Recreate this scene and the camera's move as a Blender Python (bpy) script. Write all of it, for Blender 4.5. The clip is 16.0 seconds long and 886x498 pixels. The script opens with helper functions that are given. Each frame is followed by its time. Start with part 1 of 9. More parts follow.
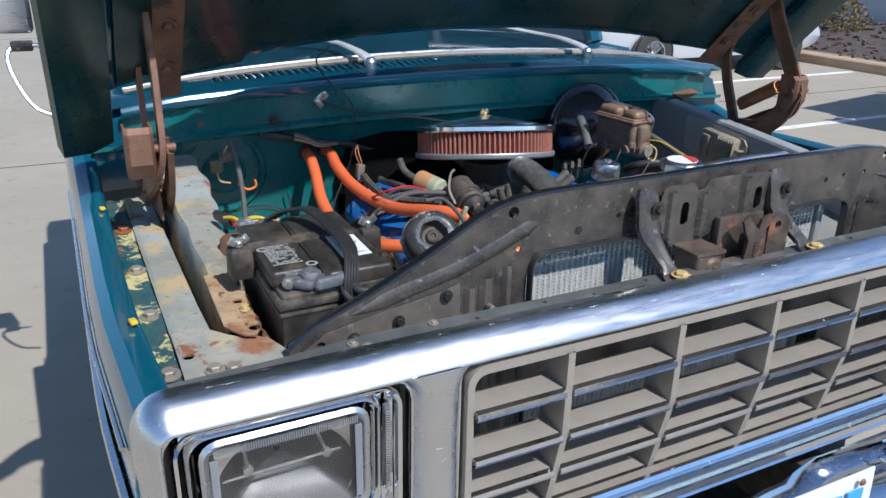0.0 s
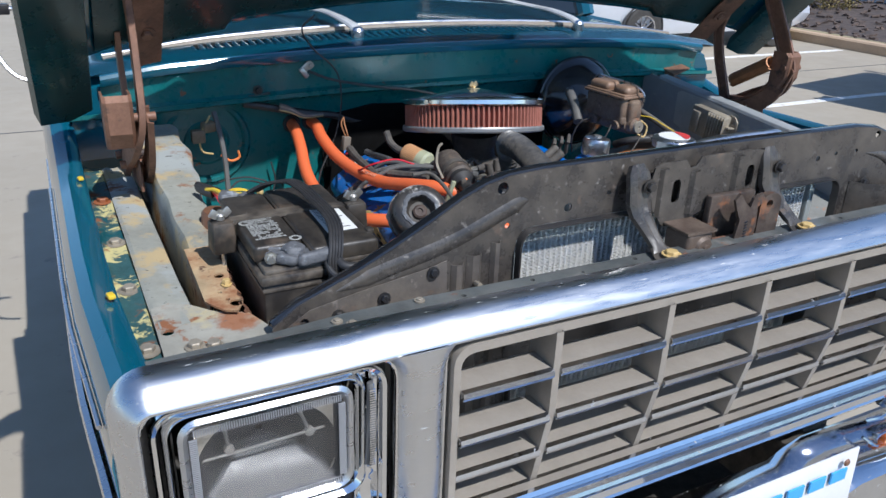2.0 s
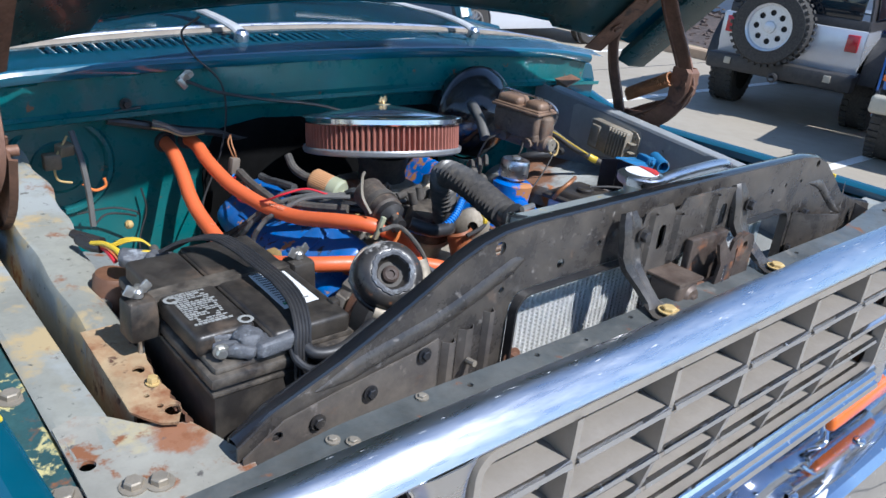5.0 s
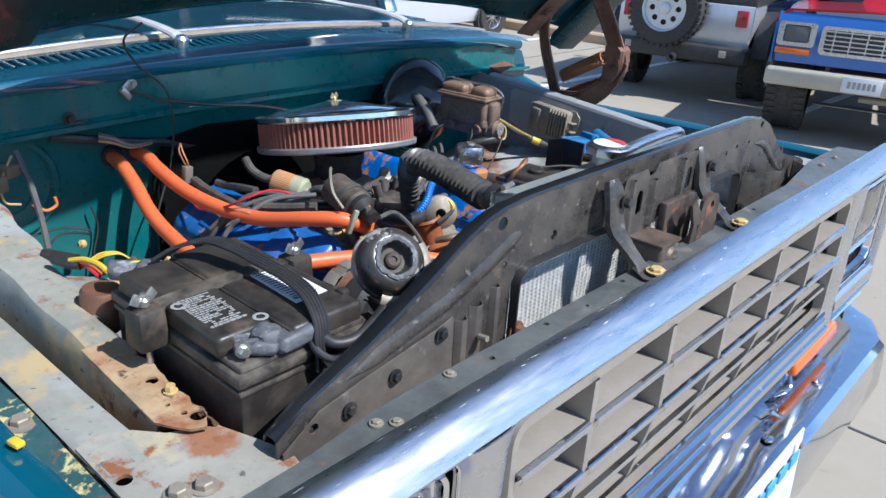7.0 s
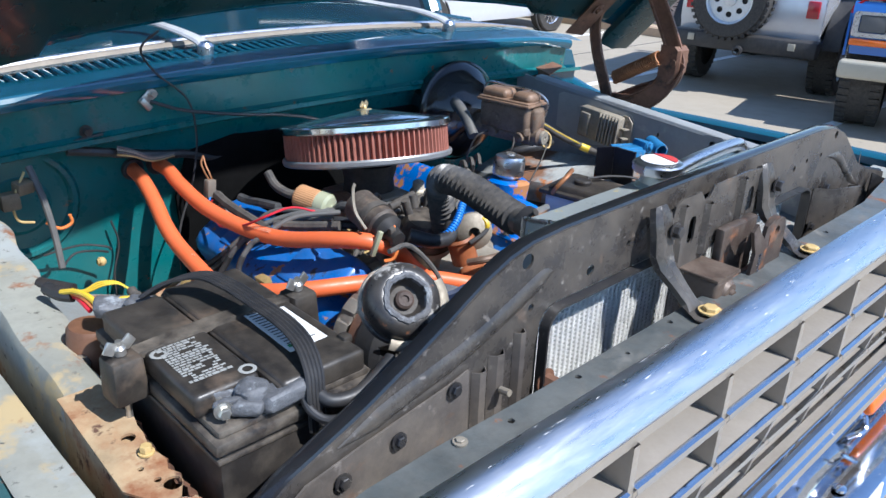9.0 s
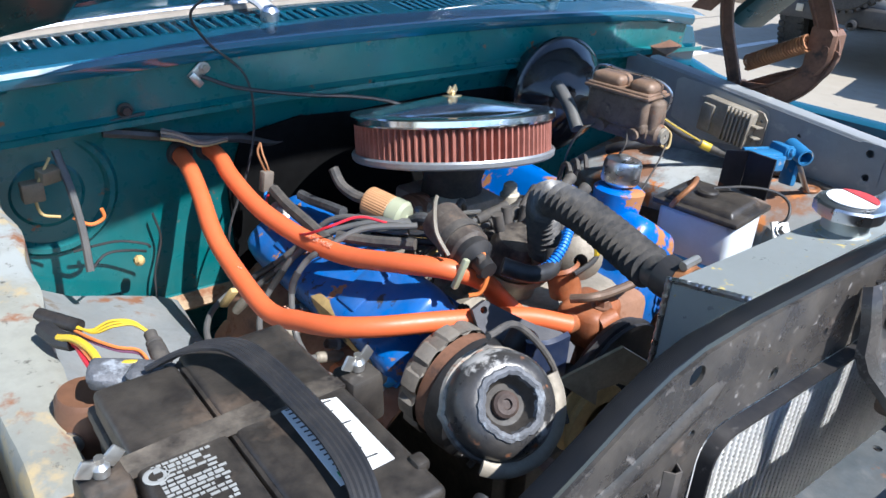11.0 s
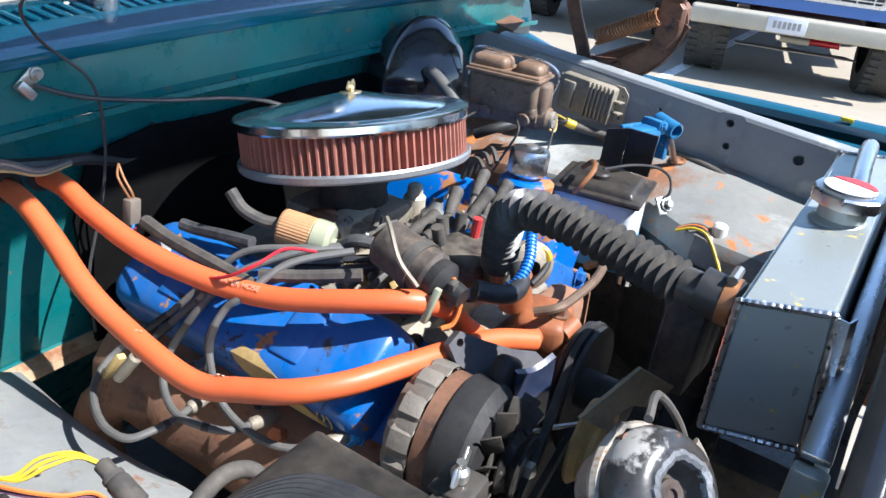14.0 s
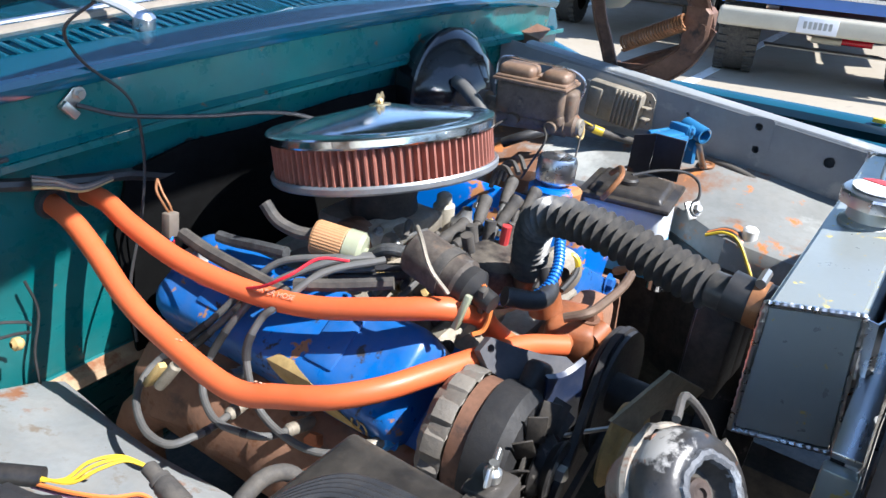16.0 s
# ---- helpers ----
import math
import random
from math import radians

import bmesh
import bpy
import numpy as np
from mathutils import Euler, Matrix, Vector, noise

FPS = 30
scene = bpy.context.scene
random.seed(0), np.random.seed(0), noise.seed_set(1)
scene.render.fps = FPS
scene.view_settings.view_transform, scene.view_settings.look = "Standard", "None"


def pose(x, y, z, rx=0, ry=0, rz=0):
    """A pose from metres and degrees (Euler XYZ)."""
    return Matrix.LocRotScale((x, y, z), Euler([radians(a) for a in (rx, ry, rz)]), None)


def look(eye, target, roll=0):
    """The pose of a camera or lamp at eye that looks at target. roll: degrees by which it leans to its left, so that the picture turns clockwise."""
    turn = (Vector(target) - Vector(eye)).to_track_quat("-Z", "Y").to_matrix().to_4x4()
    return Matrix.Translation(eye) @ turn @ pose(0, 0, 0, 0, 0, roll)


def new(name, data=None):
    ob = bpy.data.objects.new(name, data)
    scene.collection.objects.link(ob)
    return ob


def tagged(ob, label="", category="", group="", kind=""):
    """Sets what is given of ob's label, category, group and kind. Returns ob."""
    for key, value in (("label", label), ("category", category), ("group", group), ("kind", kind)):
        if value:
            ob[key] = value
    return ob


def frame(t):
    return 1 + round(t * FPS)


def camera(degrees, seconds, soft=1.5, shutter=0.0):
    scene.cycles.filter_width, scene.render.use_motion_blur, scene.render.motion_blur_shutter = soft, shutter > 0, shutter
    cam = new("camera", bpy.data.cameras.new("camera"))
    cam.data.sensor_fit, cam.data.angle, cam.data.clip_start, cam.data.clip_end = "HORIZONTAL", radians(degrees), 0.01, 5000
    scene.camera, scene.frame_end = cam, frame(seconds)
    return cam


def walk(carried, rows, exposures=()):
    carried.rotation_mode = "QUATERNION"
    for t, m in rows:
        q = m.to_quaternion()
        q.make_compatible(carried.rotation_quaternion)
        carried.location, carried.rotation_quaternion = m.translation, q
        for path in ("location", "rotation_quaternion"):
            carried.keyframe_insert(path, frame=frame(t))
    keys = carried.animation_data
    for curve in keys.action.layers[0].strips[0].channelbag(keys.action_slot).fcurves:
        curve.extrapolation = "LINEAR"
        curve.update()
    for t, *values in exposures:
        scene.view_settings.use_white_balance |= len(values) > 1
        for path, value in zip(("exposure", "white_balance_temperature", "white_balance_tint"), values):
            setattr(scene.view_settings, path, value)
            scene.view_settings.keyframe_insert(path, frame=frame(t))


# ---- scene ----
cam = camera(60.0, 16.0)
PATH = [
    (0, (-0.993, -0.656, 1.733), (-0.159, 1.004, 0.992), 1.1),
    (0.5, (-0.983, -0.648, 1.727), (-0.144, 1.001, 0.969), 1.4),
    (1, (-0.979, -0.643, 1.731), (-0.135, 0.996, 0.955), 1.8),
    (1.5, (-0.981, -0.638, 1.731), (-0.137, 0.992, 0.938), 1.9),
    (2, (-0.984, -0.635, 1.727), (-0.128, 0.984, 0.924), 2.2),
    (2.5, (-0.984, -0.638, 1.731), (-0.097, 0.962, 0.924), 2.6),
    (3, (-0.967, -0.621, 1.736), (-0.031, 0.953, 0.933), 3.1),
    (3.5, (-0.971, -0.582, 1.738), (0.003, 0.969, 0.933), 3.6),
    (4, (-0.972, -0.5, 1.729), (0.028, 1.026, 0.91), 3.8),
    (4.5, (-0.999, -0.398, 1.722), (0.071, 1.068, 0.884), 4.3),
    (5, (-1.046, -0.347, 1.732), (0.188, 1.008, 0.931), 6.2),
    (5.2, (-1.054, -0.341, 1.734), (0.232, 0.972, 0.944), 6.6),
    (7.3, (-1.134, -0.29, 1.706), (0.254, 0.916, 0.921), 3.4),
    (7.5, (-1.128, -0.294, 1.706), (0.256, 0.92, 0.924), 3.3),
    (8, (-1.088, -0.28, 1.71), (0.287, 0.95, 0.937), 2.8),
    (8.5, (-1.038, -0.261, 1.709), (0.303, 1.001, 0.93), 2.3),
    (9, (-1.01, -0.24, 1.708), (0.268, 1.072, 0.906), 2.0),
    (9.5, (-0.965, -0.213, 1.708), (0.248, 1.145, 0.881), 2.0),
    (10, (-0.901, -0.188, 1.697), (0.224, 1.216, 0.825), 2.6),
    (10.2, (-0.885, -0.165, 1.698), (0.216, 1.252, 0.814), 2.7),
    (12.3, (-0.781, 0.204, 1.663), (0.406, 1.515, 0.73), 4.8),
    (12.5, (-0.753, 0.212, 1.66), (0.443, 1.511, 0.721), 5.0),
    (13, (-0.786, 0.233, 1.655), (0.48, 1.46, 0.712), 5.4),
    (13.5, (-0.893, 0.259, 1.653), (0.537, 1.3, 0.721), 6.0),
    (14, (-0.912, 0.266, 1.668), (0.602, 1.189, 0.742), 5.9),
    (14.5, (-0.888, 0.293, 1.662), (0.652, 1.163, 0.729), 5.5),
    (15, (-0.899, 0.285, 1.666), (0.614, 1.192, 0.724), 4.7),
    (15.5, (-0.915, 0.265, 1.671), (0.573, 1.225, 0.742), 4.2),
    (16, (-0.925, 0.258, 1.675), (0.552, 1.251, 0.763), 3.9),
]
walk(cam, [(t, look(eye, target, roll)) for t, eye, target, roll in PATH], exposures=[(0.0, 0.38, 5900, 10), (3.5, 0.46, 5850, 10), (5.0, 0.62, 5750, 10), (7.5, 0.72, 5800, 10), (9.0, 0.86, 5800, 10), (10.0, 1.0, 5850, 10), (12.5, 1.26, 5850, 10), (14.0, 1.38, 6000, 10), (16.0, 1.38, 6000, 10)])

# ---- light ----
SUN_TO = Vector((0.20, -0.785, 1.0)).normalized()
world = bpy.data.worlds.new("sky")
scene.world = world
world.use_nodes = True
wn = world.node_tree
sky = wn.nodes.new("ShaderNodeTexSky")
sky.sky_type = "NISHITA"
sky.sun_disc = False
sky.sun_elevation = math.asin(SUN_TO.z)
sky.sun_rotation = math.atan2(SUN_TO.x, SUN_TO.y)
sky.air_density, sky.dust_density, sky.ozone_density = 1.0, 0.1, 2.2
wn.links.new(sky.outputs[0], wn.nodes["Background"].inputs[0])
wn.nodes["Background"].inputs[1].default_value = 0.12
sun_data = bpy.data.lights.new("sun", "SUN")
sun_data.energy, sun_data.angle, sun_data.color = 4.15, radians(0.53), (1.0, 0.96, 0.90)
sun = new("sun", sun_data)
sun.rotation_mode = "QUATERNION"
sun.rotation_quaternion = SUN_TO.to_track_quat("Z", "Y")

from mathutils import geometry
# ---- materials ----
def mat(name, col, rough=0.5, metal=0.0, var=0.15, scale=14.0, bump=0.08, bscale=180.0, coat=0.0, spots=(), spec=0.5, stretch=(1, 1, 1), rvar=0.15, dust=0.0):
    """A surface with a mottled colour, fine relief, and patches (colour, size, share, softness, roughness) laid over it."""
    m = bpy.data.materials.new(name)
    m.use_nodes = True
    nt = m.node_tree
    n, l = nt.nodes, nt.links
    b = n["Principled BSDF"]
    tc, mp = n.new("ShaderNodeTexCoord"), n.new("ShaderNodeMapping")
    mp.inputs["Scale"].default_value = stretch
    l.new(tc.outputs["Object"], mp.inputs["Vector"])

    def tex(s, detail=5.0, w=0.0, vec=None, rgh=0.6):
        t = n.new("ShaderNodeTexNoise")
        t.noise_dimensions = "4D"
        t.inputs["W"].default_value = w
        t.inputs["Scale"].default_value, t.inputs["Detail"].default_value, t.inputs["Roughness"].default_value = s, detail, rgh
        l.new((vec or mp).outputs[0], t.inputs["Vector"])
        return t.outputs["Fac"]

    def ramp(src, lo, hi, a=0.0, z=1.0):
        r = n.new("ShaderNodeMapRange")
        r.inputs["From Min"].default_value, r.inputs["From Max"].default_value = lo, hi
        r.inputs["To Min"].default_value, r.inputs["To Max"].default_value = a, z
        l.new(src, r.inputs["Value"])
        return r.outputs["Result"]

    def mix(fac, a, c):
        x = n.new("ShaderNodeMix")
        x.data_type = "RGBA"
        l.new(fac, x.inputs["Factor"])
        for k, v in (("A", a), ("B", c)):
            s = [i for i in x.inputs if i.name == k and i.type == "RGBA"][0]
            if isinstance(v, tuple):
                s.default_value = (*v, 1)
            else:
                l.new(v, s)
        return [o for o in x.outputs if o.type == "RGBA"][0]

    dark = tuple(c * (1 - var) for c in col)
    light = tuple(min(1, c * (1 + var)) for c in col)
    big, fine = tex(scale, 6, 1.3), tex(scale * 7, 4, 4.1)
    colour = mix(ramp(big, 0.3, 0.7), dark, light)
    colour = mix(ramp(fine, 0.45, 0.75, 0, 0.35), colour, tuple(c * (1 - 1.6 * var) if var < 0.5 else c * 0.3 for c in col))
    r = ramp(fine, 0.3, 0.75, max(0.02, rough * (1 - rvar)), min(1, rough * (1 + rvar)))
    met = None
    for i, sp in enumerate(spots):
        scol, ssize, share, soft = sp[:4]
        f = ramp(tex(ssize, 7, 7.7 + 3.1 * i, rgh=0.65), 0.62 - 0.4 * share, 0.62 - 0.4 * share + soft)
        colour = mix(f, colour, scol)
        if len(sp) > 4:
            q = n.new("ShaderNodeMix")
            l.new(f, q.inputs[0]); l.new(r, q.inputs[2]); q.inputs[3].default_value = sp[4]
            r = q.outputs[0]
            if metal > 0.3:
                q2 = n.new("ShaderNodeMix")
                l.new(f, q2.inputs[0]); q2.inputs[3].default_value = 0.0
                if met:
                    l.new(met, q2.inputs[2])
                else:
                    q2.inputs[2].default_value = metal
                met = q2.outputs[0]
    if dust:
        f = ramp(tex(scale * 1.7, 8, 21.0, rgh=0.7), 0.40, 0.75, 0, dust)
        colour = mix(f, colour, (0.30, 0.25, 0.19))
        q = n.new("ShaderNodeMix")
        l.new(f, q.inputs[0]); l.new(r, q.inputs[2]); q.inputs[3].default_value = 0.85
        r = q.outputs[0]
    l.new(colour, b.inputs["Base Color"])
    l.new(r, b.inputs["Roughness"])
    if met:
        l.new(met, b.inputs["Metallic"])
    else:
        b.inputs["Metallic"].default_value = metal
    b.inputs["Specular IOR Level"].default_value = spec
    b.inputs["Coat Weight"].default_value = coat
    b.inputs["Coat Roughness"].default_value = 0.06
    if bump:
        bp = n.new("ShaderNodeBump")
        bp.inputs["Strength"].default_value, bp.inputs["Distance"].default_value = bump, 0.002
        l.new(tex(bscale, 5, 9.9), bp.inputs["Height"])
        l.new(bp.outputs[0], b.inputs["Normal"])
    return m


def glass(name, col=(1, 1, 1), rough=0.0, ior=1.45):
    m = bpy.data.materials.new(name)
    m.use_nodes = True
    b = m.node_tree.nodes["Principled BSDF"]
    b.inputs["Base Color"].default_value = (*col, 1)
    b.inputs["Transmission Weight"].default_value, b.inputs["Roughness"].default_value, b.inputs["IOR"].default_value = 1.0, rough, ior
    return m


RUST = (0.22, 0.085, 0.035)
TEAL = mat("teal_paint", (0.004, 0.082, 0.128), 0.12, var=0.12, scale=5, bump=0.03, bscale=60, coat=0.8, dust=0.03)
TEAL_BAY = mat("teal_bay_paint", (0.003, 0.122, 0.126), 0.28, var=0.20, scale=6, bump=0.10, bscale=40, coat=0.2, spots=((RUST, 30, -0.06, 0.04, 0.8),), dust=0.08)
# darker copy of the teal: the underside's shade is put into its colour
TEAL_SHADED = mat("shaded_teal_underside", (0.003, 0.035, 0.038), 0.28, var=0.3, scale=5, bump=0.10, bscale=30, coat=0.15, dust=0.12)
# plain brown for the lower body sides
SIDE = mat("brown_side", (0.20, 0.11, 0.075), 0.25, var=0.15, coat=0.4, bump=0.02)
BLACK = mat("black_painted_steel", (0.016, 0.016, 0.018), 0.30, var=0.3, scale=9, bump=0.10, bscale=55, spots=(((0.11, 0.10, 0.09), 50, 0.06, 0.05, 0.6),), dust=0.16)
SUPPORT_BLACK = mat("dusty_black_support_paint", (0.040, 0.036, 0.034), 0.25, var=0.25, scale=12, bump=0.16, bscale=120, spots=(((0.20, 0.18, 0.165), 70, 0.05, 0.10, 0.8), ((0.12, 0.075, 0.05), 22, 0.02, 0.12, 0.8), ((0.02, 0.02, 0.022), 9, 0.10, 0.2, 0.25)), dust=0.28)
# lighter copy of the support black: dust and sunlit tone in its colour
SUPPORT_LIT_DUSTY = mat("lit_dusty_closing_plate", (0.080, 0.069, 0.062), 0.42, var=0.3, scale=12, bump=0.2, bscale=120, spots=(((0.22, 0.19, 0.165), 50, 0.08, 0.10, 0.8), ((0.15, 0.085, 0.05), 16, 0.06, 0.12, 0.7), ((0.03, 0.028, 0.027), 10, 0.12, 0.15, 0.5)), dust=0.35)
BLACK_GLOSS = mat("black_gloss_steel", (0.010, 0.011, 0.014), 0.13, var=0.2, scale=8, bump=0.05, bscale=40, coat=0.3, dust=0.05)
ALU = mat("bright_trim_aluminium", (0.63, 0.635, 0.655), 0.31, 1.0, var=0.04, scale=16, bump=0.025, bscale=300, rvar=0.25, stretch=(0.12, 1, 1), spots=(((0.50, 0.50, 0.50), 260, -0.03, 0.03, 0.45),))
CHROME = mat("worn_chrome", (0.66, 0.68, 0.72), 0.09, 1.0, var=0.06, scale=20, bump=0.015, bscale=70, spots=(((0.28, 0.27, 0.26), 90, -0.03, 0.05, 0.5),), rvar=0.5)
CHROME_CLEAN = mat("chrome", (0.74, 0.75, 0.77), 0.05, 1.0, var=0.03, bump=0.012, bscale=25, rvar=0.4)
GRILLE = mat("argent_grille_plastic", (0.31, 0.275, 0.235), 0.42, 0.25, var=0.10, scale=20, bump=0.04, dust=0.15)
APRON = mat("weathered_apron_steel", (0.265, 0.262, 0.222), 0.62, var=0.22, scale=9, bump=0.18, bscale=90,
            spots=(((0.33, 0.345, 0.33), 5, 0.30, 0.10, 0.6), ((0.42, 0.32, 0.17), 8, 0.20, 0.07, 0.8), (RUST, 12, 0.13, 0.07, 0.9), ((0.10, 0.095, 0.08), 60, 0.03, 0.06, 0.8)))
APRON_RUST = mat("rusty_cream_apron_steel", (0.37, 0.265, 0.15), 0.72, var=0.28, scale=14, bump=0.3, bscale=120,
                 spots=(((0.30, 0.14, 0.06), 9, 0.30, 0.14, 0.9), (RUST, 13, 0.22, 0.10, 0.95), ((0.10, 0.05, 0.03), 34, 0.12, 0.06, 0.95)))
RAIL_PAINT = mat("flaking_fender_rail_paint", (0.030, 0.085, 0.088), 0.6, var=0.35, scale=18, bump=0.3, bscale=90,
                 spots=(((0.50, 0.44, 0.20), 15, 0.24, 0.03, 0.85), ((0.008, 0.07, 0.085), 11, 0.26, 0.04, 0.4), (RUST, 20, 0.16, 0.08, 0.9)))
PRIMER = mat("grey_primer_steel", (0.27, 0.285, 0.295), 0.5, var=0.14, scale=8, bump=0.12, bscale=80, spots=(((0.45, 0.44, 0.41), 14, 0.08, 0.1, 0.7),), dust=0.15)
APRON_GREY = mat("grey_wheelhouse_steel", (0.225, 0.235, 0.235), 0.55, var=0.18, scale=11, bump=0.45, bscale=120,
                 spots=((RUST, 10, 0.06, 0.06, 0.95), ((0.16, 0.13, 0.10), 24, 0.08, 0.08, 0.9)), dust=0.25)
RUSTY = mat("rusted_steel", (0.185, 0.092, 0.056), 0.6, 0.1, var=0.35, scale=24, bump=0.25, bscale=160, spots=(((0.05, 0.035, 0.03), 18, 0.22, 0.10, 0.7),))
IRON = mat("rusty_cast_iron", (0.28, 0.145, 0.088), 0.85, var=0.3, scale=12, bump=0.3, bscale=140, spots=(((0.09, 0.07, 0.06), 16, 0.15, 0.15, 0.9), ((0.20, 0.08, 0.035), 25, 0.14, 0.08, 0.95)))
# dark greasy iron, also used for the shaded apron gap
GREASE_AND_SHADE = mat("greasy_iron_and_shade", (0.030, 0.026, 0.023), 0.62, var=0.4, scale=22, bump=0.3, bscale=110, dust=0.22)
BLUE = mat("engine_blue_paint", (0.005, 0.120, 0.42), 0.30, var=0.14, scale=11, bump=0.10, bscale=70,
           spots=(((0.34, 0.17, 0.075), 13, 0.10, 0.02, 0.75), ((0.015, 0.02, 0.03), 30, 0.10, 0.05, 0.7)), dust=0.20)
BLUE_CHIP = mat("chipped_engine_blue_paint", (0.004, 0.13, 0.50), 0.36, var=0.12, scale=11, bump=0.15, bscale=70,
                spots=(((0.40, 0.17, 0.06), 15, 0.20, 0.03, 0.8),))
OCHRE = mat("bare_ochre_metal", (0.50, 0.35, 0.14), 0.6, var=0.3, scale=25, bump=0.15)
SILICONE = mat("orange_silicone", (0.70, 0.135, 0.040), 0.45, var=0.07, scale=16, bump=0.06, bscale=300, dust=0.06)
RUBBER = mat("black_rubber", (0.022, 0.022, 0.024), 0.5, var=0.2, scale=20, bump=0.08, dust=0.10)
RUBBER_DUSTY = mat("dusty_black_rubber", (0.055, 0.05, 0.046), 0.75, var=0.25, scale=20, bump=0.12, dust=0.35)
BRAID = mat("braided_hose_rubber", (0.06, 0.06, 0.06), 0.6, var=0.45, scale=120, bump=0.5, bscale=420)
PLASTIC = mat("black_battery_plastic", (0.026, 0.022, 0.020), 0.42, var=0.3, scale=16, bump=0.12, bscale=260, dust=0.62, spots=(((0.13, 0.085, 0.055), 20, 0.14, 0.16, 0.8),))
PLASTIC_CLEAN = mat("black_moulded_plastic", (0.022, 0.019, 0.017), 0.40, var=0.3, scale=14, bump=0.14, bscale=260, dust=0.20, spots=(((0.10, 0.068, 0.045), 12, 0.14, 0.14, 0.8),))
GREY_WIRE = mat("grey_cable_sheath", (0.098, 0.097, 0.094), 0.5, var=0.12, scale=30, bump=0.04, dust=0.2)
RED_WIRE = mat("red_cable", (0.55, 0.02, 0.035), 0.4, var=0.1)
YELLOW = mat("yellow_plastic", (0.64, 0.44, 0.03), 0.4, var=0.1)
ORANGE_WIRE = mat("orange_cable", (0.70, 0.20, 0.05), 0.4, var=0.1)
BLUE_LOOM = mat("blue_loom_plastic", (0.02, 0.19, 0.62), 0.4, var=0.1)
VIOLET_WIRE = mat("violet_cable", (0.18, 0.07, 0.12), 0.45, var=0.1)
CAST = mat("cast_aluminium", (0.42, 0.41, 0.39), 0.5, 0.75, var=0.2, scale=25, bump=0.25, bscale=220, dust=0.35)
CAST_OLD = mat("oxidised_cast_aluminium", (0.33, 0.29, 0.23), 0.62, 0.45, var=0.3, scale=22, bump=0.25, bscale=200, dust=0.4)
RAD_ALU = mat("brushed_radiator_aluminium", (0.40, 0.43, 0.42), 0.33, 0.40, var=0.06, scale=12, bump=0.04, bscale=260, rvar=0.2, spots=(((0.56, 0.45, 0.16), 60, 0.015, 0.02, 0.6),))
FIN = mat("radiator_fin_aluminium", (0.74, 0.73, 0.70), 0.5, 0.15, var=0.15, scale=40, bump=0.1)
FIN_SHADE = mat("radiator_core_shadow_metal", (0.10, 0.10, 0.10), 0.6, 0.5, var=0.3, scale=60, bump=0.2)
LEAD = mat("corroded_lead", (0.13, 0.132, 0.14), 0.65, 0.3, var=0.3, scale=50, bump=0.7, bscale=240, spots=(((0.36, 0.38, 0.40), 45, 0.12, 0.1, 0.9),))
ZINC = mat("zinc_plated_steel", (0.52, 0.50, 0.46), 0.35, 0.85, var=0.15, scale=40, bump=0.1)
COPPER = mat("copper_spring_steel", (0.34, 0.15, 0.065), 0.45, 0.35, var=0.25, scale=40, bump=0.1)
PAPER = mat("brown_pleated_filter_paper", (0.32, 0.115, 0.08), 0.8, var=0.2, scale=40, bump=0.1, bscale=300)
FUEL_PAPER = mat("tan_filter_paper", (0.46, 0.24, 0.11), 0.6, var=0.12, scale=60, bump=0.1)
CLEAR_PLASTIC = mat("yellowed_clear_plastic", (0.36, 0.37, 0.25), 0.12, var=0.1, coat=0.4)
WHITE_PLASTIC = mat("translucent_white_plastic", (0.66, 0.70, 0.74), 0.42, var=0.06, scale=14, bump=0.04, dust=0.10)
BLUE_FLUID = mat("blue_tinted_plastic", (0.06, 0.34, 0.68), 0.42, var=0.1)
LABEL_WHITE = mat("white_label_paper", (0.72, 0.72, 0.70), 0.55, var=0.05, dust=0.12)
LABEL_GREY = mat("pale_print", (0.30, 0.30, 0.28), 0.6, var=0.15)
LABEL_RED = mat("red_label_print", (0.55, 0.05, 0.05), 0.45, var=0.1)
PRINT_DARK = mat("dark_print", (0.06, 0.06, 0.06), 0.6)
ORANGE_CAP = mat("rust_orange_plastic", (0.30, 0.092, 0.030), 0.55, var=0.3, scale=22, bump=0.12, dust=0.2)
BROWN = mat("brown_phenolic", (0.16, 0.075, 0.04), 0.55, var=0.25, scale=25, bump=0.15)
TAPE = mat("black_tape_wrap", (0.022, 0.020, 0.020), 0.42, var=0.4, scale=30, bump=0.3, bscale=90, dust=0.15, spots=(((0.16, 0.09, 0.05), 14, 0.12, 0.15, 0.8),))
AMBER = mat("amber_lens", (0.65, 0.13, 0.01), 0.15, var=0.1, coat=0.5)
# reflector bowl coloured near-black: its dimness is put into the colour
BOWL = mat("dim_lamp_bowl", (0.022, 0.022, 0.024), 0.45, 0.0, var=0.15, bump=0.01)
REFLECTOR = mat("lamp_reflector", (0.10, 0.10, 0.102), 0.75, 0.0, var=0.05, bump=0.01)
CLEAR = glass("clear_lamp_glass", (0.97, 0.98, 1.0), 0.02)
WINDOW = mat("dark_tinted_window", (0.012, 0.016, 0.02), 0.04, var=0.1, bump=0, coat=0.3)
CONCRETE = mat("pale_concrete", (0.33, 0.285, 0.22), 0.85, var=0.09, scale=0.7, bump=0.25, bscale=90, spots=(((0.31, 0.27, 0.22), 0.5, 0.10, 0.35), ((0.22, 0.19, 0.16), 6, 0.01, 0.08)))
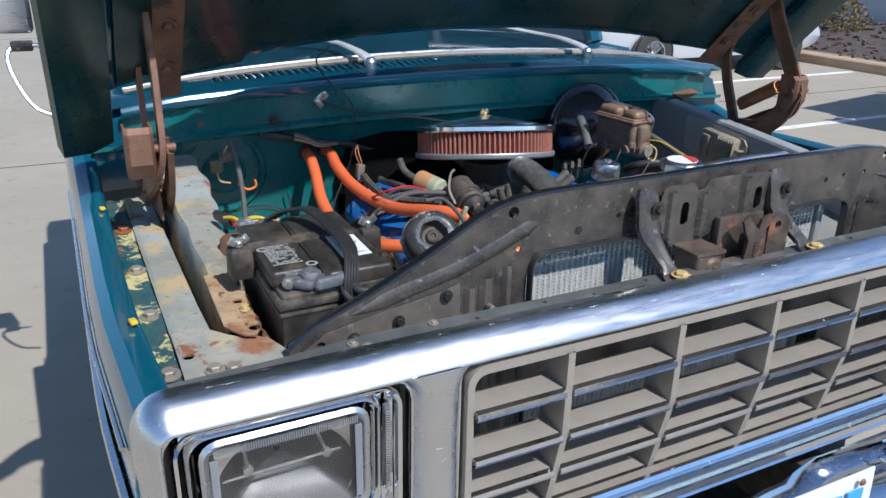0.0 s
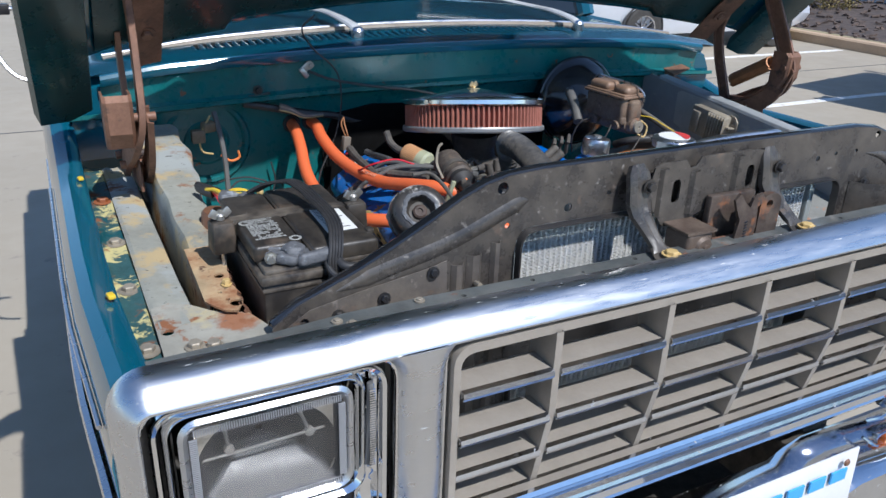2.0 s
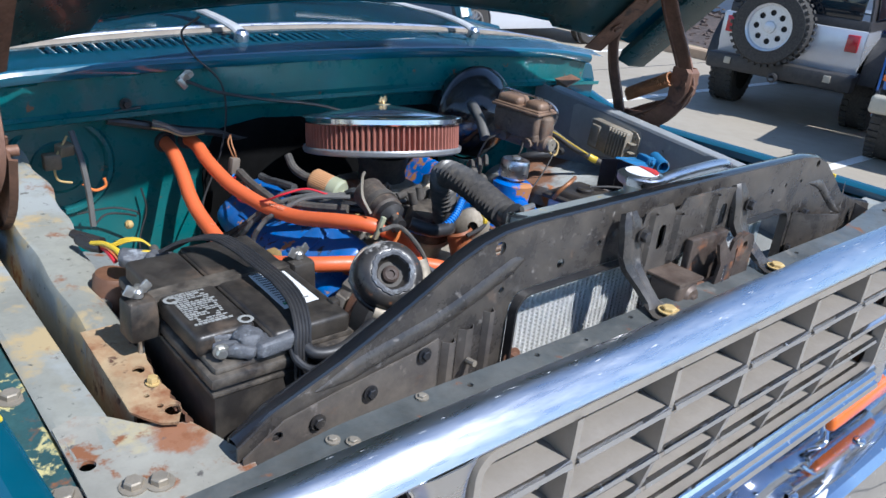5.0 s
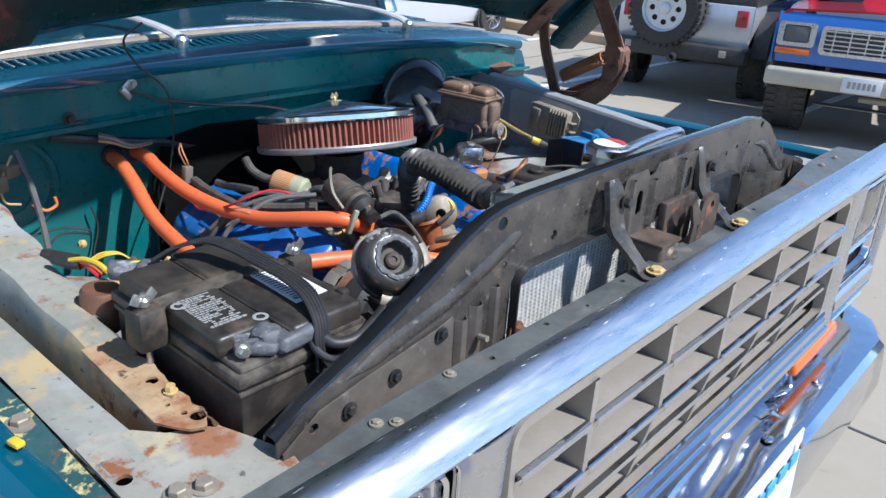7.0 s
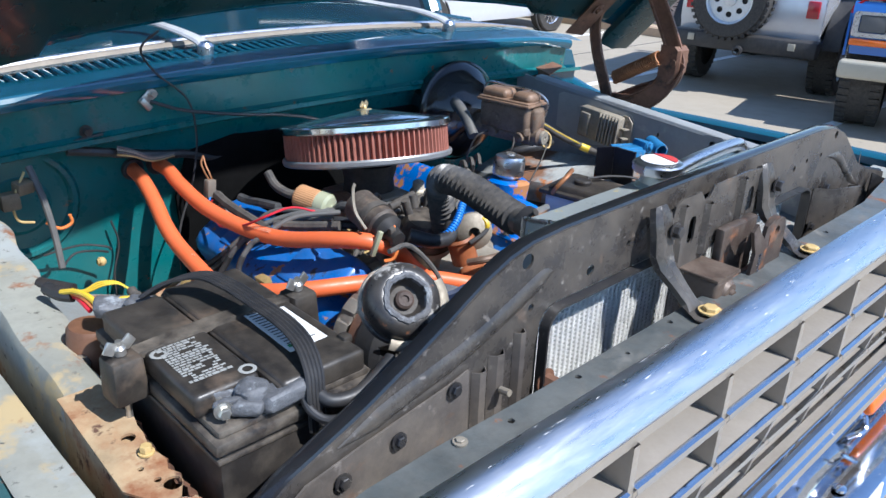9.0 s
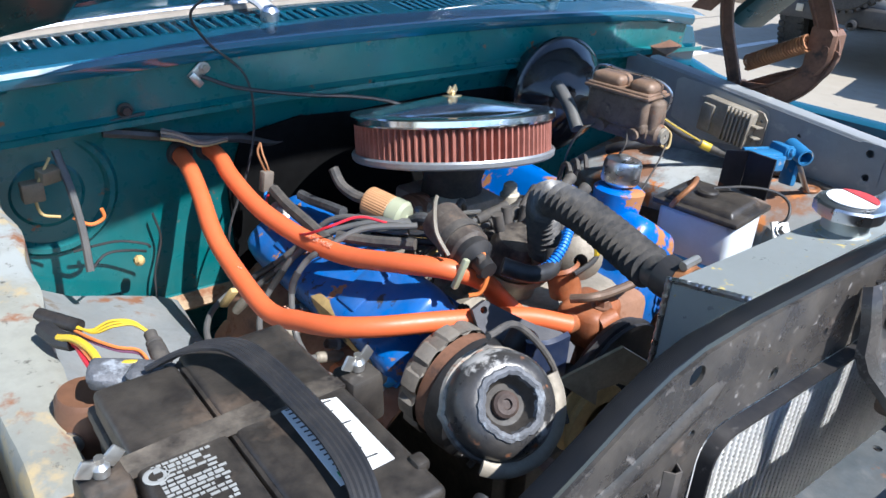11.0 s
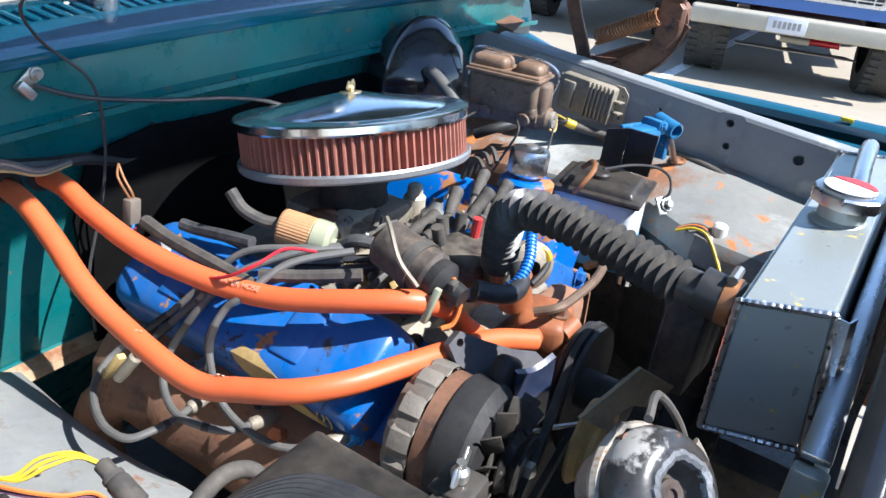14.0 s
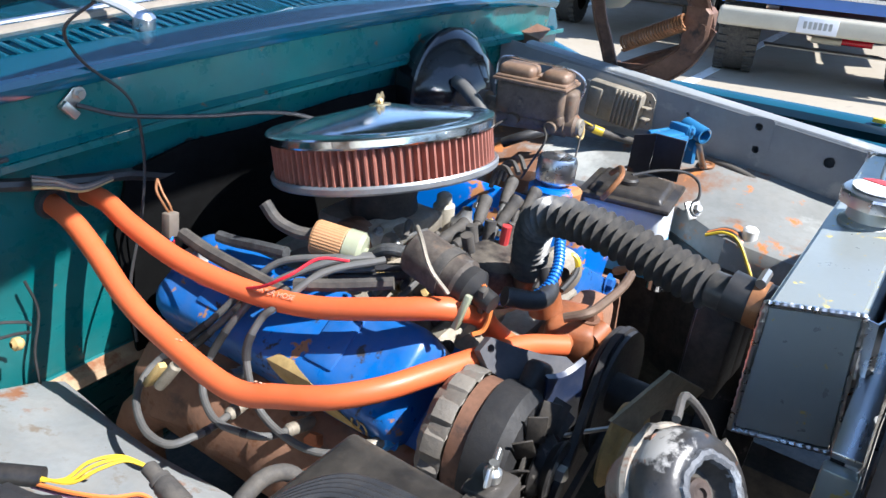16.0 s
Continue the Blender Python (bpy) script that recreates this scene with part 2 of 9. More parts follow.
LINE = mat("worn_white_line_paint", (0.72, 0.70, 0.66), 0.7, var=0.08, scale=8, bump=0.1, spots=(((0.50, 0.435, 0.345), 14, 0.18, 0.08, 0.85),))
KERB = mat("tan_kerb_concrete", (0.46, 0.33, 0.22), 0.85, var=0.12, scale=3, bump=0.2, bscale=80)
MULCH = mat("dark_bark_mulch", (0.075, 0.055, 0.045), 0.95, var=0.6, scale=9, bump=1.0, bscale=14)
BARK = mat("bark_chip", (0.10, 0.07, 0.055), 0.9, var=0.5, scale=6, bump=0.3)
WALLP = mat("pale_wall_render", (0.52, 0.52, 0.54), 0.8, var=0.06, scale=2, bump=0.1)
LEAF = mat("dry_shrub_leaf", (0.20, 0.15, 0.05), 0.7, var=0.4, scale=6, bump=0.1)
SILVER = mat("silver_car_paint", (0.55, 0.56, 0.58), 0.22, 0.35, var=0.03, bump=0.0, coat=0.6)
WHITE_CAR = mat("pearl_white_car_paint", (0.62, 0.64, 0.68), 0.20, 0.2, var=0.03, bump=0.0, coat=0.6)
RED_CAR = mat("red_car_paint", (0.40, 0.012, 0.02), 0.2, var=0.05, bump=0.0, coat=0.6)
BLUE_CAR = mat("blue_car_paint", (0.03, 0.13, 0.42), 0.2, var=0.05, bump=0.0, coat=0.6)
CREAM_CAR = mat("cream_bumper_paint", (0.40, 0.365, 0.29), 0.35, var=0.08, scale=8, bump=0.02)
TYRE = mat("tyre_rubber", (0.028, 0.027, 0.026), 0.8, var=0.3, scale=30, bump=0.3, bscale=50, dust=0.2)
TRIM_BLACK = mat("black_exterior_plastic", (0.025, 0.025, 0.027), 0.55, var=0.2, scale=15, bump=0.1, dust=0.1)
TAIL_RED = mat("red_lamp_lens", (0.40, 0.01, 0.02), 0.15, var=0.1, coat=0.4)
RIM = mat("machined_alloy", (0.60, 0.60, 0.62), 0.25, 0.9, var=0.05, bump=0.02)
PLATE = mat("plate_white", (0.62, 0.62, 0.64), 0.4, var=0.05)


# ---- building ----
def thing(name, base, label, category, group="", kind=""):
    e = new(name)
    e.location = base
    e.empty_display_size = 0.05
    return tagged(e, label, category, group, kind)


def base_of(ob):
    p = Vector((0, 0, 0))
    while ob is not None:
        p += ob.location
        ob = ob.parent
    return p


def finish(bm, sharp=32):
    bmesh.ops.recalc_face_normals(bm, faces=bm.faces)
    lim = radians(sharp)
    for f in bm.faces:
        f.smooth = True
    for e in bm.edges:
        e.smooth = not (len(e.link_faces) == 2 and e.calc_face_angle(0) > lim)


def part(name, bm, material, parent=None, label="", sharp=32):
    """Links a bmesh, built in world metres, as one mesh under a thing or a part."""
    finish(bm, sharp)
    if parent is not None:
        bmesh.ops.translate(bm, verts=bm.verts, vec=-base_of(parent))
    me = bpy.data.meshes.new(name)
    bm.to_mesh(me)
    bm.free()
    me.materials.append(material)
    ob = new(name, me)
    ob.parent = parent
    return tagged(ob, label)


def solo(name, bm, material, label, category, group="", kind="", sharp=32):
    return tagged(part(name, bm, material, None, label, sharp), label, category, group, kind)


def B():
    return bmesh.new()


def box(bm, c, s, rot=(0, 0, 0), bev=0.0, seg=2, taper=None):
    """A box by centre and size, with rounded edges; taper: the scale of its top."""
    m = pose(*c, *rot)
    if not bev and not taper:
        v = [bm.verts.new(m @ Vector((x * s[0], y * s[1], z * s[2]))) for x in (-0.5, 0.5) for y in (-0.5, 0.5) for z in (-0.5, 0.5)]
        for f in ((0, 1, 3, 2), (4, 6, 7, 5), (0, 4, 5, 1), (2, 3, 7, 6), (0, 2, 6, 4), (1, 5, 7, 3)):
            bm.faces.new([v[k] for k in f])
        return bm
    v = bmesh.ops.create_cube(bm, size=1.0)["verts"]
    for p in v:
        t = taper if taper and p.co.z > 0 else (1, 1)
        p.co = Vector((p.co.x * s[0] * t[0], p.co.y * s[1] * t[1], p.co.z * s[2]))
    if bev:
        es = list({e for p in v for e in p.link_edges})
        r = bmesh.ops.bevel(bm, geom=es, offset=bev, segments=seg, affect="EDGES", profile=0.5)
        v = list({q for f in r["faces"] for q in f.verts} | {p for p in v if p.is_valid})
    bmesh.ops.transform(bm, matrix=m, verts=[p for p in v if p.is_valid])
    return bm


def frame_z(d):
    return Vector(d).normalized().to_track_quat("Z", "Y").to_matrix().to_4x4()


def lathe(bm, profile, at=(0, 0, 0), axis=(0, 0, 1), seg=40, wob=None):
    """Turns (radius, height) pairs round an axis through at."""
    m = Matrix.Translation(at) @ frame_z(axis)
    rings = []
    for r, h in profile:
        if r < 1e-6:
            rings.append([bm.verts.new(m @ Vector((0, 0, h)))])
        else:
            rings.append([bm.verts.new(m @ Vector((r * (wob(i) if wob else 1) * math.cos(2 * math.pi * i / seg), r * (wob(i) if wob else 1) * math.sin(2 * math.pi * i / seg), h))) for i in range(seg)])
    for a, b in zip(rings, rings[1:]):
        for i in range(seg):
            j = (i + 1) % seg
            if len(a) == 1 and len(b) == 1:
                continue
            if len(a) == 1:
                bm.faces.new((a[0], b[j], b[i]))
            elif len(b) == 1:
                bm.faces.new((a[i], a[j], b[0]))
            else:
                bm.faces.new((a[i], a[j], b[j], b[i]))
    return bm


def rod(bm, a, b, r, seg=12, r2=None):
    a, b = Vector(a), Vector(b)
    L = (b - a).length
    return lathe(bm, ((0, 0), (r, 0), (r2 or r, L), (0, L)), a, b - a, seg)


def spline(pts, n=8):
    """A smooth line through the points."""
    p = [Vector(q) for q in pts]
    p = [2 * p[0] - p[1], *p, 2 * p[-1] - p[-2]]
    out = []
    for i in range(1, len(p) - 2):
        for k in range(n):
            t = k / n
            out.append(0.5 * (2 * p[i] + (p[i + 1] - p[i - 1]) * t + (2 * p[i - 1] - 5 * p[i] + 4 * p[i + 1] - p[i + 2]) * t * t + (3 * p[i] - p[i - 1] - 3 * p[i + 1] + p[i + 2]) * t ** 3))
    out.append(p[-2])
    return out


def tube(bm, pts, r, n=8, seg=10, rad=None, smooth=True, cap=True, flat=None):
    """A tube along the points; rad(u): its radius at the share u of its way; flat: its height as a share of its width."""
    line = spline(pts, n) if smooth else [Vector(q) for q in pts]
    rings, up = [], None
    for i, q in enumerate(line):
        d = (line[min(i + 1, len(line) - 1)] - line[max(i - 1, 0)]).normalized()
        if up is None:
            up = d.orthogonal().normalized() if flat is None else (Vector((0, 0, 1)) - d * d.z).normalized()
        up = (up - d * up.dot(d)).normalized()
        side = d.cross(up)
        rr = rad(i / (len(line) - 1)) if rad else r
        k = flat or 1.0
        rings.append([bm.verts.new(q + rr * (math.cos(2 * math.pi * j / seg) * side + k * math.sin(2 * math.pi * j / seg) * up)) for j in range(seg)])
    for a, b in zip(rings, rings[1:]):
        for j in range(seg):
            bm.faces.new((a[j], a[(j + 1) % seg], b[(j + 1) % seg], b[j]))
    if cap:
        bm.faces.new(rings[0][::-1])
        bm.faces.new(rings[-1])
    return bm


def loft(bm, rows, thick=0.0, closed=False):
    """A sheet through rows of points, given a thickness."""
    vs = [[bm.verts.new(q) for q in row] for row in rows]
    fs = []
    for a, b in zip(vs, vs[1:]):
        k = len(a) if closed else len(a) - 1
        for i in range(k):
            j = (i + 1) % len(a)
            fs.append(bm.faces.new((a[i], a[j], b[j], b[i])))
    if thick:
        bmesh.ops.recalc_face_normals(bm, faces=fs)
        bmesh.ops.solidify(bm, geom=fs, thickness=thick)
    return bm


def sweep(bm, path, profile, closed=False, cap=True, profile_closed=True):
    """Carries a profile (sideways, up) along points whose sideways way is level."""
    path = [Vector(p) for p in path]
    rings = []
    n = len(path)
    for i, q in enumerate(path):
        a = path[i - 1] if (closed or i) else q
        b = path[(i + 1) % n] if (closed or i < n - 1) else q
        d = (b - a).normalized()
        side = Vector((d.y, -d.x, 0))
        side = side.normalized() if side.length > 1e-6 else Vector((1, 0, 0))
        up = side.cross(d)
        rings.append([bm.verts.new(q + side * s + up * u) for s, u in profile])
    m = len(profile)
    for i in range(n if closed else n - 1):
        a, b = rings[i], rings[(i + 1) % n]
        for j in range(m if profile_closed else m - 1):
            bm.faces.new((a[j], a[(j + 1) % m], b[(j + 1) % m], b[j]))
    if cap and not closed and profile_closed:
        bm.faces.new(rings[0][::-1])
        bm.faces.new(rings[-1])
    return bm


def circle2(cx, cy, r, n=12, ry=None):
    return [(cx + r * math.cos(2 * math.pi * i / n), cy + (ry or r) * math.sin(2 * math.pi * i / n)) for i in range(n)]


def round_rect(x0, y0, x1, y1, r, n=4):
    out = []
    for cx, cy, a in ((x1 - r, y0 + r, -90), (x1 - r, y1 - r, 0), (x0 + r, y1 - r, 90), (x0 + r, y0 + r, 180)):
        for k in range(n + 1):
            t = radians(a + 90 * k / n)
            out.append((cx + r * math.cos(t), cy + r * math.sin(t)))
    return out


def plate(bm, outline, holes, thick, m):
    """A flat plate with holes, in the plane of m's x and y, as thick as given along its z."""
    loops = [[Vector((x, y, 0)) for x, y in lp] for lp in (outline, *holes)]
    tris = geometry.tessellate_polygon(loops)
    flat = [p for lp in loops for p in lp]
    lo = [bm.verts.new(m @ p) for p in flat]
    hi = [bm.verts.new(m @ (p + Vector((0, 0, thick)))) for p in flat]
    for a, b, c in tris:
        for vs in ((lo[a], lo[c], lo[b]), (hi[a], hi[b], hi[c])):
            try:
                bm.faces.new(vs)
            except ValueError:
                pass
    k = 0
    for lp in loops:
        L = len(lp)
        for i in range(L):
            a, b = k + i, k + (i + 1) % L
            bm.faces.new((lo[a], lo[b], hi[b], hi[a]))
        k += L
    return bm


XZ = Matrix(((1, 0, 0, 0), (0, 0, -1, 0), (0, 1, 0, 0), (0, 0, 0, 1)))  # a plate's x, y stand as x, z; its thickness goes to -y


def bolt(bm, at, axis, r=0.008, h=0.006, washer=1.5):
    a = Vector(axis).normalized()
    at = Vector(at)
    lathe(bm, ((0, 0), (r * washer, 0), (r * washer, 0.0018), (r, 0.002), (0, 0.002)), at, a, 14)
    lathe(bm, ((r, 0), (r, h * 0.8), (r * 0.85, h), (0, h)), at + a * 0.002, a, 6)
    return bm


def wing_nut(bm, at, r=0.012):
    at = Vector(at)
    lathe(bm, ((0.006, 0), (0.0065, 0.007), (0.004, 0.010), (0, 0.012)), at, (0, 0, 1), 12)
    for s in (-1, 1):
        box(bm, at + Vector((s * r * 0.8, s * r * 0.2, 0.010)), (r * 1.1, 0.003, 0.013), (0, s * -35, 14), 0.0013)
    return bm


def wire(name, pts, r, material, label, category="wire", parent=None, seg=6, group="engine bay wiring"):
    bm = tube(B(), pts, r, 6, seg)
    if parent:
        return part(name, bm, material, parent, label)
    return solo(name, bm, material, label, category, group)

# ---- ground and setting ----
CX = -0.02  # the truck's middle
bm = B()
loft(bm, [[(x, y, 0) for x in (-400, -30, -6, 0, 6, 10.15)] for y in (-400, -30, 0, 12, 40, 400)])
tagged(part("ground", bm, CONCRETE), "pale tan concrete parking lot, sunlit and stained", "ground", "", "structure")
bm = loft(B(), [[(x, y, 0.16 + 0.03 * math.sin(y * 0.9) + (x - 10.3) * 0.05 * (x < 16)) for x in (10.3, 11, 12, 13.5, 16, 60, 400)] for y in (-400, -40, -10, -4, 0, 4, 8, 12, 18, 26, 60, 400)])
tagged(part("planting_bed", bm, MULCH), "dark bark mulch planting bed behind the kerb", "ground", "", "structure")
bm = B()
for i in range(1500):
    x, y = 10.35 + 4.5 * random.random() ** 1.5, -2 + 22 * random.random()
    box(bm, (x, y, 0.17 + 0.03 * math.sin(y * 0.9) + (x - 10.3) * 0.05), (0.12 * random.random() + 0.05, 0.05, 0.03), (random.uniform(-25, 25), random.uniform(-25, 25), random.uniform(0, 180)))
tagged(part("bark_chips", bm, BARK), "loose brown bark chips on the planting bed", "bark", "", "stuff")
bm = sweep(B(), [(10.22, y, 0) for y in (-60, -20, 0, 5, 10, 20, 60)], [(-0.08, -0.1), (-0.075, 0.13), (-0.05, 0.155), (0.09, 0.16), (0.09, -0.1)])
tagged(part("kerb", bm, KERB), "tan concrete kerb along the parking lot", "kerb", "", "structure")
for y in (2.35, 4.85, 7.3, -0.25, 9.8):
    bm = box(B(), (7.3, y, 0.002), (5.4, 0.10, 0.004))
    tagged(part("parking_line", bm, LINE), "worn white painted parking bay line", "road marking", "bay lines", "structure")
for y in (-3.0, 6.2, 15.4):
    bm = box(B(), (1.5, y, 0.0015), (17.2, 0.014, 0.003))
    tagged(part("joint", bm, PRINT_DARK), "dark joint between concrete slabs", "ground", "", "structure")
for x in (-3.4, 1.8):
    bm = box(B(), (x, 5, 0.0018), (0.014, 40, 0.003))
    tagged(part("joint", bm, PRINT_DARK), "dark joint between concrete slabs", "ground", "", "structure")
bm = B()
for i in range(9):
    box(bm, (17.0, -22 + 7 * i, 1.0), (0.25, 6.96, 2.4), (0, 0, 0), 0.03)
tagged(part("boundary_wall", bm, WALLP), "pale grey wall behind the planting bed", "wall", "", "structure")


def shrub(x, y, s):
    t = thing("shrub", (x, y, 0.2), "low dry yellow-green shrub in the mulch bed", "shrub", "bed shrubs")
    bm = B()
    for k in range(7):
        a = k * 0.9
        rod(bm, (x, y, 0.15), (x + 0.3 * s * math.cos(a), y + 0.3 * s * math.sin(a), 0.2 + 0.7 * s), 0.012, 5, 0.004)
    part("branches", bm, BARK, t)
    bm = B()
    for k in range(900):
        a, h = random.random() * 6.283, random.random()
        r = s * (0.15 + 0.4 * math.sin(math.pi * min(1, h * 0.8 + 0.2))) * random.uniform(0.5, 1.1)
        c = Vector((x + r * math.cos(a), y + r * math.sin(a), 0.2 + h * 0.85 * s))
        q = Euler((random.random() * 6, random.random() * 6, random.random() * 6)).to_matrix()
        bm.faces.new([bm.verts.new(c + q @ Vector(p) * s) for p in ((-0.02, 0, 0), (0, -0.05, 0.01), (0.02, 0, 0), (0, 0.05, 0.01))])
    part("leaves", bm, LEAF, t)


for x, y, s in ((12.4, 6.1, 1.0), (12.9, 9.8, 0.8), (12.6, 12.9, 1.1), (12.7, 2.4, 0.9)):
    shrub(x, y, s)

# ---- the truck's body ----
truck = thing("pickup_truck_body", (CX, 1.6, 0), "old teal pickup truck front end with weathered engine bay", "truck body")


def bar3(pts):
    return [Vector(p) for p in pts]


# firewall: stepped sheet, lower seam lip, recess and upper flange
prof = [(1.42, 0.55), (1.32, 0.74), (1.235, 0.92), (1.20, 0.938), (1.195, 0.945), (1.20, 0.953), (1.222, 0.962), (1.222, 1.10), (1.222, 1.275), (1.212, 1.297), (1.19, 1.306), (1.178, 1.309), (1.178, 1.316)]
bm = B()
xs = [CX + u for u in (-0.93, -0.87, -0.8, -0.7, -0.55, -0.4, -0.25, -0.1, 0.0, 0.1, 0.25, 0.4, 0.55, 0.7, 0.8, 0.87, 0.93)]
rows = []
for i, x in enumerate(xs):
    u = (x - CX) / 0.8
    sag = 0.006 * math.sin(7 * x)
    rows.append([(x, y - 0.03 * max(0, abs(u) - 0.8) + (sag if 0.97 < z < 1.27 else 0), z - (0.024 * max(0, abs(u) - 0.35) if z > 1.27 else 0)) for y, z in prof])
loft(bm, rows, 0.003)
fw = part("firewall", bm, TEAL_BAY, truck, "teal painted firewall with stepped seams")
bm = B()
loft(bm, [[(x, y - 0.006, z) for y, z in ((1.203, 0.936), (1.194, 0.945), (1.199, 0.956), (1.218, 0.964))] for x in xs[2:9]], 0.002)
part("seam_lip", bm, mat("bare_rusty_seam", (0.36, 0.25, 0.15), 0.8, var=0.3, scale=20, bump=0.2, spots=((RUST, 18, 0.2, 0.1),)), fw, "rusty bare metal seam lip")
# embossed ring and studs on the firewall
bm = B()
lathe(bm, ((0.085, 0), (0.092, 0.010), (0.10, 0.010), (0.108, 0)), (-0.66, 1.222, 1.20), (0, -1, 0), 36)
lathe(bm, ((0, 0.006), (0.05, 0.006), (0.058, 0)), (-0.66, 1.222, 1.20), (0, -1, 0), 30)
part("embossed_ring", bm, TEAL_BAY, fw)
for x, z in ((-0.30, 1.17), (-0.22, 1.255), (-0.18, 1.15), (0.02, 1.2)):
    part("stud", bolt(B(), (x, 1.218, z), (0, -1, 0), 0.006, 0.010), BLACK, fw)

# black sheet added here to darken the firewall behind the engine
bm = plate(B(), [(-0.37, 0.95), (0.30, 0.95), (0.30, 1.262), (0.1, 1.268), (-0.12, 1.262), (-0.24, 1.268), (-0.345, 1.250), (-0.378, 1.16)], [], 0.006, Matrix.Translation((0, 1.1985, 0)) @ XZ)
part("dark_sheet", bm, mat("black_firewall_sheet", (0.005, 0.005, 0.005), 0.95, var=0.4, scale=9, bump=0.3, bscale=60, spec=0.08), fw, "black sheet added behind the engine to darken the firewall")

# upper cowl face between flange and cowl edge, with pressed notches
bm = B()
rows = []
n = 64
for i in range(n + 1):
    x = CX - 0.86 + 1.72 * i / n
    u = (x - CX) / 0.8
    notch = -0.010 * max(0, math.cos((x - 0.02) * 2 * math.pi / 0.185)) ** 30
    zt = 1.400 - 0.025 * u * u
    zb = 1.316 - 0.024 * max(0, abs(u) - 0.35)
    yy = 1.178 - 0.05 * max(0, abs(u) - 0.7) ** 1.5
    rows.append([(x, yy, zb), (x, yy + 0.012, zb + 0.007), (x, yy + 0.010 + notch * 0.2, (zb + zt) / 2), (x, yy + 0.008 + notch, zt - 0.012), (x, yy + 0.007, zt - 0.006)])
loft(bm, rows, 0.0025)
part("cowl_face", bm, TEAL_BAY, truck, "teal cowl face with pressed notches")
bm = B()
box(bm, (-0.416, 1.180, 1.372), (0.036, 0.004, 0.020), (0, -40, 0), 0.002)
box(bm, (-0.424, 1.178, 1.360), (0.012, 0.012, 0.026), (0, -40, 0), 0.002)
bolt(bm, (-0.408, 1.178, 1.378), (0, -1, 0), 0.006)
solo("cable_clip", bm, ZINC, "small zinc cable clip on the cowl face", "clip")
bm = box(B(), (-0.535, 1.182, 1.312), (0.055, 0.006, 0.008), (0, -6, 0), 0.002)
bolt(bm, (-0.537, 1.182, 1.325), (0, -1, 0), 0.008, 0.01)
solo("cowl_bolt", bm, BLACK, "black bolt and slotted bracket on the cowl face", "bolt")


# cowl top with its louvres
def cowl_z(x, y):
    u = (x - CX) / 0.8
    return 1.420 - 0.025 * u * u + 0.25 * min(max(y - 1.175, 0), 0.05) + 0.09 * max(0, y - 1.225) - 0.02 * u * u * max(0, y - 1.225) / 0.2 - 0.06 * max(0, abs(u) - 0.92)


# rolled front lip of the cowl
LIP = ((1.186, -0.026), (1.176, -0.027), (1.168, -0.024), (1.163, -0.016), (1.162, -0.008), (1.166, -0.001), (1.174, 0.001))
part("cowl_lip", loft(B(), [[(CX - 0.86 + 1.72 * i / 48, y - 0.05 * max(0, abs(1.075 * (i / 24 - 1)) - 0.7) ** 1.5, cowl_z(CX - 0.86 + 1.72 * i / 48, 1.175) + d) for y, d in LIP] for i in range(49)], 0.002), TEAL, truck, "rolled glossy front lip of the cowl")
bm = B()
ys = [1.173, 1.19, 1.205, 1.218, 1.226, 1.284, 1.31, 1.35, 1.42, 1.50, 1.60, 1.70]
xs2 = [CX + 0.01 * k for k in range(-94, 95)]
vs = [[bm.verts.new((x, y, cowl_z(x, y))) for y in ys] for x in xs2]
fs = []
for i in range(len(xs2) - 1):
    for j in range(len(ys) - 1):
        u = xs2[i] - CX
        slot = j == 4 and i % 2 == 0 and -0.66 < u < 0.66 and not (-0.03 < u < 0.03) and not (0.30 < u < 0.34)
        if not slot:
            fs.append(bm.faces.new((vs[i][j], vs[i + 1][j], vs[i + 1][j + 1], vs[i][j + 1])))
bmesh.ops.solidify(bm, geom=fs, thickness=0.003)
cowl = part("cowl_panel", bm, TEAL, truck, "teal painted cowl panel with a row of louvre slots")
for k in range(-93, 94, 2):
    u = 0.01 * k
    if -0.66 < u < 0.66 and not (-0.03 < u < 0.03) and not (0.30 < u < 0.34):
        x = CX + u + 0.005
        bm = loft(B(), [[(x - 0.006, y, cowl_z(x, y) - 0.004), (x + 0.001, y, cowl_z(x, y) + 0.0012), (x + 0.004, y, cowl_z(x, y) + 0.0010)] for y in (1.228, 1.282)], 0.001)
        part("louvre", bm, TEAL, cowl)
bm = loft(B(), [[(CX - 0.9, 1.20, 1.33), (CX + 0.9, 1.20, 1.33)], [(CX - 0.9, 1.46, 1.35), (CX + 0.9, 1.46, 1.35)]], 0.003)
part("cowl_tray", bm, BLACK, truck)
# windscreen, reflection lines added on the cowl, pillars and roof
bm = loft(B(), [[(CX + u, 1.67 + 0.05 * (u / 0.8) ** 2, cowl_z(CX + u, 1.67) + 0.004), (CX + u * 0.93, 1.90 + 0.05 * (u / 0.8) ** 2, 1.93)] for u in (-0.80, -0.6, -0.3, 0, 0.3, 0.6, 0.80)], 0.006)
part("windscreen", bm, WINDOW, truck, "dark laminated windscreen")
# a bright and a tan tube stand in for reflections on the cowl
bm = tube(B(), [(CX + u, 1.352 - 0.035 * (u / 0.8) ** 2, cowl_z(CX + u, 1.352) + 0.003) for u in (-0.84, -0.6, -0.3, 0, 0.3, 0.6, 0.84)], 0.005, 4, 8)
part("cowl_bright_reflection", bm, ALU, truck, "bright line added for a reflection across the cowl")
